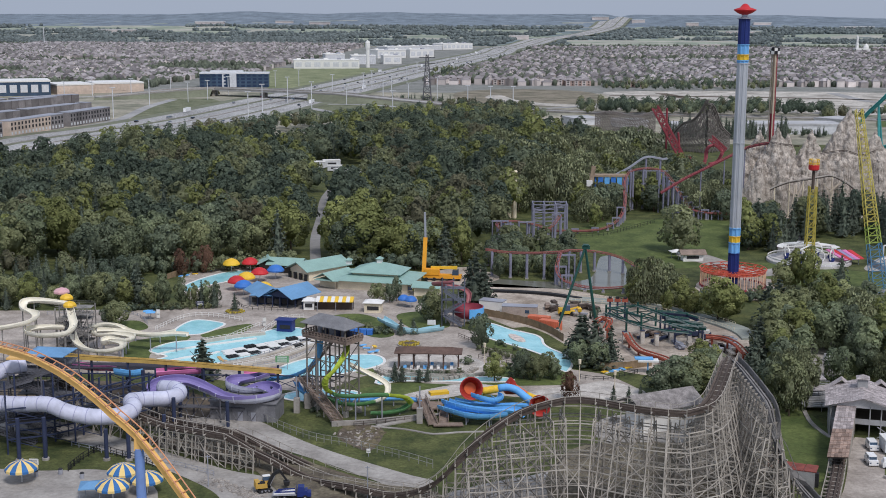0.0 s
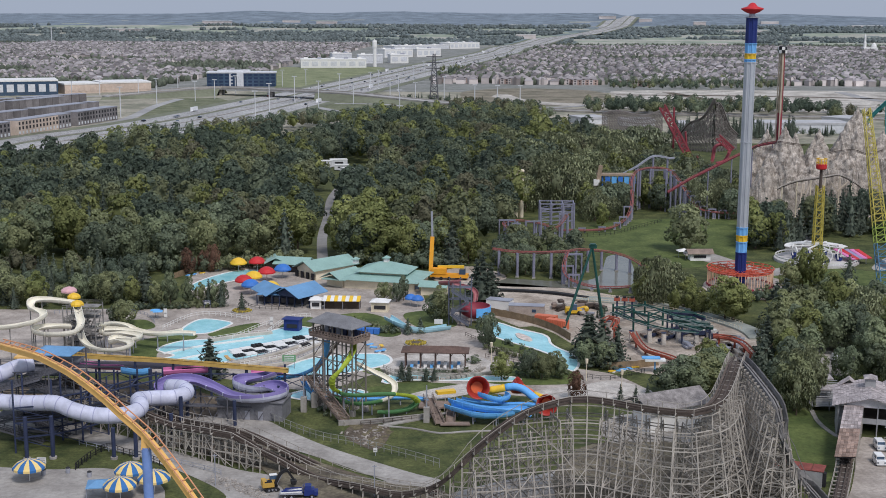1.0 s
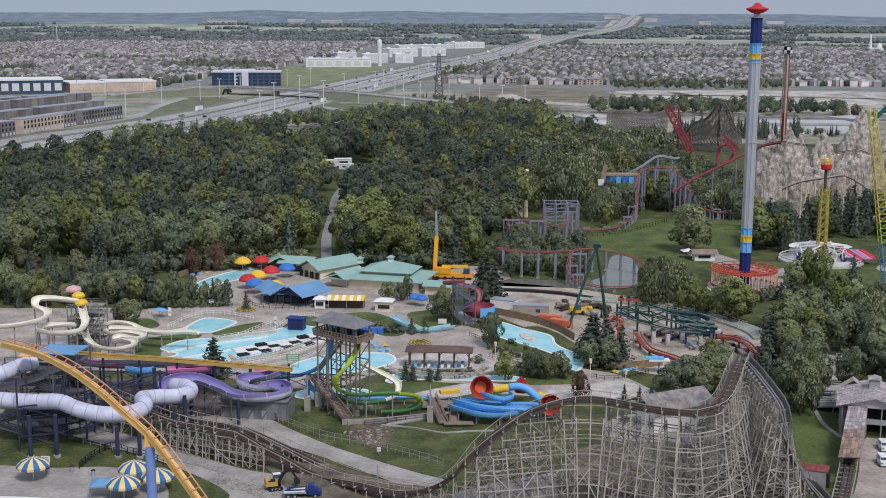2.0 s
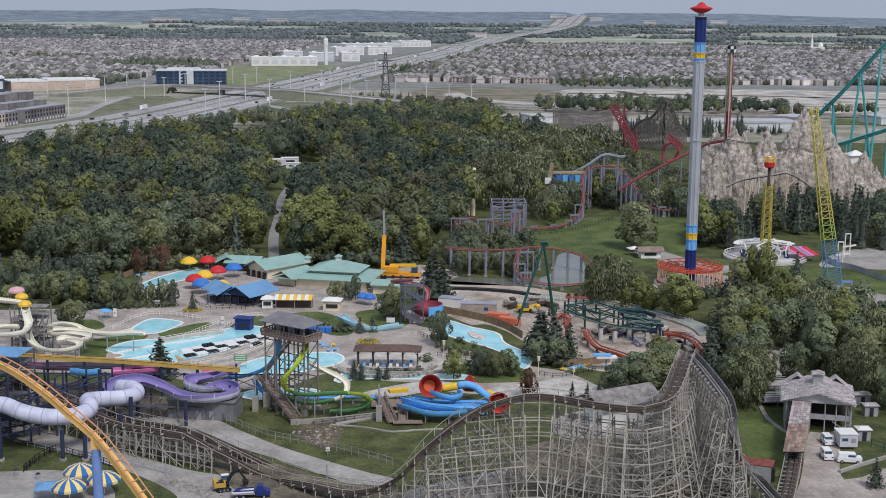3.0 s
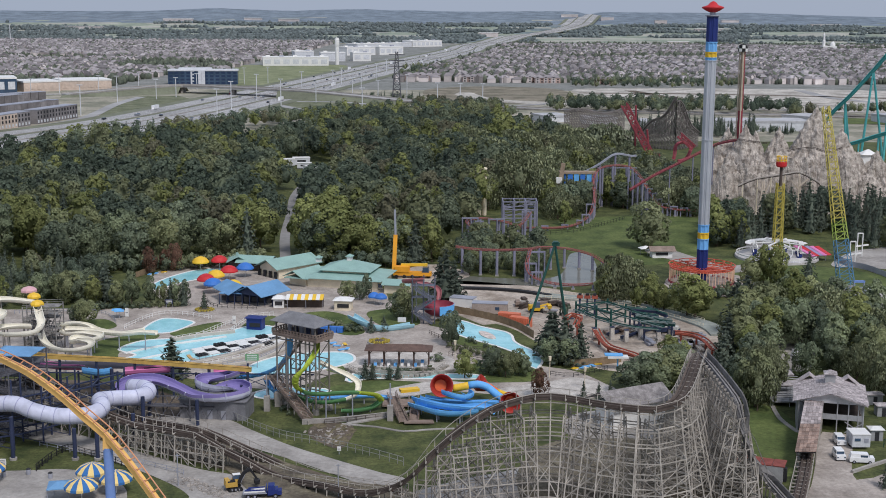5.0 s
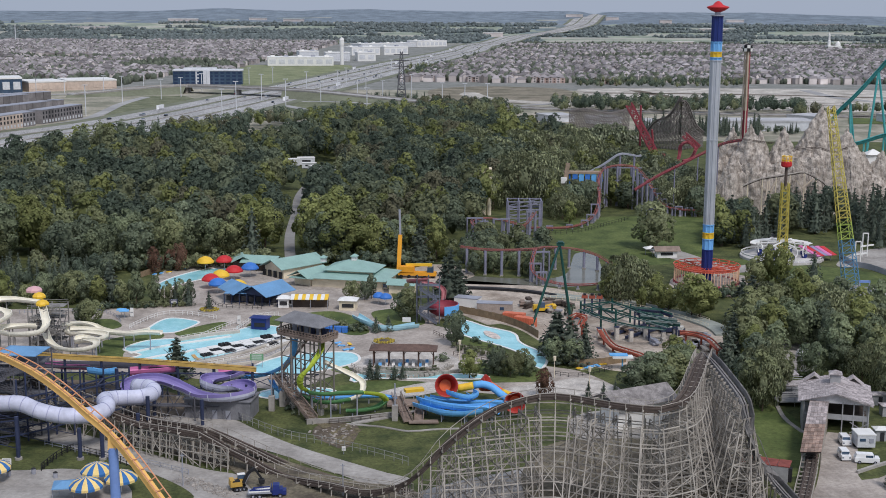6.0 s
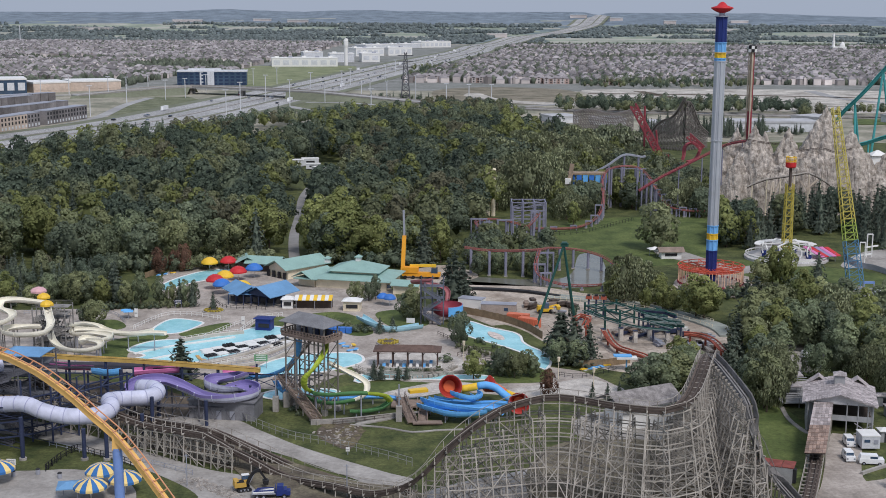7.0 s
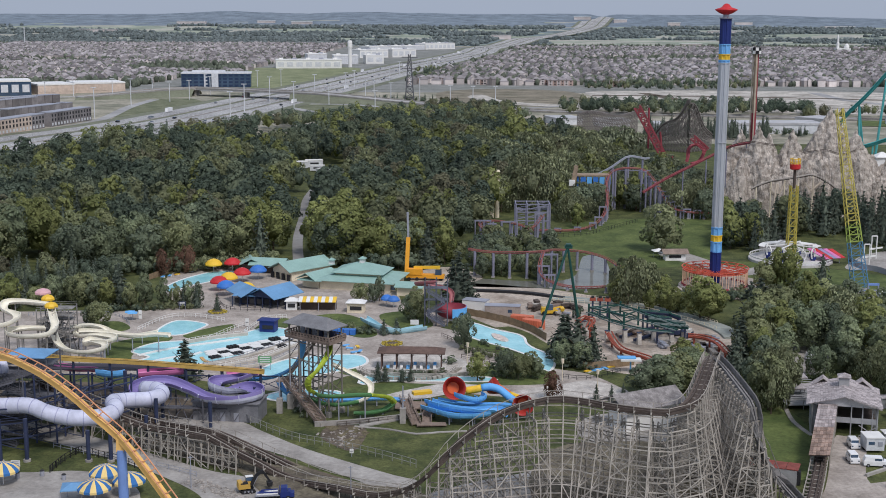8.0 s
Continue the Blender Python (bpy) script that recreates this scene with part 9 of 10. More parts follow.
steel_coaster("steel_coaster", [(25.7, 515.0, 2.5), (35.2, 518.0, 1.8), (46.0, 522.0, 1.4), (53.9, 530.0, 1.9), (60.2, 545.0, 3.6), (63.7, 560.0, 8.4), (64.6, 575.0, 14.1), (68.0, 585.0, 18.0), (75.1, 590.0, 19.3), (83.0, 590.0, 18.6), (87.1, 585.0, 15.0), (89.5, 575.0, 10.3), (92.7, 565.0, 5.3), (98.3, 560.0, 3.6), (112.1, 560.0, 2.9)], "red coaster loop on tall purple-grey columns", REDTRACK, REDTRACK, PG, 6, 0.6, 0.12, 0.24, 0.55)
steel_coaster("steel_coaster", [(27.0, 424.0, 10.4), (25.4, 418.0, 5.8), (27.1, 414.0, 3.1), (32.8, 409.0, 1.9), (39.9, 406.0, 1.9), (46.3, 405.0, 2.5)], "low red coaster bend over the pond", REDTRACK, REDTRACK, PG, 6, 0.5, 0.1, 0.18, 0.4)
t = thing("steel_gantry", (27.2, 498.6), "purple-grey steel gantry under the red coaster", "gantry")
for i in range(4):
    for j in range(2):
        x, y = (21.1, 520.0, 11.1)[0] + i * 4.6, 512 + j * 9
        part("column", stand(Mesh(), x, y, 13.5, 0.35), PG, t)
    part("beam", Mesh().beam((x, 512, 13.2), (x, 521, 13.2), 0.4), PG, t)
for j in range(2):
    for z in (6.5, 10, 13.2):
        x = (21.1, 520.0, 11.1)[0]
        part("beam", Mesh().beam((x, 512 + 9 * j, z), (x + 13.8, 512 + 9 * j, z), 0.4), PG, t)
        part("brace", Mesh().beam((x, 512 + 9 * j, z - 3), (x + 13.8, 512 + 9 * j, z), 0.25), PG, t)
t = thing("lift_hill", (66.4, 578.4), "grey steel lift hill and station frame", "coaster")
part("track", Mesh().sweep(smooth([(63.0, 600.0, 14.8), (69.6, 600.0, 18.4), (76.2, 600.0, 23.0), (80.2, 600.0, 23.5), (85.6, 600.0, 22.5), (87.4, 600.0, 22.8)], 2), [(-.8, -.5), (.8, -.5), (.8, .3), (-.8, .3)]), STEEL, t)
for k, (a_, b_) in enumerate((((70.2, 600.0, 18.4), 0), ((77.5, 600.0, 23.0), 0), ((84.2, 600.0, 22.8), 0), ((82.2, 588.0, 18.6), 0), ((83.5, 584.0, 18.3), 0), ((85.6, 580.0, 14.9), 0), ((68.7, 585.0, 18.0), 0), ((75.1, 590.0, 18.5), 0))):
    part("column", stand(Mesh(), a_[0], a_[1], a_[2], 0.5), PG, t)
for z in (12, 18):
    part("beam", Mesh().beam(((68.0, 590.0, 9.4)[0], 590, z), ((86.5, 590.0, 9.6)[0], 590, z), 0.4), PG, t)
for k in range(9):
    px_, py_, pz_ = (81.1, 580.0, 18.7)
    part("column", stand(Mesh(), px_ + k * 1.9, py_ - k * 2.4, pz_ - k * 1.9, 0.42), PG, t)
    part("beam", Mesh().beam((px_ + k * 1.9, py_ - k * 2.4, pz_ - k * 1.9), (px_ + (k + 1) * 1.9, py_ - (k + 1) * 2.4, pz_ - k * 1.9), 0.35), PG, t)
# blue swinging ride with a tan arm
t = thing("pendulum_ride", (60.7, 599.3), "blue framed pendulum ride with a tan arm", "ride")
x0, y0, z0 = (52.5, 585.0, 7.4)
for i in range(6):
    part("column", stand(Mesh(), x0 + i * 2.8, y0 + (i % 2) * 4, (52.3, 585.0, 16.6)[2], 0.4), BLUE, t)
part("roof", Mesh().box((x0 + 6, y0 + 2, (52.3, 585.0, 15.8)[2]), (17, 6, 0.8)), mat("tan_boards", (0.33, 0.25, 0.18), 0.8, 0.2, 2), t)
for k in range(5):
    part("panel", Mesh().box((x0 + 2.4 + k * 2.9, y0 - 0.6, (52.4, 585.0, 12.1)[2]), (2.3, 0.4, 3.4)), SLBLUE if k % 2 else BLUE, t)
part("arm", Mesh().beam((48.4, 580.0, 2.0), (51.2, 580.0, 21.2), 1.9, 1.4), bpy.data.materials["tan_boards"], t, "tan arm")
part("counterweight", Mesh().box(((49.3, 579.0, 12.1)), (2.6, 2, 2.6)), WHITE, t)
for px in (0, 1):
    p = (12.4, 560.0, 7.6) if px == 0 else (14.7, 560.0, 7.6)
    t = thing("chimney_post", (p[0], p[1]), "tall tan post among willows", "post", "tan posts")
    part("shaft", stand(Mesh(), p[0], p[1], (12.3, 560.0, 20.7)[2], 1.0, 10), CREAM, t)
    part("cap", Mesh().cyl((p[0], p[1], (12.3, 560.0, 20.7)[2]), (p[0], p[1], (12.3, 560.0, 21.4)[2]), 1.3, 0.9, 10), CREAM, t)

# red boomerang coaster with two leaning towers
BR = paint("deep_red_steel", (0.29, 0.06, 0.075), 0.5, 0.15)
t = thing("boomerang_coaster", (127.9, 764.2), "deep red boomerang coaster with leaning track towers", "coaster")
def lattice(t, a, b, w0, w1, material, bays=10, bar=0.3, split=()):
    LACE = {}
    a, b = Vector(a), Vector(b)
    d = (b - a).normalized()
    s = d.cross(Vector((0, 1, 0))).normalized()
    u = d.cross(s)
    for i in (-1, 1):
        for j in (-1, 1):
            if not split:
                part("chord", Mesh().beam(a + s * i * w0 / 2 + u * j * w0 / 2, b + s * i * w1 / 2 + u * j * w1 / 2, bar), material, t)
            else:
                for k, (f0, f1, mm) in enumerate(split):
                    A, B = a + s * i * w0 / 2 + u * j * w0 / 2, b + s * i * w1 / 2 + u * j * w1 / 2
                    part("chord", Mesh().beam(A.lerp(B, f0), A.lerp(B, f1), bar), mm, t)
    for k in range(bays):
        f0, f1 = k / bays, (k + 1) / bays
        mm = material
        for q0, q1, m3 in split:
            if q0 <= f0 < q1:
                mm = m3
        br = LACE.setdefault(mm.name, Mesh())
        for (i, j), (i2, j2) in (((-1, -1), (1, -1)), ((1, -1), (1, 1)), ((1, 1), (-1, 1)), ((-1, 1), (-1, -1))):
            p0 = (a + s * i * w0 / 2 + u * j * w0 / 2).lerp(b + s * i * w1 / 2 + u * j * w1 / 2, f0)
            p1 = (a + s * i2 * w0 / 2 + u * j2 * w0 / 2).lerp(b + s * i2 * w1 / 2 + u * j2 * w1 / 2, f1)
            p2 = (a + s * i2 * w0 / 2 + u * j2 * w0 / 2).lerp(b + s * i2 * w1 / 2 + u * j2 * w1 / 2, f0)
            br.beam(p0, p1, bar * 0.6), br.beam(p0, p2, bar * 0.6)
    for key, br in LACE.items():
        tagged(part("lacing", br, bpy.data.materials[key], t), kind="stuff")


lattice(t, (120.0, 740.0, 0.8), (99.7, 740.0, 36.9), 3.4, 3.4, BR, 12, 0.8)
part("catwalk", Mesh().beam((118.8, 737.0, 1.1), (116.0, 737.0, 7.1), 1.6), WHITE, t)
lattice(t, (140.6, 740.0, 12.2), (132.4, 740.0, 19.4), 3.0, 3.0, BR, 5, 0.7)
for k in range(3):
    part("column", Mesh().cyl(((108.1, 745.0, 2.1)[0] + k * 9, 748, 0), ((107.3, 745.0, 25.4)[0] + k * 7, 745, 36 - k * 14), 0.6, 0.6, 8), BR, t)
steel_coaster("steel_coaster", [(78.5, 556.0, 12.6), (88.9, 560.0, 18.2), (99.8, 566.0, 22.6), (111.2, 574.0, 26.9), (122.1, 584.0, 30.3), (133.8, 596.0, 31.0)], "deep red coaster track rising past the tower", BR, BR, PG, 14, 0.6, 0.17, 0.36, 0.3)
steel_coaster("steel_coaster", [(125.7, 740.0, -2.2), (130.0, 742.0, 5.9), (131.6, 745.0, 12.9), (136.4, 748.0, 14.7), (140.5, 746.0, 11.6), (137.3, 742.0, 6.0), (132.0, 740.0, 4.5)], "deep red coaster loop", BR, BR, BR, 0, 0.8, 0.3, 0.7)
# far timber coaster
FT = mat("far_grey_timber", (0.19, 0.17, 0.158), 0.9, 0.2, 8, island=0.2)
def timber_wall(p, q_, h0, h1, label, n):
    p, q_ = Vector(p), Vector(q_)
    t = thing("timber_coaster", (p.x, p.y), label, "coaster")
    lac = Mesh()
    for row in (0, 5):
        for i in range(n + 1):
            f = i / n
            x, y, h = p.x + (q_.x - p.x) * f, p.y + (q_.y - p.y) * f + row, (h0 + (h1 - h0) * f) * (0.9 + 0.1 * math.sin(f * 7))
            part("post", Mesh().beam((x, y, 0), (x, y, h), 0.32), FT, t)
            if i < n:
                f2 = (i + 1) / n
                x2, y2, h2 = p.x + (q_.x - p.x) * f2, p.y + (q_.y - p.y) * f2 + row, (h0 + (h1 - h0) * f2) * (0.9 + 0.1 * math.sin(f2 * 7))
                for k in range(1, 6):
                    lac.beam((x, y, h * k / 5), (x2, y2, h2 * k / 5), 0.36)
                    lac.beam((x, y, h * (k - 1) / 5), (x2, y2, h2 * k / 5), 0.26)
                    lac.beam((x, y, h * k / 5), (x2, y2, h2 * (k - 1) / 5), 0.26)
    tagged(part("bracing", lac, FT, t), kind="stuff")
    part("track", Mesh().sweep([(p.x + (q_.x - p.x) * i / n, p.y + (q_.y - p.y) * i / n + 2.5, (h0 + (h1 - h0) * i / n) * (0.9 + 0.1 * math.sin(i / n * 7)) + 0.4) for i in range(n + 1)], [(-1.6, -.3), (1.6, -.3), (1.6, .3), (-1.6, .3)]), FT, t)


timber_wall((*(84.2, 948.9), 0), (*(127.7, 943.2), 0), 18, 20, "far grey timber coaster structure", 24)
timber_wall((*(127.5, 855.2), 0), (*(146.9, 835.2), 0), 10, 36, "far grey timber coaster hill", 11)
timber_wall((*(146.9, 835.2), 0), (*(166.1, 857.8), 0), 36, 10, "far grey timber coaster slope", 8)
timber_wall((*(-108.0, 865.3), 0), (*(-92.8, 885.7), 0), 9, 8, "small grey timber frame among trees", 8)
timber_wall((*(136.7, 663.2), 0), (*(168.3, 664.9), 0), 16, 17, "pale timber trestle before the rock mountain", 10)

OFFWHITE_RAIL = paint("pale_tan_rail", (0.50, 0.42, 0.33))
# checkered drop tower
dx, dy = 144.3, 640.0
t = thing("drop_tower", (dx, dy), "tall drop tower with a checkered black and white crown", "tower ride")
DZ0, DZ1 = 41.2, 70.4
part("shaft", stand(Mesh(), dx, dy, DZ0, 1.0, 10), mat("maroon_steel", (0.26, 0.04, 0.05), 0.5), t, "maroon lower shaft")
part("shaft", Mesh().cyl((dx, dy, DZ0), (dx, dy, DZ1), 0.95, 0.95, 10), mat("tan_steel", (0.42, 0.32, 0.22), 0.5), t, "tan upper shaft")
for k in range(3):
    a = k * 2.09 + 0.5
    part("guide_rail", Mesh().beam((dx + 1.5 * math.cos(a), dy + 1.5 * math.sin(a), 2), (dx + 1.5 * math.cos(a), dy + 1.5 * math.sin(a), DZ1), 0.5), OFFWHITE_RAIL if k else BR, t)
for i in range(8):
    for j in range(2):
        a = i * math.pi / 4
        part("crown_panel", Mesh().box((dx + 1.75 * math.cos(a), dy + 1.75 * math.sin(a), DZ1 + j * 1.6), (1.5, 0.9, 1.55), a + math.pi / 2), WHITE if (i + j) % 2 else BLACK, t)
part("crown_top", Mesh().cyl((dx, dy, DZ1 + 3.2), (dx, dy, DZ1 + 3.6), 1.6, 1.2, 12), DARK, t)

WHITE_PAVE = mat("white_paving", (0.54, 0.515, 0.50), 0.85, 0.2, 4, fine=0.3)
# round children's tower ride with a red drum
bx, by = (120.8, 464.2)
t = thing("balloon_tower", (bx, by), "yellow lattice tower ride with a red drum top", "tower ride")
BT = 34.2
lattice(t, (bx, by, 1.0), (bx, by, 27.9), 3.0, 2.4, paint("mustard_steel", (0.42, 0.35, 0.07)), 9, 0.4)
part("mast", Mesh().cyl((bx, by, 26.9), (bx, by, BT + 1), 0.55, 0.55, 10), TIMBER_DARK, t)
part("drum", Mesh().lathe((bx, by, BT), [(0.5, -0.5), (1.5, -0.4), (1.95, 0.0), (1.95, 1.5), (1.7, 1.6), (0.4, 1.6)], 18), RED, t, "red drum")
for k in range(10):
    a = k * math.pi / 5
    part("cage_bar", Mesh().beam((bx + 1.8 * math.cos(a), by + 1.8 * math.sin(a), BT + 1.5), (bx + 1.75 * math.cos(a), by + 1.75 * math.sin(a), BT + 3.4), 0.22), YELLOW, t)
for zr in (2.0, 3.4):
    part("cage_ring", Mesh().lathe((bx, by, BT + zr), [(1.7, 0), (1.95, 0), (1.95, 0.28), (1.7, 0.28), (1.7, 0)], 20), YELLOW, t)
part("mast_cap", Mesh().lathe((bx, by, BT + 1.5), [(1.0, 0), (1.0, 1.6), (0.7, 2.2), (0.05, 2.4)], 14), CREAM, t)
part("platform", Mesh().cyl((bx, by, 0), (bx, by, 0.9), 15.2, 15.2, 48), WHITE_PAVE, t, "round pale platform")
for k in range(8):
    a = k * math.pi / 4 + 0.2
    s = part("balloon_frame", Mesh().sweep([(bx + 8.5 * math.cos(a) + 2.0 * math.cos(b) * math.sin(a), by + 8.5 * math.sin(a) - 2.0 * math.cos(b) * math.cos(a), 3.4 + 2.0 * math.sin(b)) for b in (i * math.pi / 8 for i in range(17))], [(-.18, -.18), (.18, -.18), (.18, .18), (-.18, .18)]), WHITE, t)
    part("gondola", Mesh().lathe((bx + 8.5 * math.cos(a), by + 8.5 * math.sin(a), 1.0), [(0.9, 0), (1.1, 0.5), (1.0, 1.2), (0.8, 1.2)], 12), NAVY, s)
    part("arm", Mesh().beam((bx, by, 6.0), (bx + 10 * math.cos(a), by + 10 * math.sin(a), 5.8), 0.6, 0.3), WHITE, t)
part("railing", Mesh().lathe((bx, by, 0.9), [(14.8, 0.7), (14.8, 1.1), (14.7, 1.1), (14.7, 0.7)], 40), WHITE, t)
for k in range(40):
    a = k * math.pi / 20
    part("baluster", Mesh().beam((bx + 14.75 * math.cos(a), by + 14.75 * math.sin(a), 0.9), (bx + 14.75 * math.cos(a), by + 14.75 * math.sin(a), 2.0), 0.14), WHITE, t)
part("rear_canopy", Mesh().sweep([(bx + 10.5 * math.cos(a), by + 10.5 * math.sin(a), 5.0) for a in (0.1 + i * 2.95 / 20 for i in range(21))], [(-1.1, -.3), (1.1, .1), (1.1, .3), (-1.1, -.1)]), WHITE, t, "curved white canopy")
cx2, cy2 = (132.6, 461.5)
t = thing("striped_canopy", (cx2, cy2), "pink, red and blue striped queue canopy", "canopy")
for k, mm in enumerate((PINK, RED, paint("dusty_violet", (0.30, 0.26, 0.42)), PINK, RED)):
    part("stripe", Mesh().beam((cx2 - 4.6 + k * 1.9, cy2 + 4.5 - k * 0.2, 4.2), (cx2 - 0.4 + k * 1.6, cy2 - 5.5 + k * .6, 2.2), 1.9, 0.25), mm, t)
for i in (-5, 0, 5):
    part("post", stand(Mesh(), cx2 + i, cy2 - 2, 3.0, 0.12), STEEL, t)

# slingshot mast
t = thing("slingshot_mast", (130.3, 410.5), "leaning lattice mast, blue below and yellow above", "mast")
lattice(t, (*(130.3, 410.5), 0.2), (124.2, 425.0, 58.8), 4.6, 2.0, YELLOW, 26, 0.26, ((0, 0.265, paint("steel_blue_mast", (0.09, 0.22, 0.36))), (0.265, 0.36, paint("lime_mast", (0.34, 0.43, 0.09))), (0.36, 1.0, paint("mast_yellow", (0.52, 0.44, 0.10)))))
part("base", Mesh().box((*(130.3, 410.5), 0), (6, 6, 0.6)), CONCRETE, t)
# white climbing frames by the splash yard
t = thing("white_frame_ride", (154.7, 485.0), "white steel frame ride on a pale yard", "ride")
for p, hh in (((143.7, 451.0), 8.6), ((151.5, 467.5), 8.8)):
    for s in (0, 1.9):
        part("post", stand(Mesh(), p[0] + s, p[1], hh, 0.22), WHITE, t)
    part("beam", Mesh().beam((p[0], p[1], hh), (p[0] + 1.9, p[1], hh), 0.4), WHITE, t)
    part("beam", Mesh().beam((p[0] - 1, p[1] - 1, hh * 0.45), (p[0] + 5, p[1] + 3, hh * 0.45), 0.5), WHITE, t)
area("yard_right", [(137.1, 450.8), (155.1, 479.1), (179.2, 486.0), (165.2, 446.6), (144.7, 445.9)], 0.09, CONCRETE, "pale paved yard", "pavement")
area("yard_truck", [(127.2, 395.3), (136.7, 408.1), (147.2, 395.9), (142.9, 384.0), (124.1, 379.6)], 0.09, CONCRETE, "pale concrete yard below the mast", "pavement")
board_fence([(143.3, 467.2), (142.2, 451.0), (147.2, 440.9), (151.3, 423.8), (156.4, 411.4)], 2.0, STEEL, "grey panel fence on the lawn", 2.0)
t = thing("control_gate", (130.3, 397.8), "blue-grey steel gate frame", "gate")
p = (130.3, 397.8)
for s in (-1.6, 1.6):
    part("post", stand(Mesh(), p[0] + s, p[1], 5.5, 0.25), STEEL, t)
part("beam", Mesh().box((p[0], p[1], 4.8), (3.6, 0.6, 0.7)), COLBLUE, t)
part("panel", Mesh().box((p[0], p[1], 1.6), (2.4, 0.3, 1.8)), STEEL, t)

# teal giant coaster
t = steel_coaster("giant_coaster", [(220.8, 760.0, 23.5), (224.6, 755.0, 32.0), (231.8, 745.0, 43.3), (240.7, 735.0, 57.9), (248.6, 725.0, 71.9), (260.3, 715.0, 88.3), (272.0, 700.0, 103.5)], "teal giant coaster hill on slender supports", TEAL, TEAL, TEAL, 0, 1.0, 0.35, 0.9, 0.8, 0.8)
for a_, b_ in (((230.3, 750.0, 39.0), ((231.5, 760.0, 14.8)[0], 745)), ((230.3, 750.0, 39.0), ((235.9, 745.0, 16.3)[0], 750)), ((240.8, 735.0, 57.6), ((236.1, 742.0, 13.3)[0], 735)), ((240.8, 735.0, 57.6), ((250.5, 730.0, 14.7)[0], 735)), ((248.6, 725.0, 71.9), ((244.4, 730.0, 17.9)[0], 720)), ((254.1, 722.0, 78.3), ((261.2, 720.0, 15.8)[0], 715))):
    part("column", Mesh().cyl((*b_, 0), a_, 0.75, 0.6, 10), TEAL, t)
steel_coaster("giant_coaster", [(208.8, 700.0, 16.9), (216.4, 690.0, 20.5), (223.8, 685.0, 23.8), (234.6, 675.0, 29.3), (251.8, 665.0, 37.7)], "low teal giant coaster run behind the rock mountain", TEAL, TEAL, TEAL, 12, 1.1, 0.4, 0.9, 0.5, 0.8)
part("white_tent", hip(Mesh(), (209.6, 640.0), 8, 6, 19.5, 2.6, 0.1, 0.4, 1.0).box((209.6, 640, 0), (7, 5, 19.5)), WHITE, tagged(thing("tent", (208.4, 640.0, 21.5)[:2], "white peaked tent behind the rocks", "tent")))

# mountain track
steel_coaster("steel_coaster", [(128.1, 566.0, 13.1), (135.3, 565.0, 16.4), (143.8, 564.0, 18.1), (150.0, 564.0, 19.1), (155.0, 564.0, 19.7), (161.5, 564.0, 16.7), (166.5, 563.0, 13.0)], "dark coaster track along the rock mountain", TIMBER, TIMBER_DARK, CREAM, 6, 0.6, 0.18, 0.2, 0.3)

def portal(px, py, y, w, label="purple-grey portal frame under the red coaster"):
    """Two posts and a cross beam that carry a track."""
    x, z = px, py
    t = thing("portal_frame", (x, y), label, "support", "portal frames")
    for s in (-w / 2, w / 2):
        part("post", stand(Mesh(), x + s, y, z, 0.3), PG, t)
    part("beam", Mesh().beam((x - w / 2 - 0.3, y, z - 0.2), (x + w / 2 + 0.3, y, z - 0.2), 0.55), PG, t)


for q, w in (((3.6, 466.0, 5.2), 3.0), ((5.5, 470.0, 5.8), 3.2), ((7.5, 474.0, 5.6), 3.2), ((6.1, 492.0, 9.8), 3.4), ((8.4, 494.0, 9.5), 4.2), ((11.0, 492.0, 8.5), 3.0), ((4.5, 450.0, 7.1), 3.4), ((11.8, 488.0, 6.3), 3.6), ((16.6, 500.0, 8.1), 3.4), ((19.8, 503.0, 7.7), 3.0), ((23.5, 515.0, 10.9), 3.6), ((30.1, 505.0, 10.6), 3.0), ((32.8, 520.0, 11.2), 3.2), ((57.7, 540.0, 3.9), 3.0), ((60.6, 550.0, 6.9), 3.0), ((54.5, 532.0, 2.7), 2.6), ((47.4, 524.0, 2.1), 2.4), ((38.8, 520.0, 2.2), 2.4), ((91.1, 572.0, 9.0), 3.2), ((93.1, 568.0, 6.7), 3.2), ((95.7, 563.0, 5.4), 3.0), ((99.0, 560.0, 4.6), 3.0), ((103.5, 560.0, 4.1), 3.0), ((28.0, 424.0, 9.3), 3.6), ((26.8, 419.0, 6.3), 3.6), ((28.6, 414.0, 4.3), 3.2), ((31.1, 430.0, 8.2), 2.2)):
    portal(q[0], q[2], q[1], w)
# cream trestles and dark tracks on the rock mountain
for k, (p, q) in enumerate((((137.9, 560.0, 16.0), (135.8, 556.0, -0.1)), ((138.6, 560.0, 16.0), (137.3, 556.0, -0.1)), ((135.0, 561.0, 13.9), (138.2, 560.0, 10.2)), ((141.8, 561.0, 16.9), (138.7, 560.0, 10.2)), ((147.6, 561.0, 17.5), (146.5, 560.0, 10.3)), ((154.3, 561.0, 18.5), (154.5, 560.0, 10.3)), ((158.1, 561.0, 17.1), (153.1, 560.0, 12.9)), ((150.6, 561.0, 16.5), (153.9, 560.0, 12.1)))):
    t = thing("trestle_leg", (q[0], q[1]), "cream timber trestle leg on the rock mountain", "support", "trestle legs")
    part("beam", Mesh().beam((q[0], q[1], 0.0 if k < 2 else q[2]), p, 0.55), OFFWHITE_RAIL, t)
steel_coaster("steel_coaster", [(118.8, 580.0, 28.9), (122.6, 578.0, 31.7), (129.3, 576.0, 33.2), (134.5, 576.0, 32.5), (144.0, 578.0, 31.3)], "dark coaster track between the rock spires", TIMBER_DARK, TIMBER_DARK, TIMBER, 0, 0.4, 0.12, 0.1, 0.2)
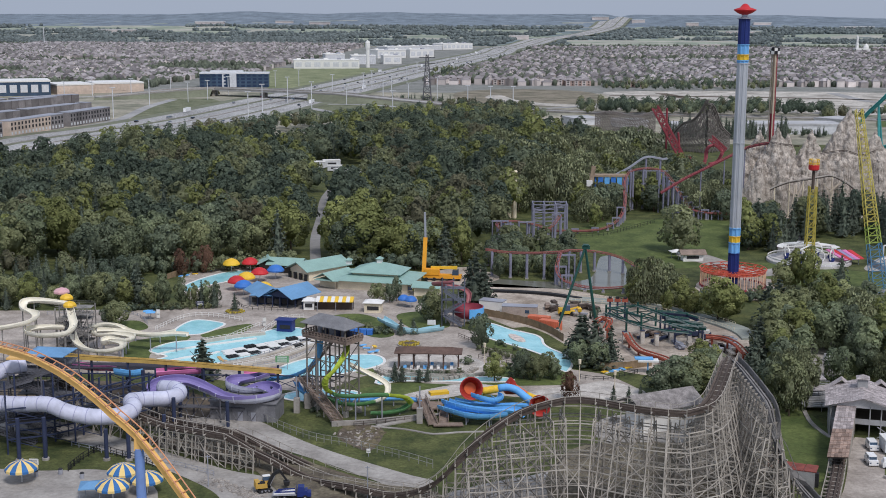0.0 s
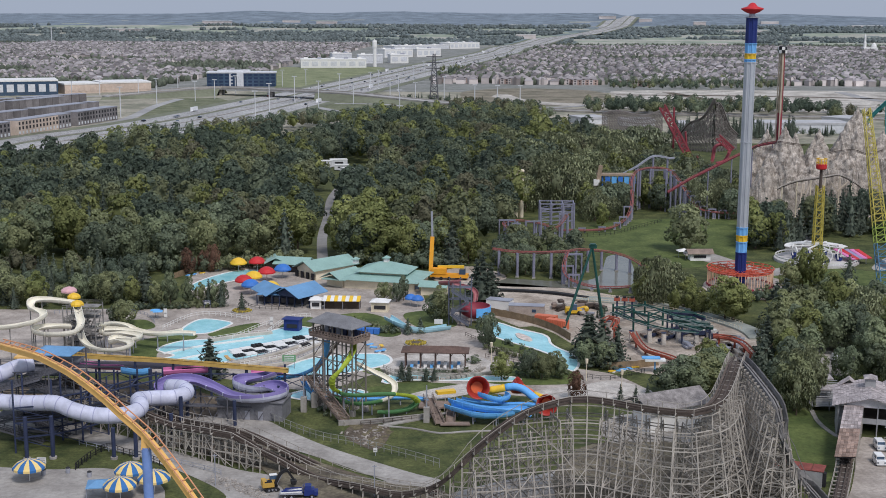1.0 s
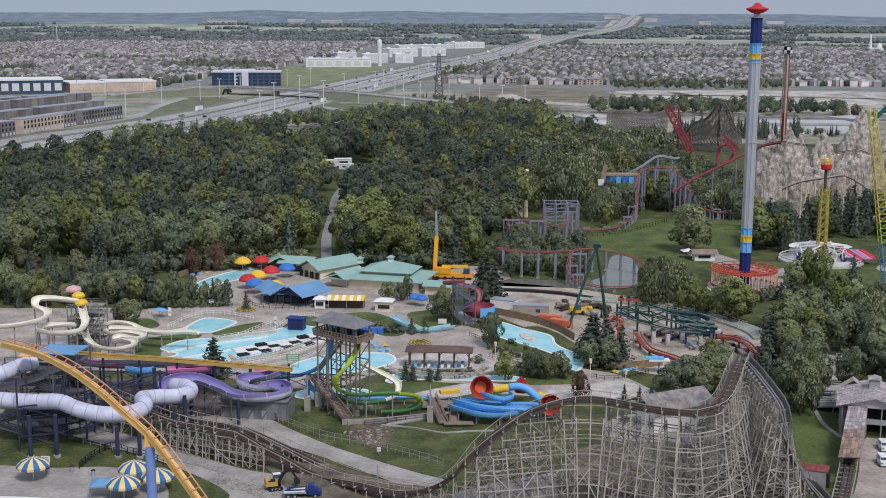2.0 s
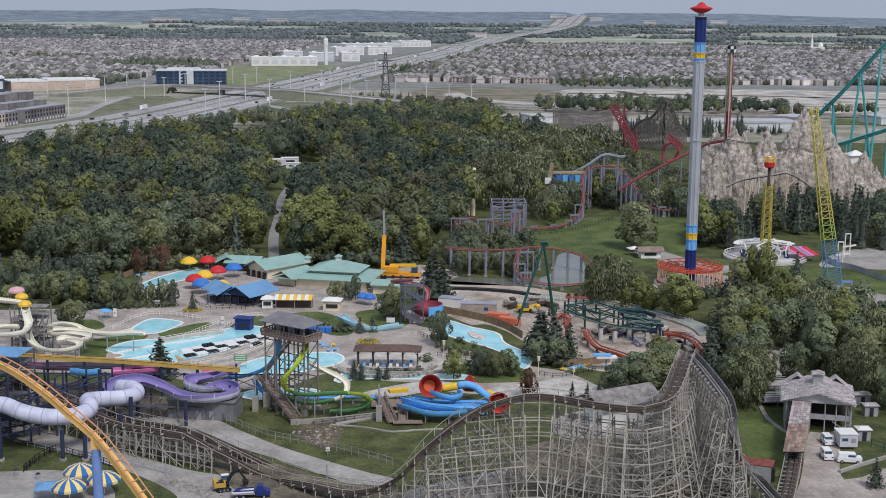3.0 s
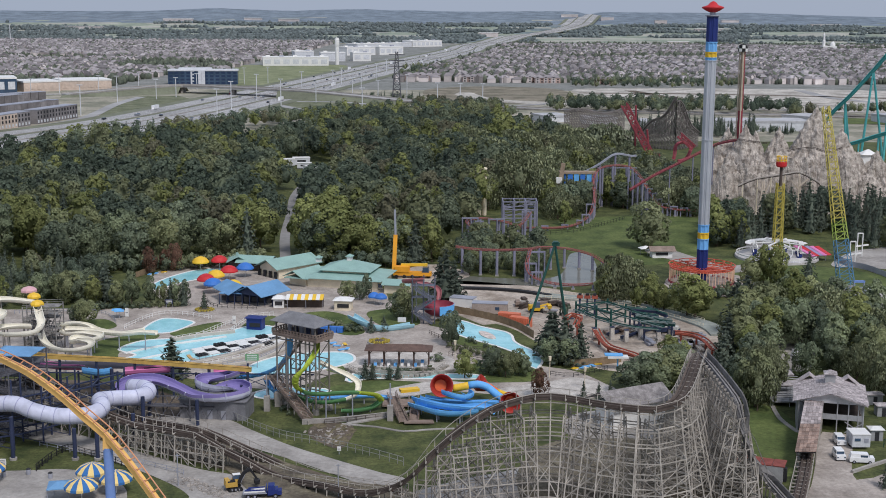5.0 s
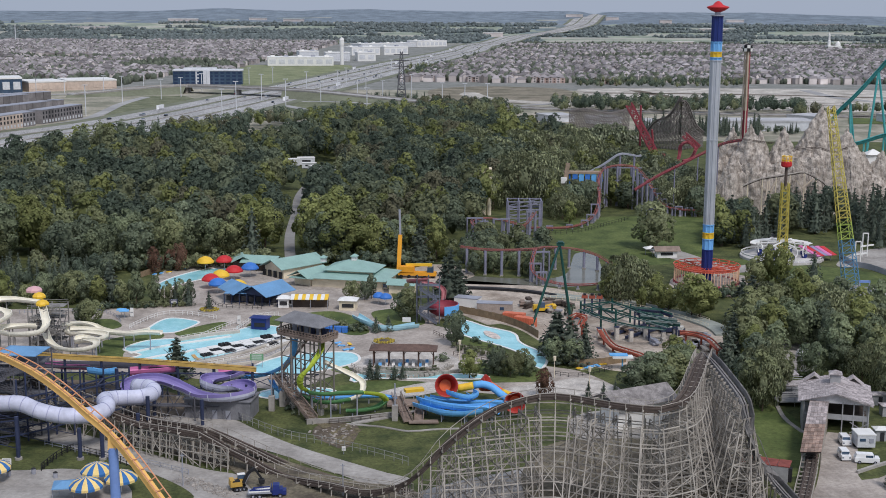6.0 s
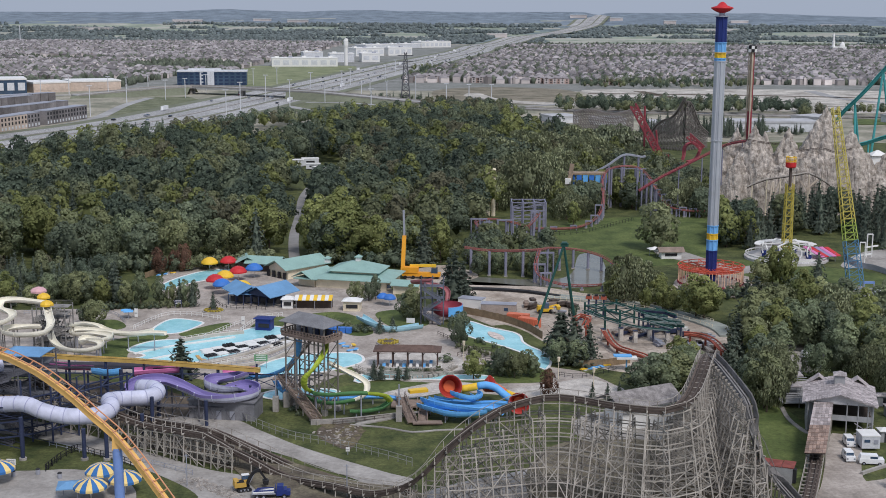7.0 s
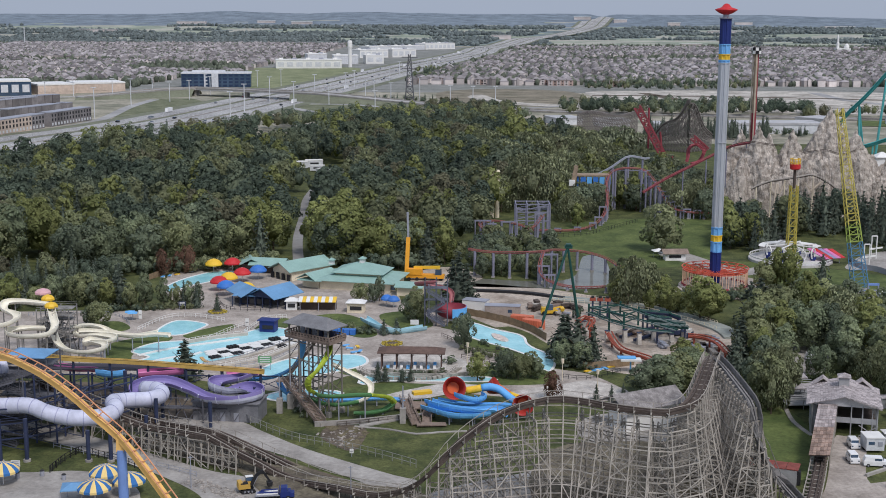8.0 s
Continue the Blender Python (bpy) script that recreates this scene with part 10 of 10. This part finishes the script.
steel_coaster("steel_coaster", [(150.5, 570.0, 28.6), (155.5, 568.0, 29.9), (161.5, 567.0, 30.5), (167.7, 566.0, 28.7), (173.8, 566.0, 30.7)], "dark coaster track round the high spire", TIMBER_DARK, TIMBER_DARK, TIMBER, 0, 0.4, 0.12, 0.1, 0.2)
fence([(33.8, 513.4), (40.5, 510.9), (50.2, 515.4), (58.2, 525.4), (66.7, 537.3), (75.6, 549.7)], 1.6, BLACK, "dark railing along the coaster on the lawn", 2.2)
area("park_path", [(113.8, 483.5), (132.6, 544.6), (138.8, 544.9), (122.6, 483.8)], 0.09, ASPHALT, "grey asphalt path to the rock mountain", "path")
area("park_path", [(74.0, 472.6), (81.9, 482.2), (96.9, 449.4), (105.2, 449.7), (102.4, 437.4), (92.8, 439.1)], 0.09, CONCRETE, "pale path across the lawn", "path")
t = thing("ticket_booth", (77.9, 463.7), "white ticket booth with a tan roof", "booth")
p = (77.9, 463.7)
part("wall", Mesh().box((*p, 0), (7.5, 4, 2.6), 0.1), WHITE, t)
part("roof", gable(Mesh(), p, 5.0, 9.0, 2.6, 1.4, math.pi / 2 + 0.1, 0.4), DECK, t)
part("window", Mesh().box((p[0], p[1] - 2.05, 1.1), (4.5, 0.2, 1.0), 0.1), DARK, t)
for q in ((72.8, 468.0), (75.1, 465.8)):
    t = thing("shade_canopy", q, "small white canopy by the booth", "canopy", "white canopies")
    part("roof", hip(Mesh(), q, 4.5, 3.5, 2.5, 1.0, 0.2, 0.2, 0.4), WHITE, t)
    for s in (-1.8, 1.8):
        part("post", stand(Mesh(), q[0] + s, q[1], 2.6, 0.08), STEEL, t)


# ---------------- far buildings ----------------
def block(name, p, w, d, h, rz, wall, roof, label, bays=0, storeys=0, pane=GLASS, category="building"):
    t = thing(name, p, label, category)
    part("wall", Mesh().box((*p, 0), (w, d, h), rz), wall, t)
    part("roof", Mesh().box((*p, h), (w + .8, d + .8, 1.6), rz), roof, t)
    c, s = math.cos(rz), math.sin(rz)
    for i in range(bays):
        for j in range(storeys):
            u, v, z = (i + 0.5) / bays * w - w / 2, -d / 2 - 0.05, h * (j + 0.25) / storeys
            part("window", Mesh().box((p[0] + u * c - v * s, p[1] + u * s + v * c, z), (w / bays * 0.66, 0.5, h / storeys * 0.55), rz), pane, t)
    return t


def span(a, b):
    """Width and heading of a front that runs from a to b."""
    return math.hypot(b[0] - a[0], b[1] - a[1]), math.atan2(b[1] - a[1], b[0] - a[0])


OFFW = mat("office_white", (0.62, 0.63, 0.65), 0.6, 0.06, 20)
# glass office block
a, b = (-348.3, 1558.7), (-264.7, 1569.2)
w, rz = span(a, b)
mx, my = (a[0] + b[0]) / 2, (a[1] + b[1]) / 2 + 15
t = block("office_block", (mx, my), w, 30, 16.4, rz, GLASS, OFFW, "blue glass office block with white columns and flat roof", 12, 4, paint("dark_glass", (0.03, 0.05, 0.10), 0.15))
for k in (-0.13, -0.02, 0.03):
    part("pier", Mesh().box((mx + k * w * 1.0, my - 15.5, 0), (4, 2, 17.1), rz), OFFW, t)
part("penthouse", Mesh().box((mx - 10, my, 16.4), (40, 14, 3.5), rz), OFFW, t)
# big-box stores
STORE = mat("store_stucco", (0.58, 0.47, 0.39), 0.8, 0.12, 30)
for a, b, top, wall in (((-545.6, 1361.8), (-482.4, 1388.3), 146, GLASS), ((-485.7, 1397.9), (-450.1, 1422.4), 139, STORE), ((-452.1, 1432.6), (-400.6, 1459.9), 144, STORE), ((-631.9, 1315.2), (-544.8, 1352.4), 144, OFFW)):
    w, rz = span(a, b)
    block("retail_store", ((a[0] + b[0]) / 2, (a[1] + b[1]) / 2 + 25), w - 2, 50, 10 if wall is STORE else 15, rz, wall, WHITE, "large flat-roofed retail store with a pale roof", 6, 1, OFFW if wall is GLASS else STORE, "store")
# factories
for a, b, hh, lab in (((-316.7, 2112.0), (-206.9, 2130.7), 22, 1), ((-242.7, 2321.6), (-196, 2330), 24, 0), ((-186, 2331), (-150.9, 2338.8), 24, 1), ((-229.6, 2628.3), (-172, 2676), 26, 1), ((-166, 2681), (-115.8, 2723.6), 26, 1), ((-251.0, 3160.6), (-117.1, 3298.4), 16, 0), ((-117.1, 3298.4), (-39.8, 3373.5), 24, 1), ((-300, 2390), (-262, 2400), 24, 0)):
    w, rz = span(a, b)
    t = block("factory", ((a[0] + b[0]) / 2, (a[1] + b[1]) / 2 + 20), w - 3, 40, hh * 0.6, rz, WHITE if lab else OFFW, WHITE, "long white flat-roofed factory hall" if lab else "grey flat-roofed factory hall", max(2, int(w / 14)), 1, OFFW, "factory")
    for k in range(max(2, int(w / 22))):
        f = (k + 0.5) / max(2, int(w / 22))
        part("roof_unit", Mesh().box((a[0] + (b[0] - a[0]) * f, a[1] + (b[1] - a[1]) * f + 14, hh * 0.6 + 1.5), (7, 6, 2.6), rz), STEEL if k % 2 else WHITE, t)
p = (-195.3, 2179.0)
t = thing("water_tower", p, "slim white water tower by the factories", "tower")
part("shaft", stand(Mesh(), *p, 44.9, 3.2, 14), WHITE, t)
part("tank", Mesh().lathe((*p, 33.7), [(3.2, -4), (4.0, 0), (4.0, 8), (3.0, 11), (0.1, 12)], 16), WHITE, t)
p = (907.2, 3150.8)
t = thing("temple", p, "white domed temple with a tall minaret", "temple")
part("hall", Mesh().box((p[0] + 12, p[1], 0), (34, 24, 12)), WHITE, t)
part("minaret", Mesh().lathe((*p, 0), [(4, 0), (3.6, 24), (2.6, 26), (2.4, 38), (0.1, 46)], 12), WHITE, t)
part("dome", Mesh().lathe((p[0] + 22, p[1], 12), [(6, 0), (6.2, 4), (4.6, 8), (0.1, 12)], 14), WHITE, t)
# white warehouses behind the rides
PALEROOF = mat("pale_grey_roofing", (0.45, 0.45, 0.46), 0.8, 0.15, 12)
for a, b, hh in (((202.0, 977.5), (274.5, 981.5), 11), ((145.8, 981.2), (158.2, 982.1), 9), ((107.0, 1028.0), (132.4, 1030.0), 7), ((280.0, 1026.2), (303.2, 1043.6), 10), ((71.7, 1046.4), (93.3, 1053.6), 7), ((357.9, 1048.0), (393.1, 1061.6), 9)):
    w, rz = span(a, b)
    block("warehouse", ((a[0] + b[0]) / 2, (a[1] + b[1]) / 2 + 14), w, 28, hh * 0.6, rz, OFFW, PALEROOF, "low white warehouse beyond the rides", 0, 0, STEEL, "warehouse")
# rows of townhouses
BRN = mat("townhouse_brick", (0.20, 0.185, 0.185), 0.9, 0.25, 8, rand=0.3)
for row, (a, b, hh) in enumerate((((-367.2, 836.5), (-319.8, 1069.9), 11), ((-406.4, 967.3), (-357.1, 1141.4), 10), ((-462.6, 1057.7), (-409.0, 1222.1), 10), ((-493.3, 1128.9), (-408.0, 1269.9), 9))):
    a, b = Vector(a), Vector(b)
    n = int((b - a).length / 9.5)
    w, rz = span(a, b)
    for i in range(n):
        if i % 9 == 8:
            continue
        q = a.lerp(b, (i + 0.5) / n)
        x, y = q.x, q.y
        bare = row == 0 and n - 16 <= i < n - 10
        t = thing("townhouse", (x, y), "unfinished tan plywood townhouse" if bare else "three-storey brick townhouse with a flat roof", "townhouse", "townhouses")
        part("wall", Mesh().box((x, y, 0), (9.0, 11, hh), rz), STORE if bare else BRN, t)
        part("roof", Mesh().box((x, y, hh), (9.2, 11.2, 0.5), rz), STEEL, t)
        for j in range(3):
            for k in (-2.3, 2.3):
                ox, oy = k * math.cos(rz) + 5.55 * math.sin(rz), k * math.sin(rz) - 5.55 * math.cos(rz)
                if row < 1:
                    part("window", Mesh().box((x + ox, y + oy, 1 + j * 3.4), (1.9, 0.3, 2.1), rz), DARK if j else OFFW, t)
# fields, slip roads and banks
area("lawn_outer", [(322.0, 1049.0), (420.0, 1036.0), (440.0, 1128.0), (350.0, 1143.0)], 0.4, LAWN, "mown lawn beyond the coaster", "lawn", hard=True)
area("sand_field", [(142.0, 1501.3), (212.5, 1532.0), (309.4, 1543.3), (532.8, 1481.5), (482.3, 1190.8), (273.2, 1199.3), (175.8, 1264.0), (151.1, 1344.6)], 0.25, mat("pale_sand_field", (0.42, 0.385, 0.33), 0.95, 0.35, 25, fine=0.7, second=(0.62, 0.58, 0.52)), "pale stripped earth field", "field", step=20)
area("green_field", [(-349.9, 2083.6), (-297.6, 2137.2), (-175.1, 2135.1), (-201.0, 1712.2), (-236.6, 1548.2), (-260.0, 1545.4)], 0.25, mat("bright_field", (0.20, 0.235, 0.115), 0.95, 0.3, 25, fine=0.6, second=(0.27, 0.285, 0.16)), "bright green field before the factories", "field", step=20)
area("interchange_grass", [(-175.1, 1293.7), (-105.6, 1284.2), (-35.3, 1213.4), (-43.9, 1156.7), (-113.8, 1137.3), (-158.0, 1166.5)], 0.2, mat("verge_green", (0.13, 0.155, 0.08), 0.95, 0.35, 14, fine=0.7, second=(0.21, 0.215, 0.135)), "green verge inside the interchange", "grass", step=20)
area("verge_grass", [(-324.5, 1262.0), (-325.5, 1348.3), (-290.6, 1352.1), (-248.3, 1230.3), (-269.2, 1092.2), (-290.1, 996.2), (-302.3, 1089.3)], 0.2, bpy.data.materials["verge_green"], "green verge beside the slip road", "grass", step=20)
area("far_lawn", [(-143.7, 837.2), (-142.7, 902.3), (-121.5, 925.0), (-109.9, 865.2), (-123.7, 828.0)], 0.2, LAWN, "mown clearing in the woods", "lawn", step=10)
for k, pts in enumerate(([(-361.3, 822.7), (-330.0, 945.0), (-308.2, 1059.4), (-322.7, 1223.0), (-324.2, 1330.3)], [(-178.5, 1276.8), (-127.3, 1273.8), (-92.0, 1253.4), (-68.1, 1203.0), (-66.5, 1148.1), (-82.8, 1127.2), (-125.2, 1149.3), (-172.0, 1230.1), (-195.8, 1243.1)], [(-525.3, 1203.1), (-463.5, 1333.4), (-405.6, 1377.3), (-314.7, 1407.2)], [(-14.2, 1245.5), (62.6, 1237.7), (123.9, 1307.4), (157.3, 1400.4)])):
    ribbon("slip_road", [Vector((p.x, p.y, 0.35)) for p in smooth(pts, 20)], 10, 0.0, HIGHWAY, "pale grey slip road", "road")
ribbon("woodland_road", [Vector((p.x, p.y, 0.12)) for p in smooth([(-58.7, 443.8), (-66.6, 501.3), (-71.5, 559.0), (-77.1, 621.1), (-76.5, 698.6), (-74.2, 738.0)], 10)], 4.0, 0.0, ASPHALT, "narrow grey road through the woods", "road", 0.1)
area("brown_field", [(-30.1, 1481.4), (30.2, 1556.8), (116.9, 1520.7), (132.3, 1397.7), (98.1, 1272.1), (52.9, 1267.7), (-15.0, 1310.1)], 0.22, mat("brown_rough_field", (0.175, 0.165, 0.11), 0.95, 0.35, 30, fine=0.6, second=(0.29, 0.25, 0.19)), "rough brown-green field", "field", step=20)
area("earth_track", [(2.5, 1402.9), (18.6, 1444.7), (43.7, 1333.4), (99.3, 1288.4), (141.9, 1260.7), (138.5, 1229.9), (64.1, 1268.8), (25.7, 1314.3)], 0.3, bpy.data.materials["pale_sand_field"], "bare earth track across the field", "field", step=15)
for k, pts in enumerate(([(142.4, 1438.1), (262.0, 1431.3), (381.6, 1405.4), (490.4, 1361.9)], [(147.3, 1309.7), (261.4, 1272.3), (448.6, 1244.4)], [(206.3, 1487.0), (235.9, 1353.4), (293.9, 1291.4)], [(409.6, 1510.2), (408.8, 1371.3), (442.0, 1289.9)])):
    ribbon("dirt_track", [Vector((p.x, p.y, 0.4)) for p in smooth(pts, 20)], 14, 0.0, (DIRT, mat("track_grey", (0.27, 0.25, 0.22), 0.95), DIRT, HIGHWAY)[k], "dark wheel-worn track across the stripped field", "track", 0.1)
# white campers and sheds along the woodland road
for k, (p, w, d, h, rz) in enumerate((((-98.2, 739.4), 13, 6, 4.0, 0.1), ((-88.5, 744.0), 10, 6, 4.4, 0.2), ((-75.8, 699.7), 8, 4, 3.6, 0.5), ((-71.6, 705.1), 8, 4, 3.8, -0.3), ((-80.0, 712.0), 7, 3.4, 3.4, 0.9), ((-69.7, 664.4), 7, 3, 3.2, 1.3), ((-71.6, 640.9), 6, 2.6, 2.8, 1.5), ((-84.5, 726.0), 8, 4, 3.4, 0.0), ((-174.6, 688.3), 7, 3, 3.2, 0.4), ((-66.0, 583.0), 4.6, 2.0, 1.7, 1.4), ((-69.0, 574.0), 4.6, 2.0, 1.7, 1.5))):
    t = thing("site_trailer", p, "white camper trailer among the trees", "trailer", "camper trailers")
    part("body", Mesh().box((*p, 0.5), (w, d, h - 0.5), rz), OFFW, t)
    part("roof", Mesh().box((*p, h), (w + .3, d + .3, 0.25), rz), WHITE, t)
    part("window", Mesh().box((p[0] + math.sin(rz) * (d / 2 + .05), p[1] - math.cos(rz) * (d / 2 + .05), h * 0.5), (w * 0.5, 0.12, h * 0.25), rz), DARK, t)
# street lamps, pylon
for px, base in ((0, (-426.1, 1384.8)), (1, (-317.4, 1088.0)), (2, (-325.0, 1238.1)), (3, (-349.2, 1423.6)), (4, (-288.5, 1334.1)), (5, (-283.8, 1420.8)), (6, (-192.0, 1041.1)), (7, (-255.2, 1570.4)), (8, (-161.1, 1201.4)), (9, (-158.5, 1347.9)), (10, (-75.1, 1067.6)), (11, (-142.1, 1524.3)), (12, (-46.2, 1306.9)), (13, (-102.1, 1725.6)), (14, (-96.7, 1887.7)), (15, (-230.1, 1598.7)), (16, (-105.3, 1353.6)), (17, (-75.5, 1303.9)), (18, (-426.8, 1293.1)), (19, (-376.8, 1361.4)), (20, (-300.8, 1297.7)), (21, (-200.1, 1155.9)), (22, (-197.6, 1291.4)), (23, (-134.8, 1265.0)), (24, (-137.2, 1585.1)), (25, (-104.7, 1472.8)), (26, (-67.6, 1593.8)), (27, (-57.4, 1967.0)), (28, (-14.4, 1261.0)), (29, (7.9, 1247.6)), (30, (30.0, 1249.8))):
    hh = 26 if px in (1, 2, 6, 8, 9, 10, 12, 21, 22) else 20
    t = thing("street_lamp", base, "tall grey highway lamp mast", "lamp", "highway lamps")
    part("pole", stand(Mesh(), *base, hh, 0.4, 8), OFFW, t)
    part("lantern", Mesh().box((*base, hh), (4.5, 2.0, 0.5)), OFFW, t)
p = (-56.5, 1305.9)
t = thing("pylon", p, "dark lattice power pylon beside the highway", "pylon")
lattice(t, (*p, 0), (p[0], p[1], 49.1), 9, 2.0, mat("pylon_steel", (0.10, 0.10, 0.11), 0.6), 9, 0.8)
for z in (0.7, 0.82, 0.94):
    part("crossarm", Mesh().beam((p[0] - 8, p[1], z * 49.1), (p[0] + 8, p[1], z * 49.1), 0.8), bpy.data.materials["pylon_steel"], t)
p = (-1213.3, 3527.6)
t = thing("antenna_mast", p, "slender distant pale radio mast", "mast")
part("pole", stand(Mesh(), *p, 50.3, 1.2, 6), OFFW, t)
# traffic on the highway
TR = random.Random(31)
paints = [VW, VW, paint("grey_car", (0.25, 0.26, 0.28)), BLACK, RED, paint("silver_car", (0.5, 0.5, 0.52))]
HWA = [p for p in HW if 900 < p.y < 3600]
protos = []
for k, mm in enumerate(paints):
    L = 4.8 if k not in (1, 4) else 15.0
    t = thing("car" if L < 6 else "truck", (0, 0), "small car on the highway" if L < 6 else "long box truck on the highway", "car" if L < 6 else "truck", "highway traffic")
    part("body", Mesh().box((0, 0, 0.4), (2.0, L, 0.9 if L < 6 else 0.7)), mm, t)
    part("cabin" if L < 6 else "box", Mesh().box((0, 0, 1.1), (1.8 if L < 6 else 2.6, L * (0.55 if L < 6 else 0.8), 0.7 if L < 6 else 3.0)), GLASS if L < 6 else VW, t)
    protos.append(t)
for k in range(115):
    i = TR.randrange(len(HWA) - 1)
    p, d = HWA[i].lerp(HWA[i + 1], TR.random()), (HWA[i + 1] - HWA[i]).normalized()
    off = TR.choice((-40, -36, -32, -28, -14, -10, -6, 6, 10, 14, 28, 32, 36, 40))
    q = p + Vector((d.y, -d.x, 0)) * off
    m4 = pose(q.x, q.y, q.z + 0.05, 0, 0, math.degrees(math.atan2(d.y, d.x)) - 90)
    if k < len(protos):
        protos[k].matrix_basis = m4
    else:
        copy_thing(protos[TR.choice((0, 0, 2, 2, 2, 3, 3, 5, 5, 1))], m4)
woods("roadside_trees", [(84.1, 1155.0), (182.8, 1131.6), (311.2, 1142.8), (329.6, 1211.6), (204.9, 1236.3), (91.8, 1225.5)], 12, ["round", "tall"], 0, "dark row of trees beyond the rides", RNG, (), 0.9, None, 0.45)
woods("field_trees", [(144.1, 1523.9), (263.8, 1515.5), (351.4, 1548.3), (399.7, 1763.4), (269.3, 1775.9), (158.3, 1760.9)], 15, ["round", "tall"], 0, "belt of trees behind the stripped field", RNG, (), 0.72, None, 0.25)
woods("junction_trees", [(-43.4, 1143.6), (41.9, 1119.3), (49.2, 1178.8), (7.7, 1217.5), (-34.9, 1199.0)], 12, ["round"], 0, "trees by the junction", RNG, (), 0.9, None, 0.5)
woods("spruce_row", [(132.0, 938.0), (222.0, 925.0), (224.0, 962.0), (138.4, 975.0)], 7.5, ["conifer"], 0, "row of spruces beyond the coaster", random.Random(71), (), 1.0, None, 0.4)
woods("warehouse_trees", [(226.0, 950.0), (263.0, 952.0), (263.0, 966.0), (226.0, 966.0)], 6.0, ["conifer", "round"], 0, "small trees before the white warehouse", random.Random(72), (), 0.55, None, 0.4)
woods("lawn_trees", [(292.0, 1095.0), (330.0, 1098.0), (332.0, 1116.0), (292.0, 1116.0)], 8.0, ["round", "tall"], 0, "dark trees behind the rock mountain", random.Random(73), (), 0.9, None, 0.4)
woods("lawn_trees", [(350.0, 1146.0), (410.0, 1140.0), (412.0, 1158.0), (350.0, 1160.0)], 9.0, ["round", "tall"], 0, "dark trees beyond the far lawn", random.Random(74), (), 0.8, None, 0.4)

woods("slip_road_trees", [(-108.3, 1317.7), (-14.4, 1261.0), (-3.4, 1311.3), (-89.8, 1392.8)], 16, ["round", "conifer"], 0, "scrub below the pylon", RNG, (), 0.5, None, 0.3)
woods("housing_trees", [(-72.1, 1700.6), (-4.7, 1738.8), (3.5, 2142.5), (-77.6, 2043.1)], 22, ["round"], 0, "trees by the brick houses", RNG, (), 0.8, None, 0.12)
# brick houses that face the field
BH = random.Random(62)
for k, p in enumerate(((-55.2, 1688.6), (-47.8, 1689.6), (-39.6, 1690.7), (-30.4, 1677.9), (-21.5, 1679.0), (19.0, 1656.9), (27.8, 1658.0), (36.6, 1659.2), (46.9, 1660.5), (57.2, 1661.8), (91.9, 1652.8), (102.2, 1654.1), (111.6, 1642.1), (121.8, 1643.4), (132.1, 1644.7), (160.4, 1622.2), (174.9, 1624.1), (186.5, 1625.5), (196.6, 1614.0))):
    t = thing("house", p, "two-storey pink brick suburban house with a hipped roof", "house", "brick houses")
    w, h = BH.uniform(10, 13), BH.uniform(6.5, 7.5)
    part("wall", Mesh().box((*p, 0), (w, 11, h)), BRICKPINK if k else mat("pink_house_brick", (0.42, 0.31, 0.27), 0.9, 0.2, 8, rand=0.3), t)
    if k == 0:
        BRICKPINK = bpy.data.materials["pink_house_brick"]
    part("roof", hip(Mesh(), p, w, 11, h, 3.6, 0, 0.5, 3.0), HOUSE_ROOF, t)
    part("gable_bay", gable(Mesh().box((p[0] - w * .2, p[1] - 6.2, 0), (w * .42, 1.6, h - .4)), (p[0] - w * .2, p[1] - 6.0), w * .42, 2.2, h - .4, 2.2, 0, 0.2), HOUSE_WALL, t)
    for j in range(2):
        for u in (-.2, .25):
            part("window", Mesh().box((p[0] + u * w, p[1] - (7.05 if u < 0 else 5.55), 1.0 + j * 3.2), (2.0, 0.15, 1.6)), DARK, t)

woods("verge_trees", [(-254.4, 764.7), (-234.6, 790.8), (-208.2, 819.0), (-215.1, 846.8), (-244.2, 823.5), (-266.4, 801.7)], 12, ["round", "tall", "light"], 0, "trees hiding the near edge of the highway", RNG, (), 1.1, None, 0.3)
